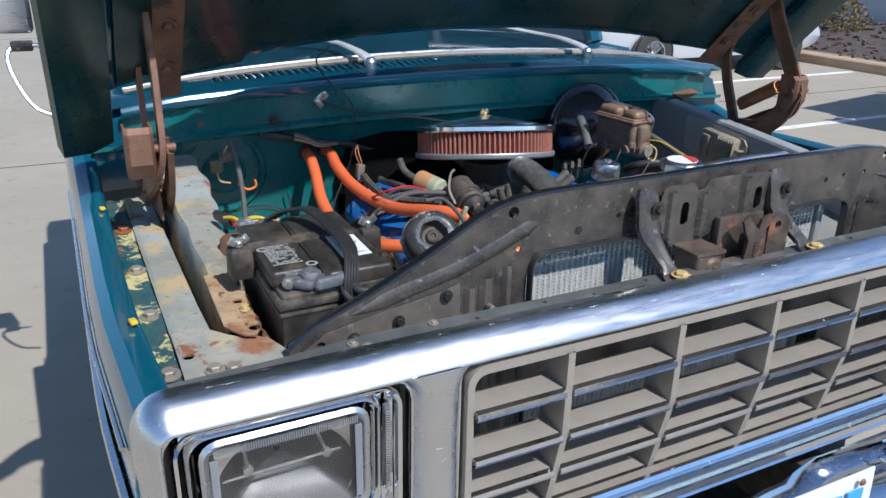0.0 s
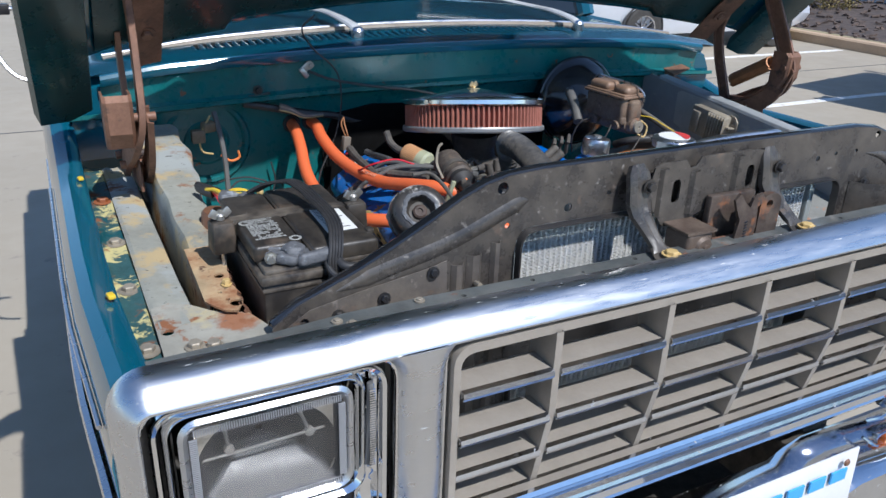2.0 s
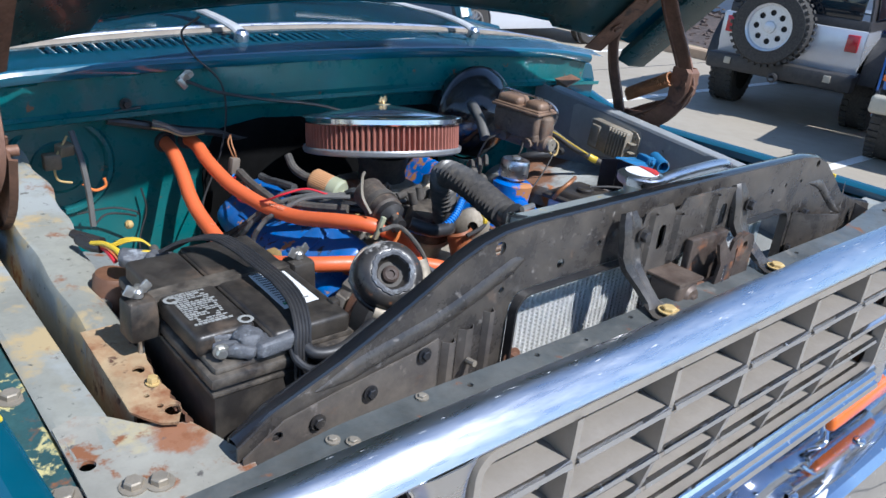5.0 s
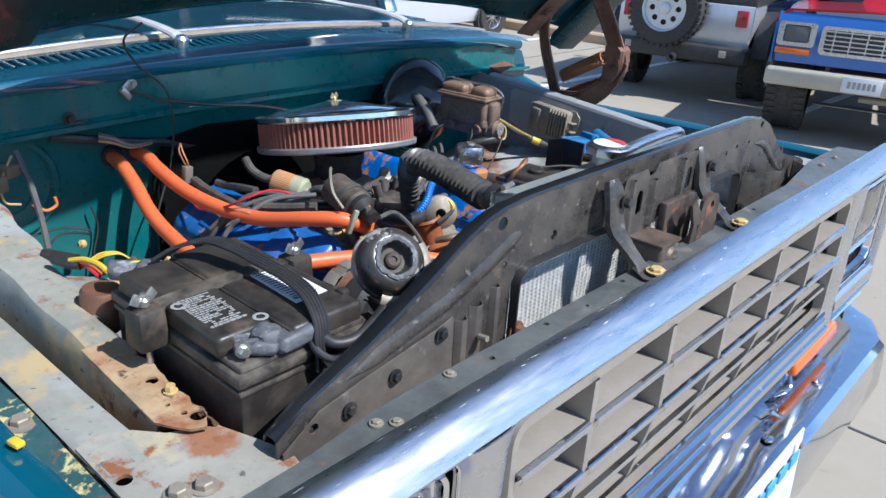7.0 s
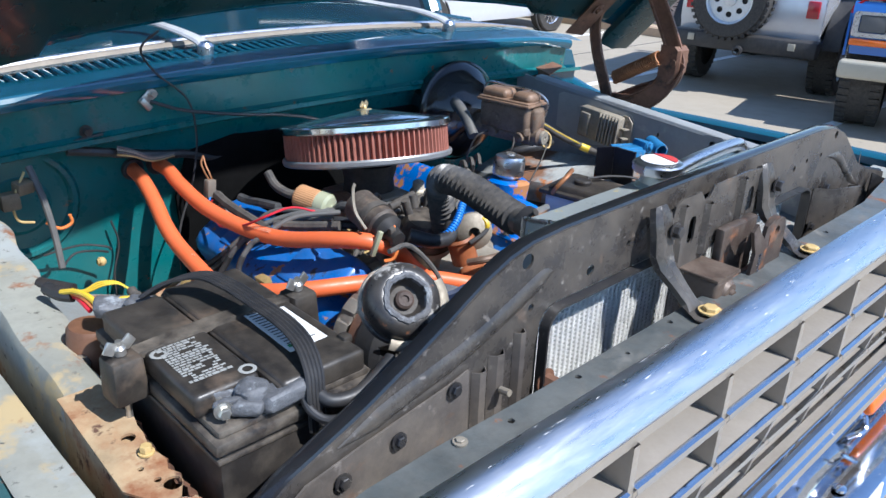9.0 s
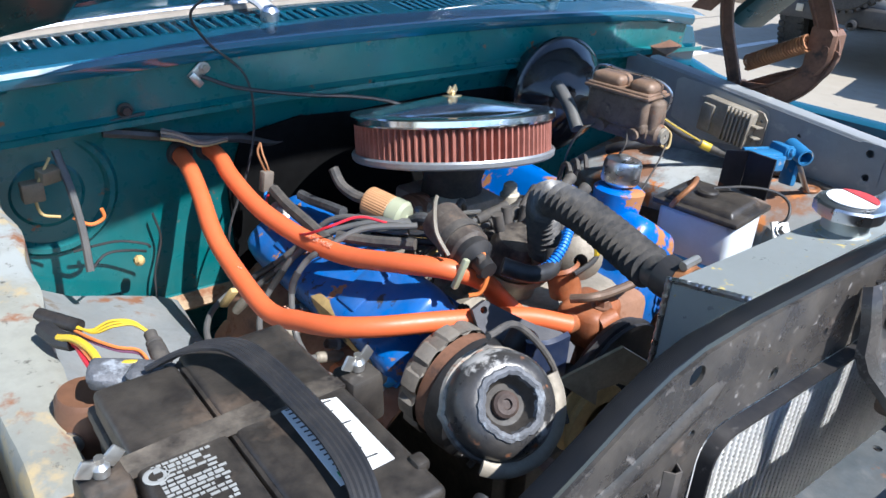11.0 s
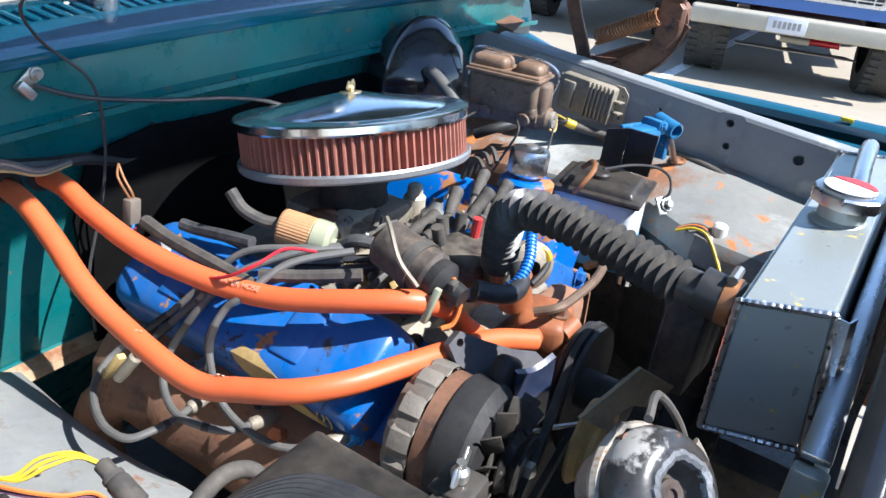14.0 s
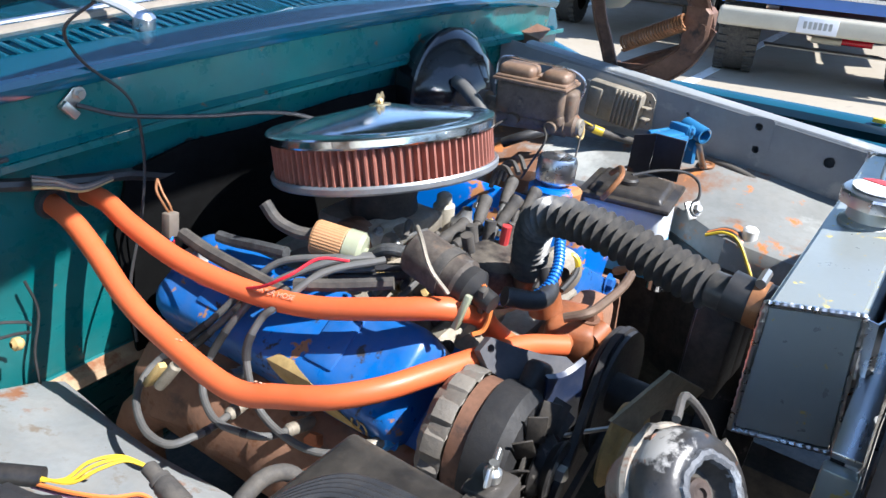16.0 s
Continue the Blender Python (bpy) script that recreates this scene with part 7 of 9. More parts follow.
part("terminal", rod(B(), (-0.10, 0.715, 1.20), (-0.098, 0.712, 1.235), 0.007, 10), LABEL_RED, ds, "red terminal boot")
# boots and leads to the far bank
for k, (p, q) in enumerate([((-0.154, 0.785, 1.205), (-0.088, 0.774, 1.222)), ((-0.148, 0.763, 1.205), (-0.052, 0.756, 1.222)), ((-0.069, 0.777, 1.205), (-0.025, 0.794, 1.222)), ((-0.055, 0.752, 1.205), (-0.029, 0.75, 1.222)), ((0.017, 0.786, 1.205), (0.057, 0.799, 1.222)), ((-0.005, 0.741, 1.205), (0.026, 0.745, 1.222))]):
    p, q = Vector(p), Vector(q)
    d = (q - p).normalized()
    bt = thing("plug_boot", p, "dusty black spark plug boot with its lead", "boot", "spark plug boots")
    part("boot", lathe(B(), ((0.0045, 0), (0.0075, 0.002), (0.0080, 0.012), (0.0095, 0.016), (0.0095, 0.045), (0.0105, 0.047), (0.0105, 0.056), (0.006, 0.058)), p, d, 16), RUBBER_DUSTY, bt, "dusty rubber boot")
    part("lead", tube(B(), [p + d * 0.004, p - d * 0.03, p - d * 0.06 + Vector((-0.01, 0, -0.012)), p - d * 0.07 + Vector((-0.05, 0.004 * k, -0.03))], 0.0042, 6, 8), GREY_WIRE, bt, "grey lead")
for k in range(3):
    wire("plug_lead", [(0.06 + 0.02 * k, 0.80, 1.235), (0.075 + 0.02 * k, 0.82, 1.240 + 0.004 * k), (0.09 + 0.02 * k, 0.845, 1.228), (0.10 + 0.02 * k, 0.86, 1.19)], 0.0045, RUBBER_DUSTY, "dusty spark plug lead arched over the far cover", group="spark plug leads")
br = thing("oil_breather_cap", (0.162, 0.776, 1.19), "chrome push-in oil breather cap", "breather cap")
part("can", lathe(B(), ((0.018, -0.05), (0.020, 0), (0.031, 0.002), (0.033, 0.006), (0.033, 0.036), (0.030, 0.043), (0.02, 0.046), (0, 0.046)), (0.162, 0.776, 1.205), (0.1, 0, 1), 40), ALU, br, "bright chrome can")
part("top_clip", lathe(B(), ((0.010, 0.046), (0.010, 0.050), (0, 0.051)), (0.162, 0.776, 1.205), (0.1, 0, 1), 16), ZINC, br)
solo("filler_tower", lathe(B(), ((0.040, -0.10), (0.043, -0.03), (0.045, -0.005), (0.038, 0.0), (0, 0)), (0.162, 0.772, 1.200), (0.1, 0, 1), 28), BLUE_CHIP, "blue oil filler tower with flaking paint", "filler tower")

bm = tube(B(), even([(-0.227, 0.642, 1.205), (-0.215, 0.62, 1.205), (-0.185, 0.604, 1.215), (-0.159, 0.603, 1.235), (-0.135, 0.615, 1.255), (-0.121, 0.622, 1.262)], 120), 0.007, 1, 12, rad=lambda u: 0.0074 if int(u * 120) % 4 < 2 else 0.0060, smooth=False)
solo("blue_sleeve", bm, BLUE_LOOM, "bright blue ribbed cable sleeve", "cable", "engine bay wiring", sharp=25)

# ---- battery ----
bat = thing("battery", (-0.68, 0.42, 1.06), "dusty black battery with labels and corroded clamps", "battery")
bx0, bx1, by0, by1 = -0.766, -0.590, 0.286, 0.552
cxb, cyb = (bx0 + bx1) / 2, (by0 + by1) / 2
part("case", box(B(), (cxb, cyb, 1.160), (bx1 - bx0, by1 - by0, 0.20), (0, 0, 0), 0.006), PLASTIC_CLEAN, bat, "black case")
part("cover", box(B(), (cxb, cyb, 1.2665), (bx1 - bx0 + 0.008, by1 - by0 + 0.008, 0.014), (0, 0, 0), 0.004), PLASTIC, bat, "black cover with a dusty rim")
part("cover_lip", box(B(), (cxb, cyb, 1.252), (bx1 - bx0 + 0.004, by1 - by0 + 0.004, 0.006), (0, 0, 0), 0.002), PLASTIC, bat)
part("cover_top", box(B(), (cxb, cyb, 1.276), (bx1 - bx0 - 0.006, by1 - by0 - 0.006, 0.010), (0, 0, 0), 0.004), PLASTIC, bat)
bm = box(B(), (-0.7335, 0.428, 1.290), (0.068, 0.214, 0.026), (0, 0, 0), 0.006, 3)
part("vent_cap", bm, PLASTIC_CLEAN, bat, "raised black vent cap")
bm = box(B(), (-0.646, 0.418, 1.290), (0.098, 0.256, 0.026), (0, 0, 0), 0.006, 3)
box(bm, (-0.688, 0.418, 1.288), (0.020, 0.250, 0.024), (0, 0, 0), 0.004, 2)
vc = part("vent_cap", bm, PLASTIC_CLEAN, bat, "raised black vent cap")
part("cap_latch", box(B(), (-0.600, 0.322, 1.302), (0.012, 0.014, 0.010), (0, 0, 0), 0.003), PLASTIC_CLEAN, vc)
lb = part("sticker", plate(B(), [(-0.6560, 0.430), (-0.6590, 0.332), (-0.6130, 0.334), (-0.6120, 0.418)], [], 0.0006, Matrix.Translation((0, 0, 1.3036))), LABEL_WHITE, bat, "white printed sticker")
bm = B()
random.seed(8)
for k in range(15):
    w = random.uniform(0.018, 0.036)
    box(bm, (-0.6535 + w / 2, 0.424 - 0.0060 * k, 1.3046), (w, 0.0014, 0.0004), (0, 0, -4))
part("print", bm, PRINT_DARK, lb, "unreadable dark print")
part("green_mark", box(B(), (-0.652, 0.342, 1.3046), (0.006, 0.005, 0.0004), (0, 0, -4)), mat("green_print", (0.05, 0.30, 0.10), 0.5), lb, "small green mark")
bm = B()
random.seed(3)
for r in range(17):
    x = -0.7585
    while x < -0.7175:
        w = random.uniform(0.002, 0.007)
        if random.random() < 0.86:
            box(bm, (x + w / 2, 0.347 + 0.0046 * r, 1.3034), (w, 0.0024 if r % 5 else 0.0036, 0.0004))
        x += w + 0.0011
part("print", bm, LABEL_GREY, bat, "pale printed warning text as bars")
for x, y in ((-0.706, 0.334), (-0.758, 0.412)):
    part("print", lathe(B(), ((0.005, 0), (0.007, 0.0003), (0.0085, 0.0003), (0.009, 0)), (x, y, 1.3033), (0, 0, 1), 18), LABEL_GREY, bat)


def clamp(at, rot, name, label):
    t = thing(name, at, label, "battery clamp", "battery clamps")
    M = pose(*at, 0, 0, rot)
    bm = lathe(B(), ((0.016, -0.008), (0.017, 0.0), (0.0155, 0.009), (0.012, 0.012), (0.006, 0.013), (0, 0.0125)), at, (0, 0, 1), 22)
    for s in (-1, 1):
        box(bm, M @ Vector((0.025, s * 0.008, 0.0)), (0.026, 0.008, 0.016), (0, 0, rot), 0.003)
    box(bm, M @ Vector((-0.026, 0.006, -0.002)), (0.050, 0.030, 0.018), (4, 6, rot + 12), 0.007, 3)
    box(bm, M @ Vector((0.008, 0.012, -0.002)), (0.030, 0.020, 0.016), (0, -6, rot - 20), 0.006, 3)
    bmesh.ops.subdivide_edges(bm, edges=bm.edges[:], cuts=1, use_grid_fill=True)
    for v in bm.verts:
        v.co += noise.noise_vector(v.co * 90) * 0.0026
    part("jaw", bm, LEAD, t, "white corroded lead jaw")
    bm = rod(B(), M @ Vector((0.030, -0.020, 0.0)), M @ Vector((0.030, 0.020, 0.0)), 0.004, 8)
    bolt(bm, M @ Vector((0.030, 0.013, 0.0)), M.to_3x3() @ Vector((0, 1, 0)), 0.006, 0.007)
    part("bolt", bm, ZINC, t, "plated clamp bolt")
    return M


M1 = clamp((-0.717, 0.308, 1.292), 165, "battery_clamp", "corroded battery clamp on the front post")
clamp((-0.722, 0.545, 1.288), -40, "battery_clamp", "corroded battery clamp on the rear post")
# cables from the front clamp
ct = thing("battery_cable", M1.translation, "thick black battery cables with a yellow sleeve end", "cable")
part("cable", tube(B(), [M1 @ Vector((-0.045, 0, 0)), (-0.664, 0.282, 1.284), (-0.655, 0.268, 1.278), (-0.630, 0.262, 1.278), (-0.600, 0.268, 1.284), (-0.575, 0.278, 1.288)], 0.0070, 8, 12), RUBBER, ct, "thick black cable")
part("cable", tube(B(), [M1 @ Vector((-0.045, 0.008, -0.004)), (-0.678, 0.272, 1.276), (-0.668, 0.258, 1.268), (-0.648, 0.246, 1.272), (-0.628, 0.244, 1.280)], 0.0045, 8, 10), RUBBER, ct, "thin black cable")
part("sleeve", tube(B(), [(-0.640, 0.2465, 1.2755), (-0.629, 0.2445, 1.2805), (-0.620, 0.243, 1.287)], 0.0055, 4, 10), YELLOW, ct, "yellow sleeve end")
# hold-down bar with wing nuts
hd = thing("battery_hold_down", (-0.68, 0.435, 1.30), "black battery hold-down bar with wing nut bolts", "battery bracket")
bm = loft(B(), [[(x, 0.426 + 0.02 * (x + 0.68), z), (x, 0.444 + 0.02 * (x + 0.68), z)] for x, z in ((-0.775, 1.3045), (-0.73, 1.3065), (-0.68, 1.3080), (-0.63, 1.3065), (-0.598, 1.3045))], 0.007)
part("bar", bm, PLASTIC, hd, "dusty black bar")
for x, y in ((-0.788, 0.430), (-0.580, 0.438)):
    part("end_cap", box(B(), (x, y, 1.282), (0.036, 0.036, 0.048), (0, 0, 4), 0.005, 2, taper=(0.9, 0.9)), PLASTIC_CLEAN, hd, "black plastic end cap")
    part("rod", rod(B(), (x, y, 1.06), (x, y, 1.322), 0.0035, 8), ZINC, hd, "plated rod")
    bm = wing_nut(B(), (x, y, 1.307), 0.012)
    part("wing_nut", bm, ZINC, hd, "plated wing nut")
# ribbed rubber strap over the battery
sb = thing("rubber_strap", (-0.65, 0.42, 1.28), "ribbed black rubber strap looped over the battery", "strap")
SP = [(-0.715, 0.535, 1.306), (-0.690, 0.520, 1.322), (-0.665, 0.495, 1.330), (-0.655, 0.455, 1.330), (-0.650, 0.41, 1.326), (-0.648, 0.36, 1.323), (-0.652, 0.32, 1.318), (-0.662, 0.288, 1.306), (-0.668, 0.276, 1.285), (-0.668, 0.274, 1.25)]
for k in range(5):
    off = (k - 2) * 0.0044
    part("rib", tube(B(), [Vector(p) + Vector((off, off * 0.15, 0)) for p in SP], 0.0026, 8, 6), RUBBER, sb)
bm = box(B(), (cxb, cyb, 1.052), (0.21, 0.29, 0.014), (0, 0, 0), 0.004)
solo("battery_tray", bm, RUSTY, "rusty battery tray on the apron", "battery tray")

# starter relay beside the battery
sr = thing("starter_relay", (-0.762, 0.60, 1.19), "brown starter relay canister on the apron", "relay")
part("can", lathe(B(), ((0.024, -0.042), (0.026, -0.040), (0.026, 0.010), (0.023, 0.015), (0, 0.016)), (-0.762, 0.60, 1.242), (0.1, -0.05, 1), 28), BROWN, sr, "brown canister")
part("foot", box(B(), (-0.776, 0.615, 1.201), (0.07, 0.05, 0.006), (0, 0, 10), 0.002), RUSTY, sr, "rusty mounting foot")
for a in (-1, 1):
    part("terminal", bolt(B(), (-0.760 + a * 0.022, 0.578 - 0.004 * a, 1.222), (a * 0.6, -0.9, 0), 0.008, 0.014, 1.4), ZINC, sr, "plated terminal")
bm = B()
for k in range(3):
    box(bm, (-0.712 + 0.012 * k, 0.578 - 0.006 * k, 1.270), (0.026, 0.009, 0.010), (0, 20, 35 + 14 * k), 0.002)
solo("cable_lugs", bm, LEAD, "corroded cable lugs behind the battery", "lug")
bm = box(B(), (-0.665, 1.150, 1.255), (0.03, 0.022, 0.022), (10, 0, 20), 0.003)
box(bm, (-0.690, 1.148, 1.235), (0.03, 0.022, 0.03), (0, 0, 0), 0.003)
solo("wire_connector", bm, mat("stained_tan_connector", (0.20, 0.145, 0.085), 0.6, var=0.3, scale=40, bump=0.15, dust=0.2), "stained tan wire connectors on the fender loom", "connector", "connectors")
bm = box(B(), (-0.346, 1.106, 1.196), (0.020, 0.016, 0.036), (0, 8, 10), 0.003)
solo("wire_connector", bm, mat("grey_brown_connector", (0.17, 0.14, 0.11), 0.6, var=0.2), "grey-brown connector hanging at the firewall", "connector", "connectors")
bm = box(B(), (-0.475, 0.985, 1.070), (0.012, 0.009, 0.042), (30, 20, 0), 0.002)
solo("wire_connector", bm, OCHRE, "pale connector by the exhaust manifold", "connector", "connectors")
bm = lathe(B(), ((0.004, 0), (0.009, 0.004), (0.009, 0.012), (0.005, 0.016)), (-0.560, 1.165, 1.078), (1, 0, -0.2), 12)
solo("wire_end", bm, OCHRE, "tan ring terminal on a loose wire", "connector", "connectors")
# cables at the near corner of the wheelhouse
bm = tube(B(), [(-0.762, 0.775, 1.245), (-0.745, 0.752, 1.243), (-0.732, 0.735, 1.241)], 0.008, 6, 12)
solo("taped_loom", bm, TAPE, "black taped loom end over the wheelhouse", "cable")
for k, (m, n_) in enumerate(((YELLOW, "yellow"), (YELLOW, "yellow"), (YELLOW, "yellow"))):
    wire("loom_wire", [(-0.738, 0.743 - 0.004 * k, 1.243), (-0.725, 0.712 + 0.003 * k, 1.244), (-0.708, 0.700 + 0.006 * k, 1.252), (-0.690, 0.693 + 0.004 * k, 1.252), (-0.6785, 0.684 + 0.002 * k, 1.243)], 0.0015, m, n_ + " wire in the loom behind the battery")
for m, n_, z in ((ORANGE_WIRE, "orange", 1.240), (VIOLET_WIRE, "violet", 1.236)):
    wire("loom_wire", [(-0.740, 0.738, z), (-0.728, 0.704, z + 0.002), (-0.712, 0.680, z), (-0.694, 0.668, z - 0.004), (-0.690, 0.648, z - 0.012)], 0.0017, m, n_ + " wire in the loom behind the battery")
cn = thing("inline_connector", (-0.679, 0.665, 1.235), "grey-black rubber inline connector on yellow wires", "connector", "connectors")
part("plug", lathe(B(), ((0.004, 0), (0.0065, 0.002), (0.0065, 0.014), (0.0085, 0.015), (0.0085, 0.018), (0.0075, 0.019), (0.009, 0.022), (0.0095, 0.045), (0.006, 0.048)), (-0.6775, 0.685, 1.243), (-0.05, -1, -0.28), 18), RUBBER_DUSTY, cn, "dusty stepped rubber plug")
wire("battery_cable", [(-0.672, 0.630, 1.196), (-0.655, 0.624, 1.200), (-0.632, 0.632, 1.206), (-0.602, 0.636, 1.206), (-0.580, 0.628, 1.196), (-0.572, 0.610, 1.17)], 0.0075, RUBBER_DUSTY, "thick dusty cable looped behind the battery", "cable", seg=12)
solo("pebble", lathe(B(), ((0, -0.004), (0.006, -0.003), (0.0075, 0.001), (0.005, 0.005), (0, 0.006)), (-0.605, 0.940, 1.026), (0.2, 0.1, 1), 9, wob=lambda i: 1.0 + 0.2 * math.sin(i * 2.3)), OCHRE, "small tan pebble on the wheelhouse", "pebble")

# ---- horn ----
hn = thing("horn", (-0.53, 0.30, 1.2), "dusty round electric horn behind the radiator support", "horn")
HC = Vector((-0.5215, 0.315, 1.325))
hd_ = Vector((-0.25, -0.75, 0.62)).normalized()
HORN = mat("chipped_black_horn_paint", (0.075, 0.068, 0.060), 0.6, 0.1, var=0.35, scale=26, bump=0.3, spots=(((0.36, 0.31, 0.25), 24, 0.40, 0.12, 0.9), (RUST, 40, 0.10, 0.06, 0.9)), dust=0.22)
part("bell", lathe(B(), ((0.0400, -0.030), (0.0430, -0.026), (0.0440, -0.018), (0.0425, -0.009), (0.0385, -0.001), (0.0320, 0.0035), (0.0255, 0.0040), (0.0225, 0.0030)), HC, hd_, 48), mat("scuffed_black_horn_paint", (0.035, 0.034, 0.035), 0.28, 0.2, var=0.35, scale=26, bump=0.15, spots=(((0.42, 0.40, 0.37), 22, 0.16, 0.05, 0.9), (RUST, 40, 0.06, 0.05, 0.9)), dust=0.18), hn, "scuffed glossy black domed face")
part("rim", lathe(B(), ((0.0400, -0.036), (0.0455, -0.034), (0.0470, -0.030), (0.0455, -0.026), (0.0425, -0.025)), HC, hd_, 44, wob=lambda i: 1.0 if i % 11 else 1.05), HORN, hn, "clamped rim with rivets")
part("seal_ring", lathe(B(), ((0.0205, 0.001), (0.0215, 0.0055), (0.0245, 0.0070), (0.0275, 0.0060), (0.0285, 0.0030)), HC, hd_, 46, wob=lambda i: 1.0 + 0.03 * math.sin(i * 0.82) + 0.025 * math.sin(i * 2.32 + 1)), LEAD, hn, "lumpy pale corroded ring")
part("mouth", lathe(B(), ((0.0215, 0.004), (0.0200, -0.004), (0.0160, -0.010), (0.0105, -0.011)), HC, hd_, 32), GREASE_AND_SHADE, hn, "dark recessed mouth")
part("boss", lathe(B(), ((0.0110, -0.012), (0.0105, -0.006), (0.0080, -0.004), (0.0045, -0.0045), (0.0040, -0.007), (0, -0.007)), HC, hd_, 24), mat("dark_rusty_boss", (0.075, 0.050, 0.040), 0.7, var=0.4, scale=60, bump=0.3), hn, "dark rusty centre boss")
hx = Vector((1, -0.33, 0)).normalized()
part("band", tube(B(), [HC - hd_ * 0.016 + (hx * math.cos(radians(q)) + hd_.cross(hx).normalized() * math.sin(radians(q)) * -1) * 0.0500 for q in range(-20, 121, 14)], 0.0065, 4, 8, flat=0.35), CAST_OLD, hn, "bent steel band over the horn")
part("coil_body", lathe(B(), ((0, -0.060), (0.012, -0.060), (0.026, -0.055), (0.030, -0.046), (0.031, -0.020), (0.042, -0.016)), HC - hd_ * 0.012, hd_, 32), mat("dusty_bare_horn_body", (0.34, 0.30, 0.25), 0.55, 0.35, var=0.3, scale=22, bump=0.2, spots=((RUST, 24, 0.24, 0.08, 0.9),), dust=0.3), hn, "dusty bare metal coil body with rust")
for a in range(4):
    q = radians(45 + 90 * a)
    e1 = hd_.orthogonal().normalized()
    e2 = hd_.cross(e1)
    part("screw", bolt(B(), HC - hd_ * 0.018 + (e1 * math.cos(q) + e2 * math.sin(q)) * 0.040, -hd_, 0.0045, 0.007, 1.2), RUSTY, hn)
part("strap", tube(B(), [HC - hd_ * 0.05, HC + Vector((0.02, 0.0, -0.05)), (-0.48, 0.275, 1.25), (-0.47, 0.25, 1.20)], 0.008, 6, 8, flat=0.3), RUSTY, hn, "rusty mounting strap")
bm = tube(B(), [HC + Vector((0.0, 0.03, 0.045)), HC + Vector((0.035, 0.035, 0.04)), HC + Vector((0.065, 0.02, 0.0)), HC + Vector((0.07, 0.0, -0.05))], 0.0030, 6, 8)
part("lead", bm, RUBBER_DUSTY, hn, "dusty grey lead round the rim")

# ---- driver side: brakes, module, reservoir ----
bo = thing("brake_booster", (0.38, 1.13, 1.1), "glossy black brake booster on the firewall", "brake booster")
part("drum", lathe(B(), ((0.0, 0.17), (0.031, 0.168), (0.0443, 0.16), (0.0796, 0.142), (0.0885, 0.13), (0.108, 0.112), (0.1195, 0.092), (0.1221, 0.086), (0.1266, 0.083), (0.1266, 0.073), (0.1221, 0.07), (0.1186, 0.06), (0.1062, 0.02), (0.0531, 0.0)), (0.368, 1.215, 1.243), (-0.05, -1, 0.02), 64), BLACK_GLOSS, bo, "glossy black drum")
part("check_valve", tube(B(), [(0.29, 1.07, 1.29), (0.275, 1.04, 1.285), (0.262, 1.0, 1.265), (0.25, 0.965, 1.235)], 0.013, 6, 12), GREY_WIRE, bo, "grey vacuum hose with elbow")
mc = thing("brake_master_cylinder", (0.35, 0.93, 1.22), "brown stained cast brake master cylinder", "brake master cylinder")
MC = pose(0.311, 0.905, 0, 0, 0, 6)
def mcp(x, y, z):
    return MC @ Vector((x, y, z))


bm = box(B(), mcp(0, 0.004, 1.287), (0.064, 0.132, 0.062), (0, 0, 6), 0.009, 3)
lathe(bm, ((0, -0.085), (0.017, -0.085), (0.021, -0.080), (0.021, -0.066), (0.024, -0.064), (0.024, 0.10), (0.032, 0.10), (0.032, 0.115), (0, 0.115)), mcp(0.004, 0, 1.2505), MC.to_3x3() @ Vector((0, 1, 0)), 28)
box(bm, mcp(0.006, -0.060, 1.280), (0.042, 0.034, 0.070), (0, 0, 6), 0.010, 3)
box(bm, mcp(-0.012, -0.052, 1.262), (0.040, 0.024, 0.024), (0, 0, 6), 0.008, 3)
for y in (-0.045, 0.03):
    lathe(bm, ((0.010, 0), (0.012, 0.004), (0.012, 0.016), (0.007, 0.018), (0, 0.018)), mcp(-0.020, y, 1.252), MC.to_3x3() @ Vector((-1, 0, -0.2)), 18)
part("body", bm, mat("stained_cast_iron", (0.155, 0.105, 0.072), 0.65, 0.1, var=0.4, scale=30, bump=0.5, bscale=120, spots=(((0.36, 0.25, 0.16), 22, 0.14, 0.12, 0.8), ((0.05, 0.035, 0.03), 30, 0.12, 0.10, 0.7), (RUST, 18, 0.09, 0.08, 0.9)), dust=0.12), mc, "brown stained cast body")
bm = box(B(), mcp(0, 0.004, 1.3205), (0.074, 0.146, 0.007), (0, 0, 6), 0.003)
box(bm, mcp(0, 0.004, 1.3255), (0.066, 0.138, 0.006), (0, 0, 6), 0.003)
for y, L in ((0.038, 0.070), (-0.038, 0.052)):
    box(bm, mcp(0, y, 1.334), (0.050, L, 0.026), (0, 0, 6), 0.012, 4)
part("cover", bm, mat("brown_cover_steel", (0.23, 0.145, 0.095), 0.55, 0.15, var=0.35, scale=26, bump=0.25, spots=(((0.40, 0.30, 0.22), 12, 0.2, 0.15, 0.5), (RUST, 20, 0.15, 0.1, 0.8))), mc, "brown pressed cover with two humps")
part("bail_wire", tube(B(), [mcp(0.0, 0.085, 1.30), mcp(0.006, 0.084, 1.342), mcp(0.004, 0.062, 1.354), mcp(0.002, 0.02, 1.353), mcp(0.004, -0.03, 1.352), mcp(0.010, -0.064, 1.346), mcp(0.018, -0.082, 1.328), mcp(0.020, -0.078, 1.300), mcp(0.016, -0.068, 1.282)], 0.0024, 6, 8), ALU, mc, "bright bail wire")
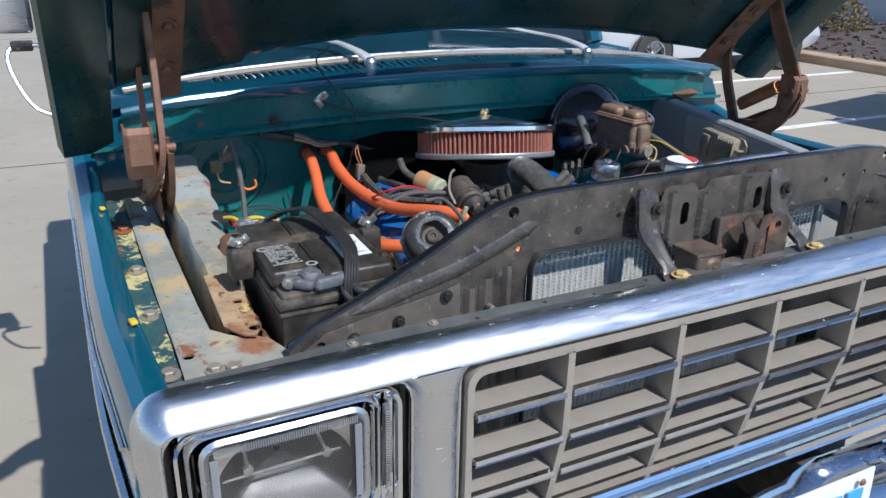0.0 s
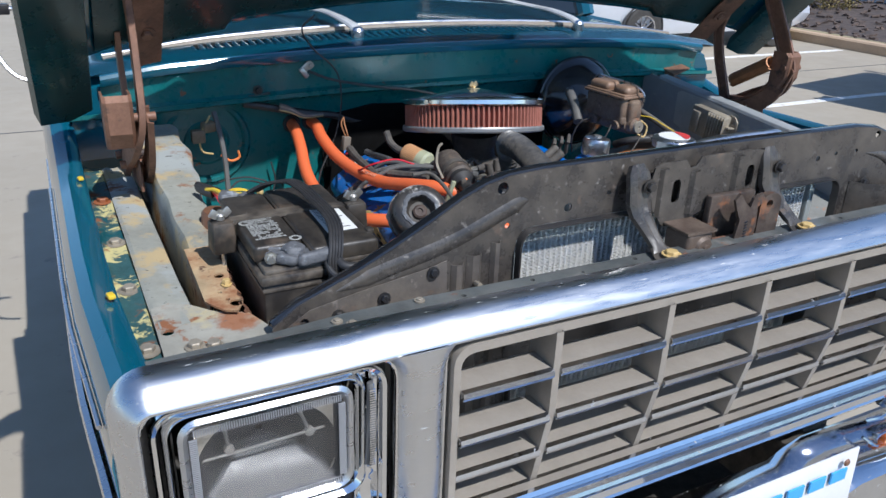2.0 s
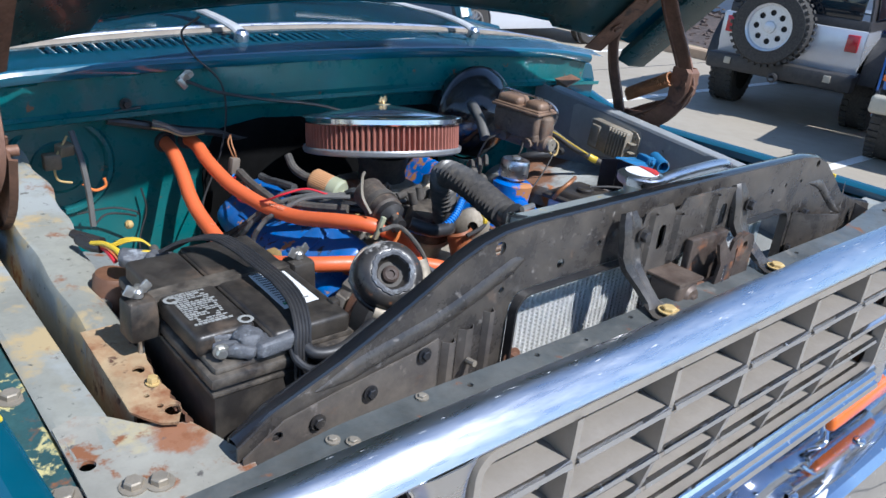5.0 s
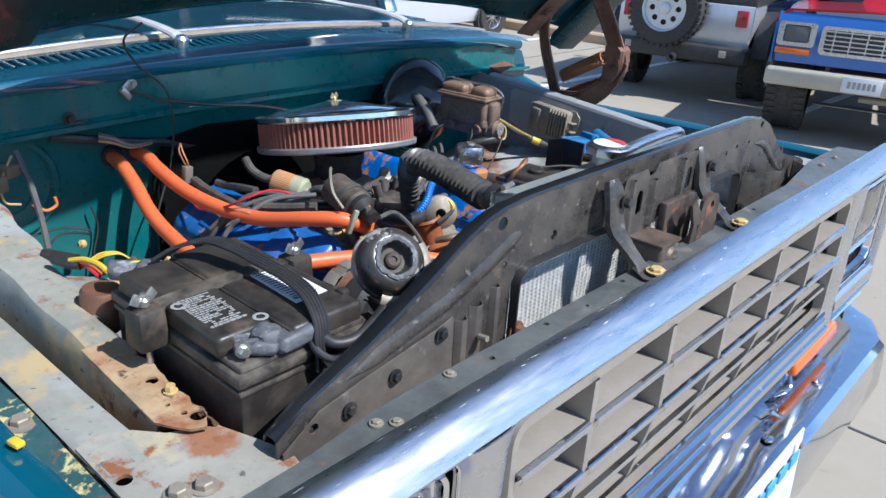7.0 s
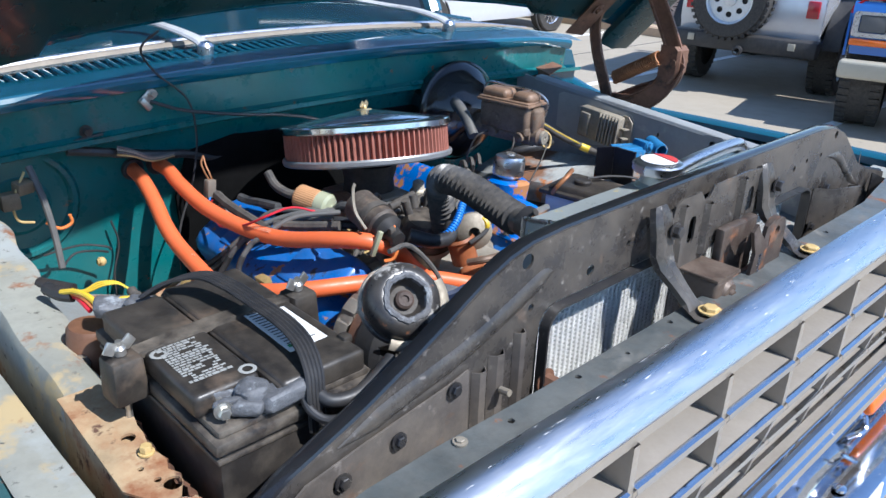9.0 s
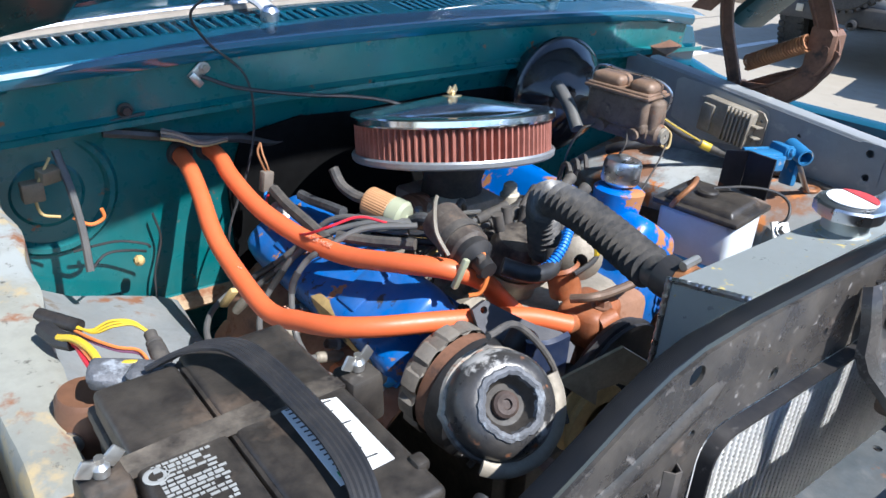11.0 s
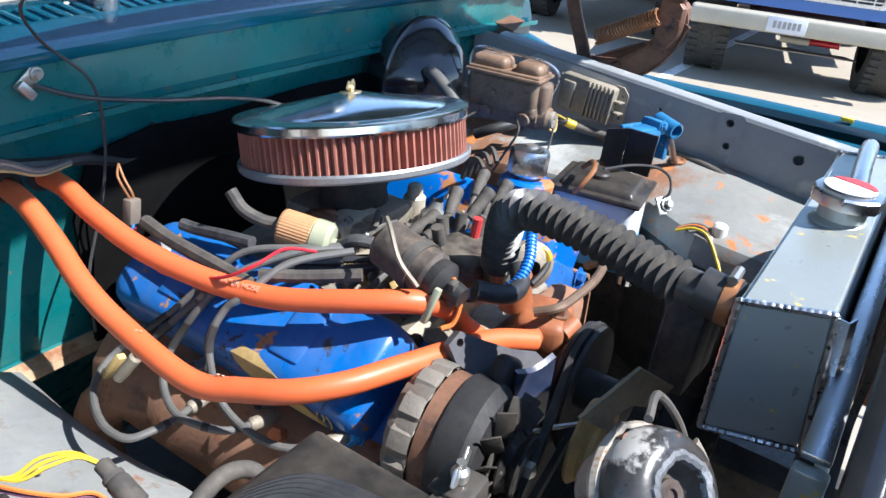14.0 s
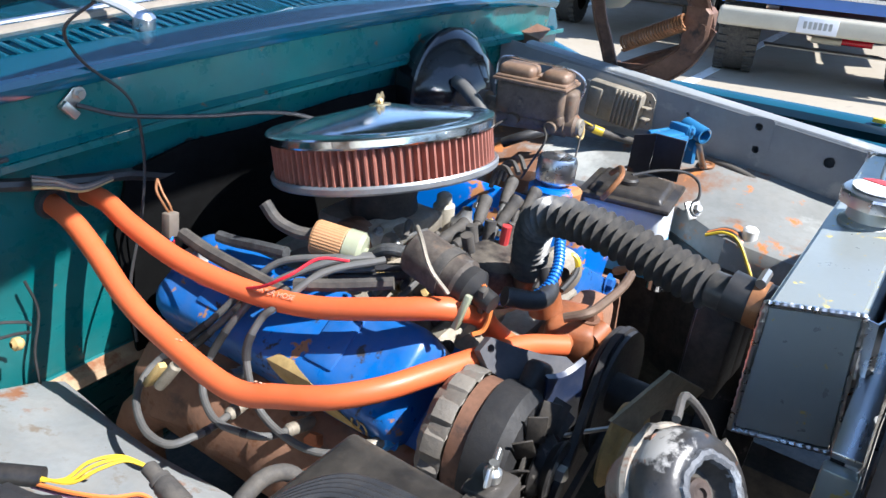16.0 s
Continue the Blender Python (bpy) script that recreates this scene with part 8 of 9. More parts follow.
part("end_plug", lathe(B(), ((0.0155, 0.085), (0.0155, 0.090), (0.0145, 0.092), (0.004, 0.092), (0.003, 0.090), (0, 0.090)), mcp(0.004, 0, 1.2505), MC.to_3x3() @ Vector((0, -1, 0)), 20), CAST_OLD, mc, "dull end plug with a dimple")
for y in (0.055, -0.05):
    part("bleed_pipe", tube(B(), [mcp(-0.036, y * 0.7, 1.250), mcp(-0.060, y, 1.235), mcp(-0.062, y + 0.02, 1.19), mcp(-0.03, y + 0.05, 1.14)], 0.0022, 6, 8), GREASE_AND_SHADE, mc, "thin dark brake pipe")
im = thing("ignition_module", (0.70, 0.87, 1.16), "finned grey ignition module on the inner fender", "ignition module")
bm = box(B(), (0.6475, 0.888, 1.213), (0.030, 0.128, 0.080), (5, 0, 0), 0.006)
im_case = part("case", bm, CAST_OLD, im, "dusty finned case")
for k in range(7):
    part("fin", box(B(), (0.630, 0.884 - 0.0095 * k, 1.2125 - 0.0008 * k), (0.010, 0.0042, 0.076), (5, 0, 0), 0.0015), CAST_OLD, im_case)
part("connector_block", box(B(), (0.632, 0.930, 1.214), (0.012, 0.030, 0.060), (5, 0, 0), 0.004), CAST_OLD, im_case)
bm = plate(B(), [(0.800, 1.172), (0.828, 1.172), (0.828, 1.252), (0.812, 1.250), (0.800, 1.236)], [circle2(0.811, 1.184, 0.0035), circle2(0.812, 1.232, 0.0035)], 0.004, Matrix(((0, 0, 1, 0.653), (1, 0, 0, 0), (0, 1, 0, 0), (0, 0, 0, 1))))
part("ear", bm, CAST_OLD, im, "drilled mounting ear")
for z in (1.196, 1.220):
    part("gusset", box(B(), (0.644, 0.816, z), (0.018, 0.022, 0.004), (0, 0, -20), 0.001), CAST_OLD, im)
part("screw", bolt(B(), (0.650, 0.956, 1.247), (-1, 0, 0), 0.006, 0.005, 1.4), ZINC, im)
wire("sleeved_hose", [(0.50, 1.02, 1.235), (0.525, 0.985, 1.215), (0.560, 0.940, 1.185), (0.600, 0.897, 1.160), (0.630, 0.845, 1.146), (0.645, 0.78, 1.140), (0.650, 0.68, 1.142), (0.645, 0.60, 1.136), (0.64, 0.545, 1.12)], 0.0085, RUBBER_DUSTY, "dusty black hose along the foot of the inner fender wall", "hose", seg=12)
solo("yellow_tag", tube(B(), [(0.592, 0.906, 1.165), (0.600, 0.897, 1.160), (0.606, 0.888, 1.157)], 0.0098, 3, 14), YELLOW, "yellow tape tag on a hose", "tag")
bm = plate(B(), [(0.800, 1.168), (0.800, 1.235), (0.806, 1.252), (0.822, 1.258), (0.93, 1.270), (1.03, 1.276), (1.045, 1.268), (1.045, 1.180), (0.95, 1.150)], [], 0.0008, Matrix(((0, 0, 1, 0.6620), (1, 0, 0, 0), (0, 1, 0, 0), (0, 0, 0, 1))))
part("paint_patch", bm, mat("pale_bare_patch", (0.42, 0.42, 0.40), 0.55, 0.2, var=0.12, scale=10), rw, "pale bare patch on the wall")
rs = thing("fluid_reservoir", (0.39, 0.69, 0.98), "white plastic reservoir with a black lid", "reservoir")
bm = box(B(), (0.368, 0.715, 1.072), (0.125, 0.150, 0.135), (0, 0, 8), 0.014, 3)
part("tank", bm, WHITE_PLASTIC, rs, "translucent white tank")
bm = box(B(), (0.368, 0.715, 1.030), (0.1266, 0.1516, 0.06), (0, 0, 8), 0.014, 3)
part("fluid", bm, BLUE_FLUID, rs, "blue fluid showing through")
bm = box(B(), (0.368, 0.715, 1.143), (0.146, 0.170, 0.012), (0, 0, 8), 0.005)
box(bm, (0.368, 0.715, 1.153), (0.122, 0.142, 0.014), (0, 0, 8), 0.006, 3, taper=(0.88, 0.9))
lathe(bm, ((0.020, 0), (0.020, 0.008), (0.016, 0.011), (0, 0.012)), (0.360, 0.722, 1.159), (0, 0, 1), 24)
part("lid", bm, PLASTIC_CLEAN, rs, "dusty black lid with a round cap")
bm = box(B(), (0.335, 0.615, 1.02), (0.035, 0.012, 0.03), (0, 0, -20), 0.004)
lathe(bm, ((0.018, 0), (0.018, 0.05), (0, 0.052)), (0.335, 0.625, 0.985), (0, 0, 1), 18)
solo("pump_fitting", bm, CHROME, "bright clamp fitting below the reservoir", "fitting")
jb = thing("blue_jack", (0.60, 0.69, 1.12), "blue painted jack clamp strapped on the inner fender", "jack")
DP = mat("dark_steel_plate", (0.032, 0.030, 0.034), 0.4, 0.3, var=0.4, scale=10, bump=0.10, spots=((RUST, 14, 0.06, 0.06, 0.7),))
f0, f1, f2 = Vector((0.4585, 0.762, 1.219)), Vector((0.472, 0.723, 1.227)), Vector((0.467, 0.662, 1.228))
dn = Vector((0.004, 0.004, -0.080))
part("plate", loft(B(), [[p, p + dn * 0.5, p + dn] for p in (f0, f0.lerp(f1, 0.5), f1)], 0.004), DP, jb, "dark steel plate wing")
part("plate", loft(B(), [[p, p + dn * 0.55, p + dn * 1.05] for p in (f1 + Vector((0.001, -0.002, 0)), f1.lerp(f2, 0.5), f2)], 0.004), DP, jb, "dark steel plate")
JB = mat("light_blue_paint", (0.03, 0.17, 0.36), 0.35, var=0.15, scale=20, bump=0.10, spots=(((0.30, 0.28, 0.26), 40, 0.08, 0.04, 0.7),))
bm = box(B(), (0.512, 0.712, 1.212), (0.070, 0.034, 0.020), (0, 4, -12), 0.004)
box(bm, (0.505, 0.690, 1.205), (0.060, 0.012, 0.030), (0, 6, -10), 0.003)
part("arm", bm, JB, jb, "light blue folded arm")
part("arm", box(B(), (0.520, 0.735, 1.208), (0.075, 0.010, 0.028), (0, 4, -14), 0.003), JB, jb, "light blue folded arm")
part("clamp", box(B(), (0.556, 0.704, 1.218), (0.026, 0.046, 0.026), (0, 10, -16), 0.004), JB, jb, "light blue clamp block")
part("pivot", bolt(B(), (0.552, 0.684, 1.222), (0, -1, 0.1), 0.008, 0.006, 1.5), JB, jb)
ja, jo = Vector((0.600, 0.712, 1.219)), Vector((0.571, 0.660, 1.213))
part("cylinder", lathe(B(), ((0.0125, 0.060), (0.0160, 0.060), (0.0165, 0.057), (0.0165, 0.002), (0.0150, 0.0), (0.0125, 0.001), (0.0125, 0.058)), ja, jo - ja, 28), JB, jb, "open light blue cylinder")
part("bore", lathe(B(), ((0.0126, 0.020), (0, 0.020)), ja, jo - ja, 24), GREASE_AND_SHADE, jb, "dark bore")
part("foot", box(B(), (0.582, 0.690, 1.178), (0.014, 0.036, 0.062), (-8, 10, -20), 0.005), JB, jb, "light blue leg")
part("strap", tube(B(), [(0.575, 0.672, 1.196), (0.585, 0.668, 1.178), (0.602, 0.664, 1.152), (0.612, 0.660, 1.137)], 0.0095, 5, 10, flat=0.35), ZINC, jb, "plated strap")
bm = tube(B(), [(0.606, 0.664, 1.138), (0.622, 0.648, 1.137), (0.640, 0.652, 1.137), (0.636, 0.672, 1.137), (0.616, 0.668, 1.138)], 0.0048, 6, 8)
part("hook", bm, COPPER, jb, "rusty hook")
solo("body_stud", lathe(B(), ((0.014, 0), (0.014, 0.02), (0.010, 0.024), (0, 0.025)), (0.432, 0.505, 1.088), (0, 0, 1), 20), LABEL_WHITE, "pale capped stud on the wheelhouse", "stud")
bm = box(B(), (0.470, 0.622, 1.098), (0.036, 0.006, 0.036), (-40, 0, -30), 0.002)
bolt(bm, (0.468, 0.618, 1.102), (-0.4, -0.8, 0.6), 0.009, 0.008)
solo("reservoir_bracket", bm, ZINC, "plated bracket with a bolt beside the reservoir", "bracket")
for k, m in enumerate((YELLOW, RUBBER, ORANGE_WIRE, GREY_WIRE)):
    wire("ground_lead", [(0.402 + 0.006 * k, 0.575, 1.086), (0.408 + 0.008 * k, 0.545, 1.098), (0.405 + 0.006 * k, 0.515, 1.090), (0.385, 0.475, 1.04)], 0.0028, m, "thin lead on the wheelhouse beside the reservoir")
solo("yellow_reflector", box(B(), (0.904, 0.40, 1.2315), (0.011, 0.026, 0.009), (0, 0, 5), 0.002), YELLOW, "yellow plastic clip on the fender lip", "clip")
solo("yellow_clip", box(B(), (-0.950, 0.375, 1.2415), (0.010, 0.016, 0.006), (0, 0, 12), 0.002), YELLOW, "yellow plastic clip on the fender lip", "clip")
solo("yellow_clip", box(B(), (-0.953, 0.90, 1.2425), (0.010, 0.014, 0.006), (0, 0, 12), 0.002), YELLOW, "yellow plastic clip on the fender lip", "clip")

# ---- wiring ----
LEADS = (
    ((-0.238, 0.80, 1.215), (-0.29, 0.85, 1.213), (-0.33, 0.908, 1.201), (-0.365, 0.945, 1.155), (-0.40, 0.974, 1.113), (-0.452, 1.012, 1.066), (-0.490, 0.998, 1.055), (-0.518, 0.964, 1.055), (-0.537, 0.918, 1.055), (-0.534, 0.881, 1.055), (-0.508, 0.870, 1.055), (-0.480, 0.872, 1.050), (-0.44, 0.880, 1.045)),
    ((-0.25, 0.81, 1.213), (-0.30, 0.845, 1.213), (-0.36, 0.889, 1.190), (-0.40, 0.907, 1.156), (-0.42, 0.930, 1.110), (-0.44, 0.931, 1.082), (-0.457, 0.915, 1.062), (-0.473, 0.874, 1.055), (-0.468, 0.834, 1.055), (-0.45, 0.810, 1.050), (-0.412, 0.805, 1.040)),
    ((-0.262, 0.79, 1.220), (-0.33, 0.83, 1.215), (-0.385, 0.852, 1.185), (-0.400, 0.866, 1.168), (-0.42, 0.870, 1.139), (-0.43, 0.861, 1.11), (-0.435, 0.843, 1.072), (-0.440, 0.809, 1.058), (-0.441, 0.765, 1.055), (-0.431, 0.733, 1.055), (-0.408, 0.712, 1.056), (-0.392, 0.704, 1.055)),
    ((-0.27, 0.80, 1.208), (-0.33, 0.88, 1.195), (-0.372, 0.930, 1.150), (-0.405, 0.962, 1.108), (-0.428, 0.985, 1.075), (-0.440, 1.0, 1.05)),
)
for k, pts in enumerate(LEADS):
    ld = wire("plug_lead", pts, 0.0048, GREY_WIRE, "grey spark plug lead with dark sleeves and pale boot", "wire", seg=10, group="spark plug leads")
    fine = spline([Vector(p) for p in pts], 8)
    for a, b in (((0.34, 0.41), (0.88, 0.905)), ((0.36, 0.44), (0.80, 0.815)), ((0.33, 0.43), (0.955, 0.97)), ((0.62, 0.72), (0.40, 0.42)))[k]:
        n0, n1 = int(a * (len(fine) - 1)), max(int(b * (len(fine) - 1)), int(a * (len(fine) - 1)) + 2)
        part("sleeve", tube(B(), fine[n0:n1 + 1], 0.0056, 1, 10, smooth=False), RUBBER, ld, "dark rubber sleeve")
    e, q = fine[-1], fine[-4]
    part("boot", lathe(B(), ((0.0055, -0.012), (0.0085, -0.008), (0.0085, 0.020), (0.0075, 0.034), (0.005, 0.036)), e, e - q, 14), CAST_OLD, ld, "stained pale plug boot")
wire("feed_wire", [(-0.342, 1.109, 1.17), (-0.359, 1.081, 1.17), (-0.386, 0.999, 1.16), (-0.395, 0.886, 1.2), (-0.377, 0.843, 1.225), (-0.329, 0.84, 1.23), (-0.294, 0.821, 1.22)], 0.0021, RED_WIRE, "thin red feed wire", "wire", seg=8, group="engine bay wiring")
wire("vacuum_hose", [(-0.318, 1.039, 1.19), (-0.314, 1.012, 1.19), (-0.315, 0.959, 1.2), (-0.311, 0.914, 1.205)], 0.0085, BRAID, "braided black vacuum hose", "hose", seg=8, group="engine bay wiring")
wire("vacuum_hose", [(-0.355, 0.855, 1.2), (-0.327, 0.807, 1.205), (-0.293, 0.75, 1.215)], 0.0085, RUBBER_DUSTY, "dusty black rubber hose over the valve cover", "hose", seg=8, group="engine bay wiring")
wire("vacuum_hose", [(-0.346, 1.079, 1.19), (-0.351, 1.02, 1.185), (-0.356, 0.942, 1.185), (-0.367, 0.856, 1.19)], 0.0095, RUBBER_DUSTY, "dusty black rubber hose over the valve cover", "hose", seg=8, group="engine bay wiring")
wire("vacuum_hose", [(-0.285, 0.847, 1.2), (-0.262, 0.813, 1.2), (-0.215, 0.773, 1.2), (-0.167, 0.765, 1.2)], 0.006, RUBBER, "black rubber vacuum hose", "hose", seg=8, group="engine bay wiring")
wire("vacuum_hose", [(-0.301, 0.85, 1.19), (-0.267, 0.809, 1.19), (-0.221, 0.768, 1.19)], 0.006, RUBBER, "black rubber vacuum hose", "hose", seg=8, group="engine bay wiring")
wire("vacuum_hose", [(-0.123, 0.67, 1.21), (-0.132, 0.645, 1.215), (-0.142, 0.63, 1.205), (-0.154, 0.631, 1.19)], 0.006, GREY_WIRE, "grey rubber hose beside the distributor", "hose", seg=8, group="engine bay wiring")
wire("yellow_wire", [(-0.083, 0.633, 1.2), (-0.07, 0.625, 1.21), (-0.068, 0.616, 1.2), (-0.072, 0.624, 1.19)], 0.005, YELLOW, "yellow wires beside the loom", "wire", seg=8, group="engine bay wiring")
wire("loom_wire", [(-0.115, 0.613, 1.18), (-0.08, 0.612, 1.19), (-0.053, 0.623, 1.2)], 0.004, RUBBER, "black wire beside the blue sleeve", "wire", seg=8, group="engine bay wiring")
wire("throttle_rod", [(-0.262, 0.527, 1.08), (-0.229, 0.504, 1.08), (-0.19, 0.472, 1.08)], 0.003, ZINC, "thin steel rod at the front of the engine", "rod", seg=8, group="engine bay wiring")
wire("reservoir_hose", [(0.254, 0.724, 1.16), (0.253, 0.712, 1.18), (0.279, 0.706, 1.2), (0.316, 0.724, 1.2), (0.328, 0.745, 1.18)], 0.005, COPPER, "brown hose looped over the reservoir lid", "hose", seg=8, group="engine bay wiring")
wire("washer_tube", [(0.374, 0.722, 1.170), (0.43, 0.690, 1.172), (0.475, 0.655, 1.165), (0.495, 0.632, 1.145), (0.482, 0.622, 1.120), (0.465, 0.635, 1.105)], 0.0028, RUBBER, "thin black tube from the reservoir lid", "hose", seg=8, group="engine bay wiring")
wire("loom", [(0.455, 1.049, 1.13), (0.468, 1.011, 1.15), (0.513, 0.982, 1.16), (0.568, 0.985, 1.16)], 0.011, RUBBER, "black ribbed cable sleeve under the brake master", "cable", seg=12, group="engine bay wiring")
wire("yellow_tag_wire", [(0.475, 1.00, 1.225), (0.500, 0.965, 1.225), (0.530, 0.935, 1.205), (0.585, 0.905, 1.172)], 0.0017, YELLOW, "yellow wire behind the master cylinder", "wire", seg=8, group="engine bay wiring")
wire("brake_lead", [(0.325, 0.83, 1.235), (0.350, 0.822, 1.222), (0.362, 0.828, 1.245), (0.345, 0.835, 1.262)], 0.0026, OCHRE, "tan lead looped round the end of the brake master", "wire", seg=8, group="engine bay wiring")
wire("brake_lead", [(0.345, 0.822, 1.232), (0.322, 0.815, 1.205), (0.280, 0.805, 1.17), (0.235, 0.790, 1.15)], 0.0018, GREASE_AND_SHADE, "thin steel line under the brake master", "wire", seg=8, group="engine bay wiring")
wire("firewall_loom", [(-0.57, 1.2, 1.29), (-0.526, 1.195, 1.282), (-0.476, 1.19, 1.271), (-0.405, 1.19, 1.256), (-0.348, 1.195, 1.246), (-0.287, 1.2, 1.227), (-0.229, 1.205, 1.237), (-0.197, 1.21, 1.257)], 0.009, TAPE, "black taped wiring loom along the firewall", "cable", seg=8, group="engine bay wiring")
wire("bundle_wire", [(-0.49, 1.17, 1.291), (-0.461, 1.17, 1.279), (-0.427, 1.17, 1.26), (-0.378, 1.18, 1.256)], 0.0022, GREY_WIRE, "loose pale wire in the firewall bundle", "wire", seg=8, group="engine bay wiring")
wire("bundle_wire", [(-0.491, 1.17, 1.286), (-0.461, 1.17, 1.275), (-0.427, 1.17, 1.257), (-0.378, 1.18, 1.255)], 0.0022, CAST_OLD, "loose pale wire in the firewall bundle", "wire", seg=8, group="engine bay wiring")
wire("bundle_wire", [(-0.491, 1.17, 1.281), (-0.462, 1.17, 1.271), (-0.427, 1.17, 1.255), (-0.378, 1.18, 1.253)], 0.0022, GREY_WIRE, "loose pale wire in the firewall bundle", "wire", seg=8, group="engine bay wiring")
wire("bundle_wire", [(-0.492, 1.17, 1.276), (-0.462, 1.17, 1.267), (-0.427, 1.17, 1.252), (-0.378, 1.18, 1.251)], 0.0022, OCHRE, "loose pale wire in the firewall bundle", "wire", seg=8, group="engine bay wiring")
wire("connector_lead", [(-0.342, 1.13, 1.256), (-0.352, 1.12, 1.245), (-0.351, 1.11, 1.228), (-0.343, 1.106, 1.207)], 0.0018, COPPER, "thin orange lead to a grey connector", "wire", seg=8, group="engine bay wiring")
wire("connector_lead", [(-0.342, 1.13, 1.256), (-0.343, 1.12, 1.239), (-0.341, 1.11, 1.222), (-0.339, 1.106, 1.206)], 0.0018, COPPER, "thin orange lead to a grey connector", "wire", seg=8, group="engine bay wiring")
wire("connector_lead", [(-0.35, 1.1, 1.183), (-0.355, 1.095, 1.172), (-0.364, 1.08, 1.159)], 0.0025, BLUE_LOOM, "thin blue lead below the connector", "wire", seg=8, group="engine bay wiring")
wire("ground_wire", [(-0.643, 1.19, 1.106), (-0.61, 1.18, 1.113), (-0.576, 1.17, 1.116), (-0.54, 1.16, 1.106), (-0.533, 1.16, 1.098)], 0.0022, RUBBER, "thin black wire with a loose end on the firewall", "wire", seg=8, group="engine bay wiring")
wire("dangling_wire", [(-0.511, 1.2, 1.139), (-0.504, 1.195, 1.091), (-0.522, 1.19, 1.035), (-0.526, 1.185, 0.982)], 0.002, RUBBER, "thin black wire hanging on the firewall", "wire", seg=8, group="engine bay wiring")
wire("fender_wire", [(-0.648, 1.16, 1.286), (-0.642, 1.13, 1.232), (-0.64, 1.11, 1.174), (-0.643, 1.09, 1.117)], 0.006, GREY_WIRE, "grey sleeved wires above the apron beam", "wire", seg=8, group="engine bay wiring")
wire("fender_wire", [(-0.659, 1.15, 1.281), (-0.686, 1.14, 1.238), (-0.685, 1.14, 1.202), (-0.662, 1.13, 1.195)], 0.0022, OCHRE, "pale thin wire at the fender loom", "wire", seg=8, group="engine bay wiring")
wire("fender_wire", [(-0.647, 1.12, 1.194), (-0.626, 1.12, 1.178), (-0.606, 1.12, 1.184), (-0.607, 1.12, 1.2)], 0.003, ORANGE_WIRE, "orange wire with a bare end", "wire", seg=8, group="engine bay wiring")
wire("fender_wire", [(-0.64, 1.1, 1.113), (-0.613, 1.11, 1.129), (-0.576, 1.12, 1.121), (-0.549, 1.13, 1.108)], 0.0022, RUBBER, "thin black wire towards the firewall", "wire", seg=8, group="engine bay wiring")
wire("starter_lead", [(-0.747, 0.576, 1.28), (-0.734, 0.572, 1.29), (-0.721, 0.566, 1.29), (-0.703, 0.564, 1.28)], 0.0042, YELLOW, "yellow lead behind the battery", "wire", seg=8, group="engine bay wiring")
wire("starter_lead", [(-0.744, 0.59, 1.27), (-0.729, 0.58, 1.28), (-0.715, 0.568, 1.28), (-0.697, 0.569, 1.27)], 0.0042, YELLOW, "yellow lead behind the battery", "wire", seg=8, group="engine bay wiring")
wire("starter_lead", [(-0.76, 0.693, 1.26), (-0.749, 0.672, 1.265), (-0.745, 0.648, 1.265), (-0.742, 0.63, 1.26)], 0.0036, ORANGE_WIRE, "orange lead into the starter relay", "wire", seg=8, group="engine bay wiring")
wire("starter_lead", [(-0.758, 0.699, 1.255), (-0.749, 0.675, 1.26), (-0.748, 0.65, 1.26), (-0.746, 0.636, 1.255)], 0.0036, RED_WIRE, "red lead into the starter relay", "wire", seg=8, group="engine bay wiring")
wire("starter_lead", [(-0.761, 0.687, 1.265), (-0.75, 0.668, 1.27), (-0.743, 0.644, 1.27), (-0.74, 0.624, 1.265)], 0.0036, YELLOW, "yellow lead into the starter relay", "wire", seg=8, group="engine bay wiring")
wire("starter_lead", [(-0.738, 0.591, 1.26), (-0.725, 0.578, 1.27), (-0.708, 0.564, 1.27), (-0.697, 0.545, 1.265)], 0.004, VIOLET_WIRE, "violet lead behind the battery", "wire", seg=8, group="engine bay wiring")
wire("starter_cable", [(-0.767, 0.72, 1.26), (-0.76, 0.693, 1.26), (-0.75, 0.679, 1.26)], 0.009, RUBBER, "black taped cable end over the beam", "cable", seg=8, group="engine bay wiring")

# ---- parked cars ----
STEEL_WHITE = mat("white_painted_steel_wheel", (0.60, 0.61, 0.62), 0.3, 0.3, var=0.06, bump=0.03)
def holed_disc(bm, c, rr, y):
    """A steel wheel disc with round holes."""
    hs = [circle2(rr * 0.60 * math.cos(a), rr * 0.60 * math.sin(a), rr * 0.13, 12) for a in [2 * math.pi * k / 8 for k in range(8)]]
    plate(bm, circle2(0, 0, rr * 0.93, 32), hs, 0.012, Matrix.Translation(Vector(c) + Vector((0, y * 0.55, 0))) @ pose(0, 0, 0, 90, 0, 0))


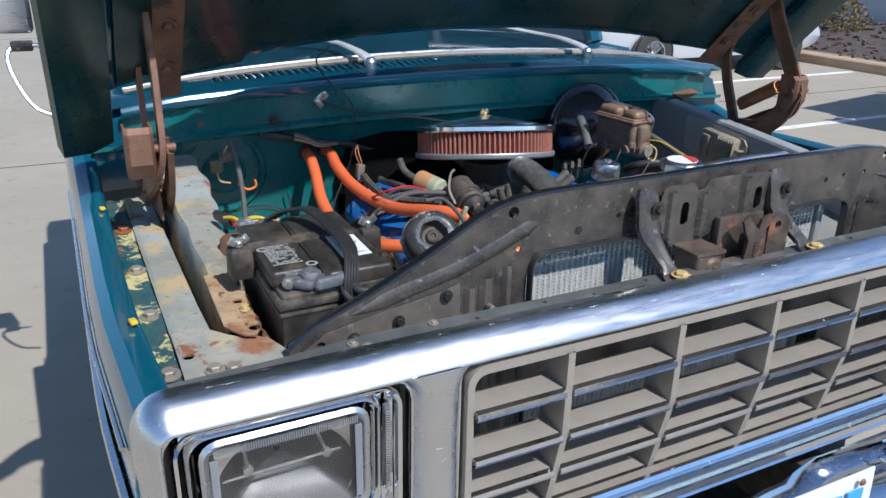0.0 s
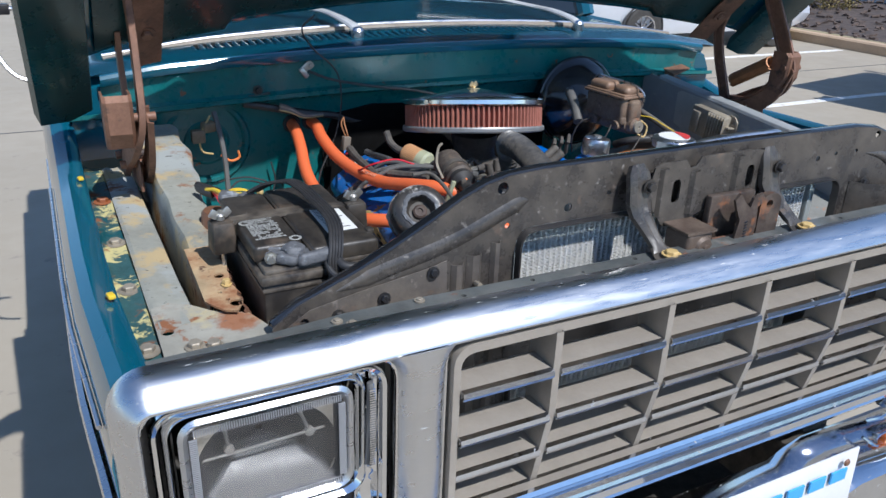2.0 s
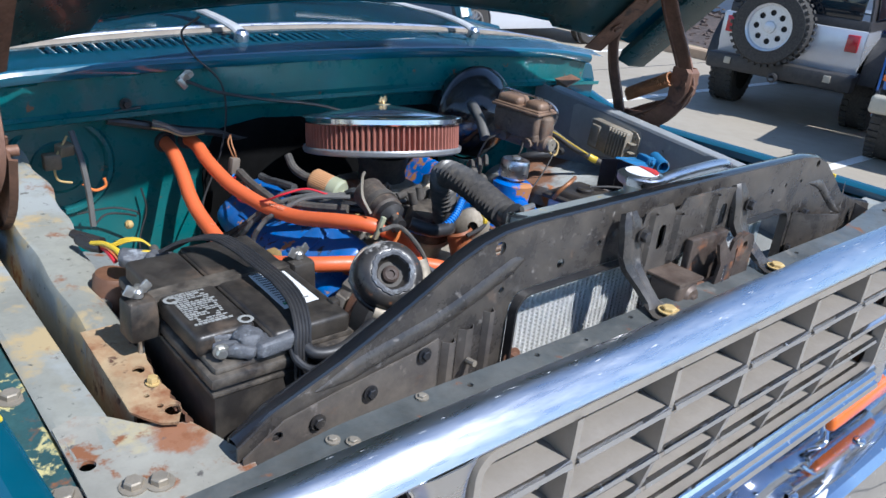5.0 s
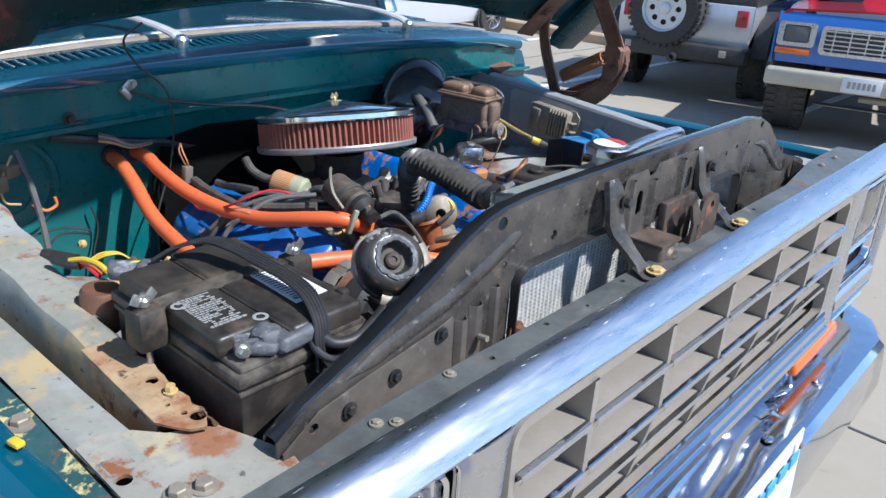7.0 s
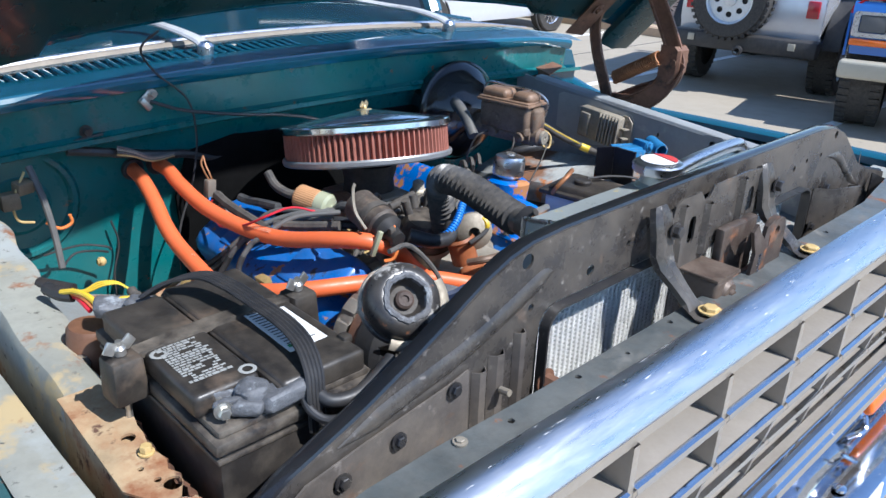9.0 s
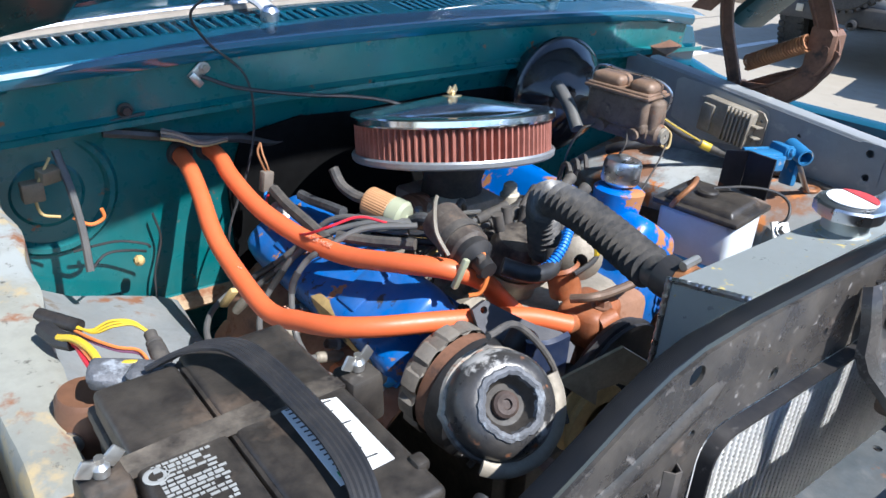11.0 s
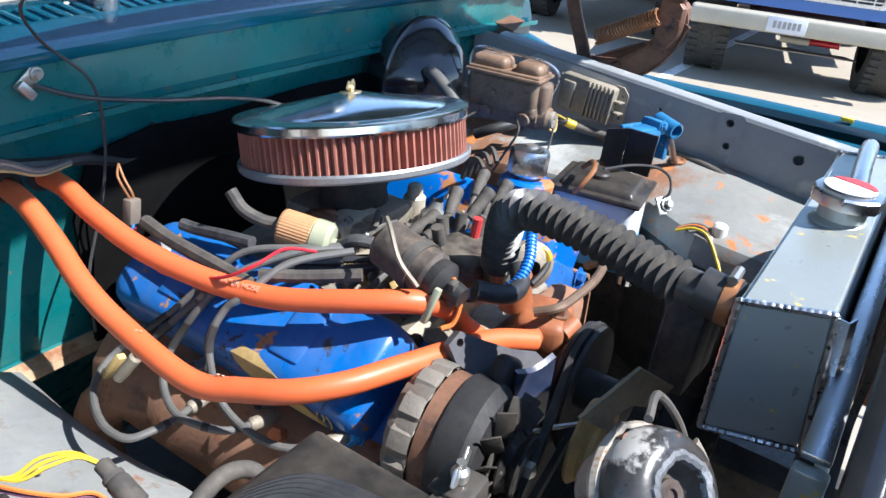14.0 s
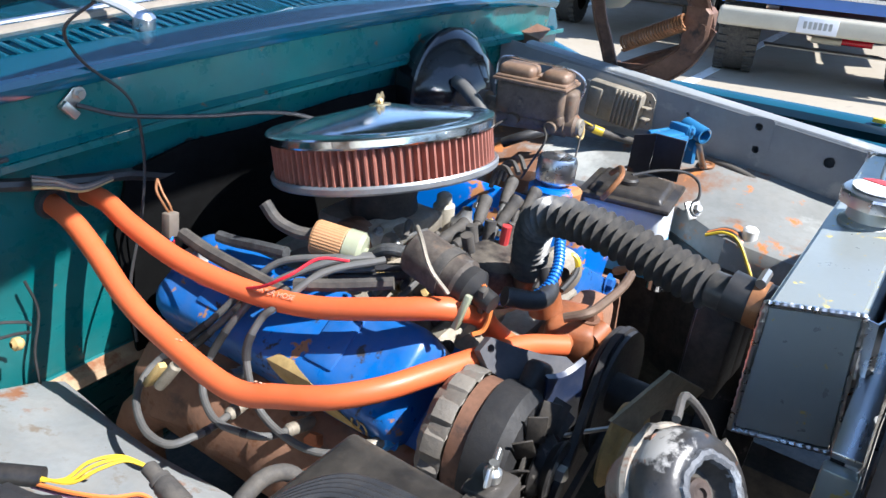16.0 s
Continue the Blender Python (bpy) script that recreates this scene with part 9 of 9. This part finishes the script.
def wheel(t, c, r, w, s, rim=RIM, spokes=8, knobs=0, label="black tyre"):
    bm = lathe(B(), ((r * 0.62, -w / 2), (r * 0.93, -w / 2), (r * 0.99, -w * 0.40), (r, 0), (r * 0.99, w * 0.40), (r * 0.93, w / 2), (r * 0.62, w / 2)), c, (0, 1, 0), 48)
    tread = B()
    for k in range(knobs):
        a = 2 * math.pi * k / knobs
        for q in (-0.36, 0.36):
            box(tread, Vector(c) + Vector((r * math.cos(a), q * w, r * math.sin(a))), (0.03, w * 0.24, 0.035), (0, -math.degrees(a), 0))
    ty = part("tyre", bm, TYRE, t, label)
    if knobs:
        tagged(part("tread", tread, TYRE, ty, "knobbly tread blocks"), "", "", "", "stuff")
    y = s * w * 0.42
    rr = r * 0.62
    bm = lathe(B(), ((rr * 1.02, y), (rr, y * 1.08), (rr * 0.94, y), (rr * 0.9, y * 0.6), (rr * 0.88, y * 0.3)), c, (0, 1, 0), 40)
    if spokes == 0:
        holed_disc(bm, c, rr, y)
    for k in range(spokes):
        a = 2 * math.pi * k / spokes
        rows = []
        for q, h in ((0.12, 0.30), (0.5, 0.22), (0.9, 0.17)):
            rows.append([Vector(c) + Vector((rr * q * math.cos(a + d_), y * 0.75, rr * q * math.sin(a + d_))) for d_ in (-h * 0.28 / q, h * 0.28 / q)])
        loft(bm, rows, 0.02)
    lathe(bm, ((rr * 0.26, y * 0.6), (rr * 0.24, y * 0.9), (rr * 0.12, y), (0, y)), c, (0, 1, 0), 20)
    part("rim", bm, rim, ty, "bright spoked rim")
    # dark disc behind the rim stands in for shade in its openings
    part("dark_disc", lathe(B(), ((rr * 0.9, y * 0.25), (0, y * 0.25)), c, (0, 1, 0), 24), TRIM_BLACK, ty)


def place(t, at, turn):
    """Sets a thing that was built round the origin at its place."""
    t.matrix_basis = pose(*at, 0, 0, turn)


# off-roader with a spare wheel; it was built facing +x, its rear at x = 0
jp = thing("off_roader", (0, 0, 0), "silver off-roader with a spare wheel and black top", "car")
bm = B()
for s in (-1, 1):
    loft(bm, [[(0.0, s * 0.70, 0.58), (0.0, s * 0.735, 0.75), (0.0, s * 0.735, 1.05)], [(0.35, s * 0.74, 0.90), (0.35, s * 0.75, 0.95), (0.35, s * 0.74, 1.05)], [(1.05, s * 0.74, 0.90), (1.05, s * 0.75, 0.95), (1.05, s * 0.74, 1.05)], [(1.15, s * 0.74, 0.50), (1.15, s * 0.75, 0.75), (1.15, s * 0.74, 1.05)], [(2.2, s * 0.74, 0.50), (2.2, s * 0.75, 0.75), (2.2, s * 0.74, 1.05)], [(2.25, s * 0.66, 0.75), (2.25, s * 0.67, 0.9), (2.25, s * 0.66, 1.08)], [(3.5, s * 0.52, 0.75), (3.5, s * 0.53, 0.9), (3.5, s * 0.50, 1.05)]], 0.02)
box(bm, (0.02, 0, 0.82), (0.05, 1.46, 0.48), (0, 0, 0), 0.02)
box(bm, (1.1, 0, 0.56), (2.2, 1.40, 0.10), (0, 0, 0), 0.02)
loft(bm, [[(2.2, -0.66, 1.08), (2.2, 0, 1.12), (2.2, 0.66, 1.08)], [(3.5, -0.5, 1.04), (3.5, 0, 1.08), (3.5, 0.5, 1.04)]], 0.02)
body = part("body", bm, SILVER, jp, "silver tub and hood")
part("tail_seam", box(B(), (-0.006, 0.30, 0.83), (0.006, 0.012, 0.42)), TRIM_BLACK, body)
bm = loft(B(), [[(x, y, z) for y, z in ((-0.72, 1.05), (-0.69, 1.30), (-0.62, 1.66), (-0.55, 1.72), (0, 1.76), (0.55, 1.72), (0.62, 1.66), (0.69, 1.30), (0.72, 1.05))] for x in (0.10, 0.14, 1.0, 1.9)], 0.02)
box(bm, (0.09, 0, 1.10), (0.04, 1.42, 0.10), (0, 0, 0), 0.01)
box(bm, (0.13, 0, 1.70), (0.05, 1.12, 0.08), (0, 0, 0), 0.01)
part("soft_top", bm, TRIM_BLACK, jp, "black soft top")
part("rear_window", box(B(), (0.105, 0, 1.39), (0.02, 1.24, 0.48), (0, 6, 0), 0.01), WINDOW, jp, "dark rear window")
for s in (-1, 1):
    part("side_window", box(B(), (0.62, s * 0.695, 1.36), (0.72, 0.02, 0.40), (s * 9, 0, 0), 0.01), WINDOW, jp, "dark side window")
    part("pillar", box(B(), (1.03, s * 0.69, 1.36), (0.09, 0.03, 0.58), (s * 9, 0, 0), 0.01), SILVER, jp, "silver door pillar")
    part("door_window", box(B(), (1.55, s * 0.69, 1.36), (0.85, 0.02, 0.44), (s * 9, 0, 0), 0.01), WINDOW, jp, "dark door window")
    part("door_handle", box(B(), (1.2, s * 0.765, 0.98), (0.12, 0.02, 0.03), (0, 0, 0), 0.006), TRIM_BLACK, jp)
    part("mirror", box(B(), (2.05, s * 0.92, 1.2), (0.08, 0.22, 0.16), (0, 0, 0), 0.03), TRIM_BLACK, jp, "black door mirror")
    part("tail_light", box(B(), (-0.02, s * 0.62, 0.93), (0.05, 0.12, 0.17), (0, 0, 0), 0.012), TAIL_RED, jp, "red tail light")
    fl = [(0.70 + 0.52 * math.cos(radians(a)), s * 0.84, 0.52 + 0.50 * math.sin(radians(a))) for a in range(0, 181, 15)]
    bm = loft(B(), [[(x, s * 0.73, z), (x, s * 0.90, z + 0.01), (x * 1.0, s * 0.91, z - 0.05)] for x, _, z in fl], 0.012)
    part("flare", bm, TRIM_BLACK, jp, "black wheel arch flare")
    fl = [(2.98 + 0.52 * math.cos(radians(a)), 0, 0.52 + 0.48 * math.sin(radians(a))) for a in range(0, 181, 15)]
    bm = loft(B(), [[(x, s * 0.50, z), (x, s * 0.89, z + 0.01), (x, s * 0.90, z - 0.05)] for x, _, z in fl], 0.012)
    part("flare", bm, TRIM_BLACK, jp, "black wheel arch flare")
    for x in (0.70, 2.98):
        wheel(jp, (x, s * 0.74, 0.385), 0.385, 0.27, s, STEEL_WHITE, 0, 36, "black off-road tyre")
bm = box(B(), (-0.10, 0, 0.55), (0.20, 1.52, 0.17), (0, 0, 0), 0.03)
rb = part("rear_bumper", bm, TRIM_BLACK, jp, "black steel rear bumper")
for y in (-0.52, 0.52):
    part("lamp", box(B(), (-0.205, y, 0.57), (0.012, 0.07, 0.07), (0, 0, 0), 0.004), CREAM_CAR, rb, "pale square lamp")
part("hitch", lathe(B(), ((0.05, 0), (0.05, 0.05), (0.03, 0.06)), (-0.20, 0.0, 0.48), (-1, 0, 0), 16), TRIM_BLACK, rb)
# spare wheel facing back
sw = thing("spare", (0, 0, 0), "spare wheel", "wheel")
wheel(sw, (0, 0, 0), 0.385, 0.27, -1, STEEL_WHITE, 0, 36, "black off-road spare tyre")
for o in list(sw.children):
    o.parent = jp
    o.matrix_basis = pose(-0.20, 0.14, 0.98, 0, 0, -90)
bpy.data.objects.remove(sw)
place(jp, (7.15, 3.62, 0), 10)

# full-size truck facing us: built facing -x with its nose at x = 0
bk = thing("parked_truck", (0, 0, 0), "red and blue lifted truck with a cream bumper", "truck")
bm = loft(B(), [[(0.02, y * 0.96, 0.80), (0.0, y * 0.98, 0.95), (0.0, y, 1.18), (0.03, y, 1.24)] for y in (-0.96, -0.5, 0, 0.5, 0.96)], 0.02)
part("nose", bm, BLUE_CAR, bk, "blue nose panel")
bm = loft(B(), [[(x, y, z) for y, z in ((-0.98, 1.14), (-0.97, 1.20), (-0.88, 1.27), (0, 1.31), (0.88, 1.27), (0.97, 1.20), (0.98, 1.14))] for x in (0.02, 0.10, 0.6, 1.3)], 0.02)
part("hood", bm, RED_CAR, bk, "red hood")
bm = B()
for s in (-1, 1):
    loft(bm, [[(0.02, s * 0.97, 0.78), (0.02, s * 0.98, 1.16)], [(0.45, s * 0.98, 0.95), (0.45, s * 0.99, 1.16)], [(1.35, s * 0.98, 0.95), (1.35, s * 0.99, 1.18)], [(1.45, s * 0.98, 0.62), (1.45, s * 0.99, 1.2)], [(4.2, s * 0.98, 0.62), (4.2, s * 0.99, 1.2)]], 0.02)
part("side", bm, BLUE_CAR, bk, "blue body side")
bm = loft(B(), [[(1.35, -0.85, 1.22), (1.75, -0.74, 1.72), (1.9, -0.70, 1.82), (3.9, -0.72, 1.82), (4.15, -0.8, 1.2)], [(1.30, 0, 1.25), (1.72, 0, 1.74), (1.88, 0, 1.86), (3.9, 0, 1.86), (4.2, 0, 1.2)], [(1.35, 0.85, 1.22), (1.75, 0.74, 1.72), (1.9, 0.70, 1.82), (3.9, 0.72, 1.82), (4.15, 0.8, 1.2)]], 0.02)
for s in (-1, 1):
    box(bm, (2.8, s * 0.80, 1.5), (2.4, 0.04, 0.6), (s * 12, 0, 0), 0.02)
part("cab", bm, RED_CAR, bk, "red cab")
part("windscreen", loft(B(), [[(1.37, y, 1.28), (1.70, y * 0.92, 1.71)] for y in (-0.74, 0, 0.74)], 0.012), WINDOW, bk, "dark windscreen")
gr = part("grille", plate(B(), round_rect(-0.58, 0.90, 0.58, 1.15, 0.04), [round_rect(-0.54, 0.93, 0.54, 1.12, 0.03)], 0.03, Matrix(((0, 0, -1, -0.0), (1, 0, 0, 0), (0, 1, 0, 0), (0, 0, 0, 1)))), ALU, bk, "bright grille frame")
for k in range(5):
    part("grille_bar", box(B(), (-0.012, 0, 0.955 + 0.038 * k), (0.02, 1.08, 0.010)), ALU, gr)
for k in range(8):
    part("grille_post", box(B(), (-0.010, -0.47 + 0.134 * k, 1.025), (0.02, 0.012, 0.19)), ALU, gr)
part("grille_back", box(B(), (-0.006, 0, 1.025), (0.01, 1.08, 0.2)), TRIM_BLACK, gr)
for s in (-1, 1):
    part("lamp_bezel", plate(B(), round_rect(s * 0.78 - 0.16, 0.95, s * 0.78 + 0.16, 1.16, 0.03), [round_rect(s * 0.78 - 0.11, 0.985, s * 0.78 + 0.11, 1.135, 0.02)], 0.03, Matrix(((0, 0, -1, 0), (1, 0, 0, 0), (0, 1, 0, 0), (0, 0, 0, 1)))), ALU, bk, "bright lamp bezel")
    part("headlamp", box(B(), (-0.008, s * 0.78, 1.06), (0.03, 0.21, 0.14), (0, 0, 0), 0.012), REFLECTOR, bk, "clear headlamp")
    part("turn_signal", box(B(), (-0.012, s * 0.79, 0.905), (0.03, 0.30, 0.06), (0, 0, 0), 0.01), AMBER, bk, "amber turn signal")
    for x in (0.52, 3.2):
        wheel(bk, (x, s * 0.77, 0.42), 0.42, 0.36, s, RIM, 8, 40, "black off-road tyre")
bm = box(B(), (-0.09, 0, 0.685), (0.14, 1.94, 0.155), (0, 0, 0), 0.03, 3)
bb = part("bumper", bm, CREAM_CAR, bk, "cream painted bumper")
pb = part("plate", box(B(), (-0.166, 0.16, 0.690), (0.008, 0.32, 0.135), (0, 0, 0), 0.004), PLATE, bb, "pale plate with grey bars")
bm = B()
for k in range(6):
    box(bm, (-0.1715, 0.06 + 0.04 * k, 0.690), (0.003, 0.026, 0.06))
part("print", bm, LABEL_GREY, pb, "grey bars")
bm = rod(B(), (0.75, -0.7, 0.42), (0.75, 0.7, 0.42), 0.05, 14)
rod(bm, (0.25, -0.62, 0.52), (0.4, 0.2, 0.50), 0.025, 12)
box(bm, (1.3, 0, 0.58), (2.6, 0.9, 0.14))
part("axle", bm, GREASE_AND_SHADE, bk, "greasy front axle and frame")
part("skid_plate", box(B(), (0.62, 0.0, 0.36), (0.75, 1.05, 0.012), (0, 8, 0), 0.004), CAST_OLD, bk, "dull metal skid plate under the axle")
rod_bm = rod(B(), (0.30, -0.36, 0.515), (0.345, -0.10, 0.508), 0.032, 14)
part("damper", rod_bm, TAIL_RED, bk, "red steering damper")
part("damper", rod(B(), (0.27, -0.10, 0.508), (0.30, 0.15, 0.503), 0.03, 14), CREAM_CAR, bk, "cream steering damper end")
for o in bk.children:
    if not o.name.startswith(("tyre", "axle")):
        o.location.z -= 0.11
place(bk, (6.55, 1.38, 0), 14)

# pale saloon: built facing +x, rear at x = 0
sd = thing("saloon_car", (0, 0, 0), "pearl white saloon car parked nose-in at the kerb", "car")
bm = B()
stations = ((0.0, 0.70, 0.55, 0.95), (0.25, 0.84, 0.30, 1.02), (0.9, 0.90, 0.26, 1.04), (1.6, 0.91, 0.25, 0.98), (2.6, 0.91, 0.25, 0.95), (3.4, 0.90, 0.26, 0.90), (4.1, 0.86, 0.28, 0.80), (4.5, 0.72, 0.34, 0.68))
loft(bm, [[(x, -w * 0.9, lo), (x, -w, (lo + hi) / 2 - 0.05), (x, -w * 0.97, hi - 0.14), (x, -w * 0.85, hi), (x, 0, hi + 0.03), (x, w * 0.85, hi), (x, w * 0.97, hi - 0.14), (x, w, (lo + hi) / 2 - 0.05), (x, w * 0.9, lo)] for x, w, lo, hi in stations], 0.02)
part("body", bm, WHITE_CAR, sd, "pearl white body")
bm = loft(B(), [[(x, -w, z0), (x, -w * 0.92, (z0 + z) / 2), (x, -w * 0.72, z), (x, 0, z + 0.03), (x, w * 0.72, z), (x, w * 0.92, (z0 + z) / 2), (x, w, z0)] for x, w, z0, z in ((0.35, 0.78, 1.0, 1.03), (0.95, 0.80, 0.98, 1.30), (1.5, 0.82, 0.95, 1.42), (2.2, 0.82, 0.93, 1.42), (2.7, 0.82, 0.93, 1.30), (3.3, 0.80, 0.90, 0.94))], 0.02)
part("cabin_glass", bm, WINDOW, sd, "dark cabin glass")
bm = loft(B(), [[(x, -w * 0.70, z + 0.01), (x, 0, z + 0.045), (x, w * 0.70, z + 0.01)] for x, w, z in ((0.95, 0.82, 1.30), (1.5, 0.84, 1.42), (2.2, 0.84, 1.42), (2.7, 0.84, 1.30))], 0.02)
part("roof", bm, WHITE_CAR, sd, "pearl white roof")
for s in (-1, 1):
    for x in (0.95, 3.55):
        bm = lathe(B(), ((0.36, 0), (0.37, 0.012), (0.345, 0.02), (0.33, 0.0)), (x, s * 0.885, 0.33), (0, s, 0), 36)
        part("wheel_arch", bm, TRIM_BLACK, sd)
        wheel(sd, (x, s * 0.83, 0.325), 0.325, 0.21, s, RIM, 10, 0, "black road tyre")
    part("door_mirror", box(B(), (2.75, s * 0.98, 1.0), (0.12, 0.18, 0.12), (0, 0, 0), 0.04, 3), WHITE_CAR, sd, "white door mirror")
    part("headlight", box(B(), (4.25, s * 0.72, 0.70), (0.28, 0.12, 0.10), (0, 12, s * -18), 0.03), REFLECTOR, sd, "clear headlight")
place(sd, (5.55, 8.75, 0), 0)
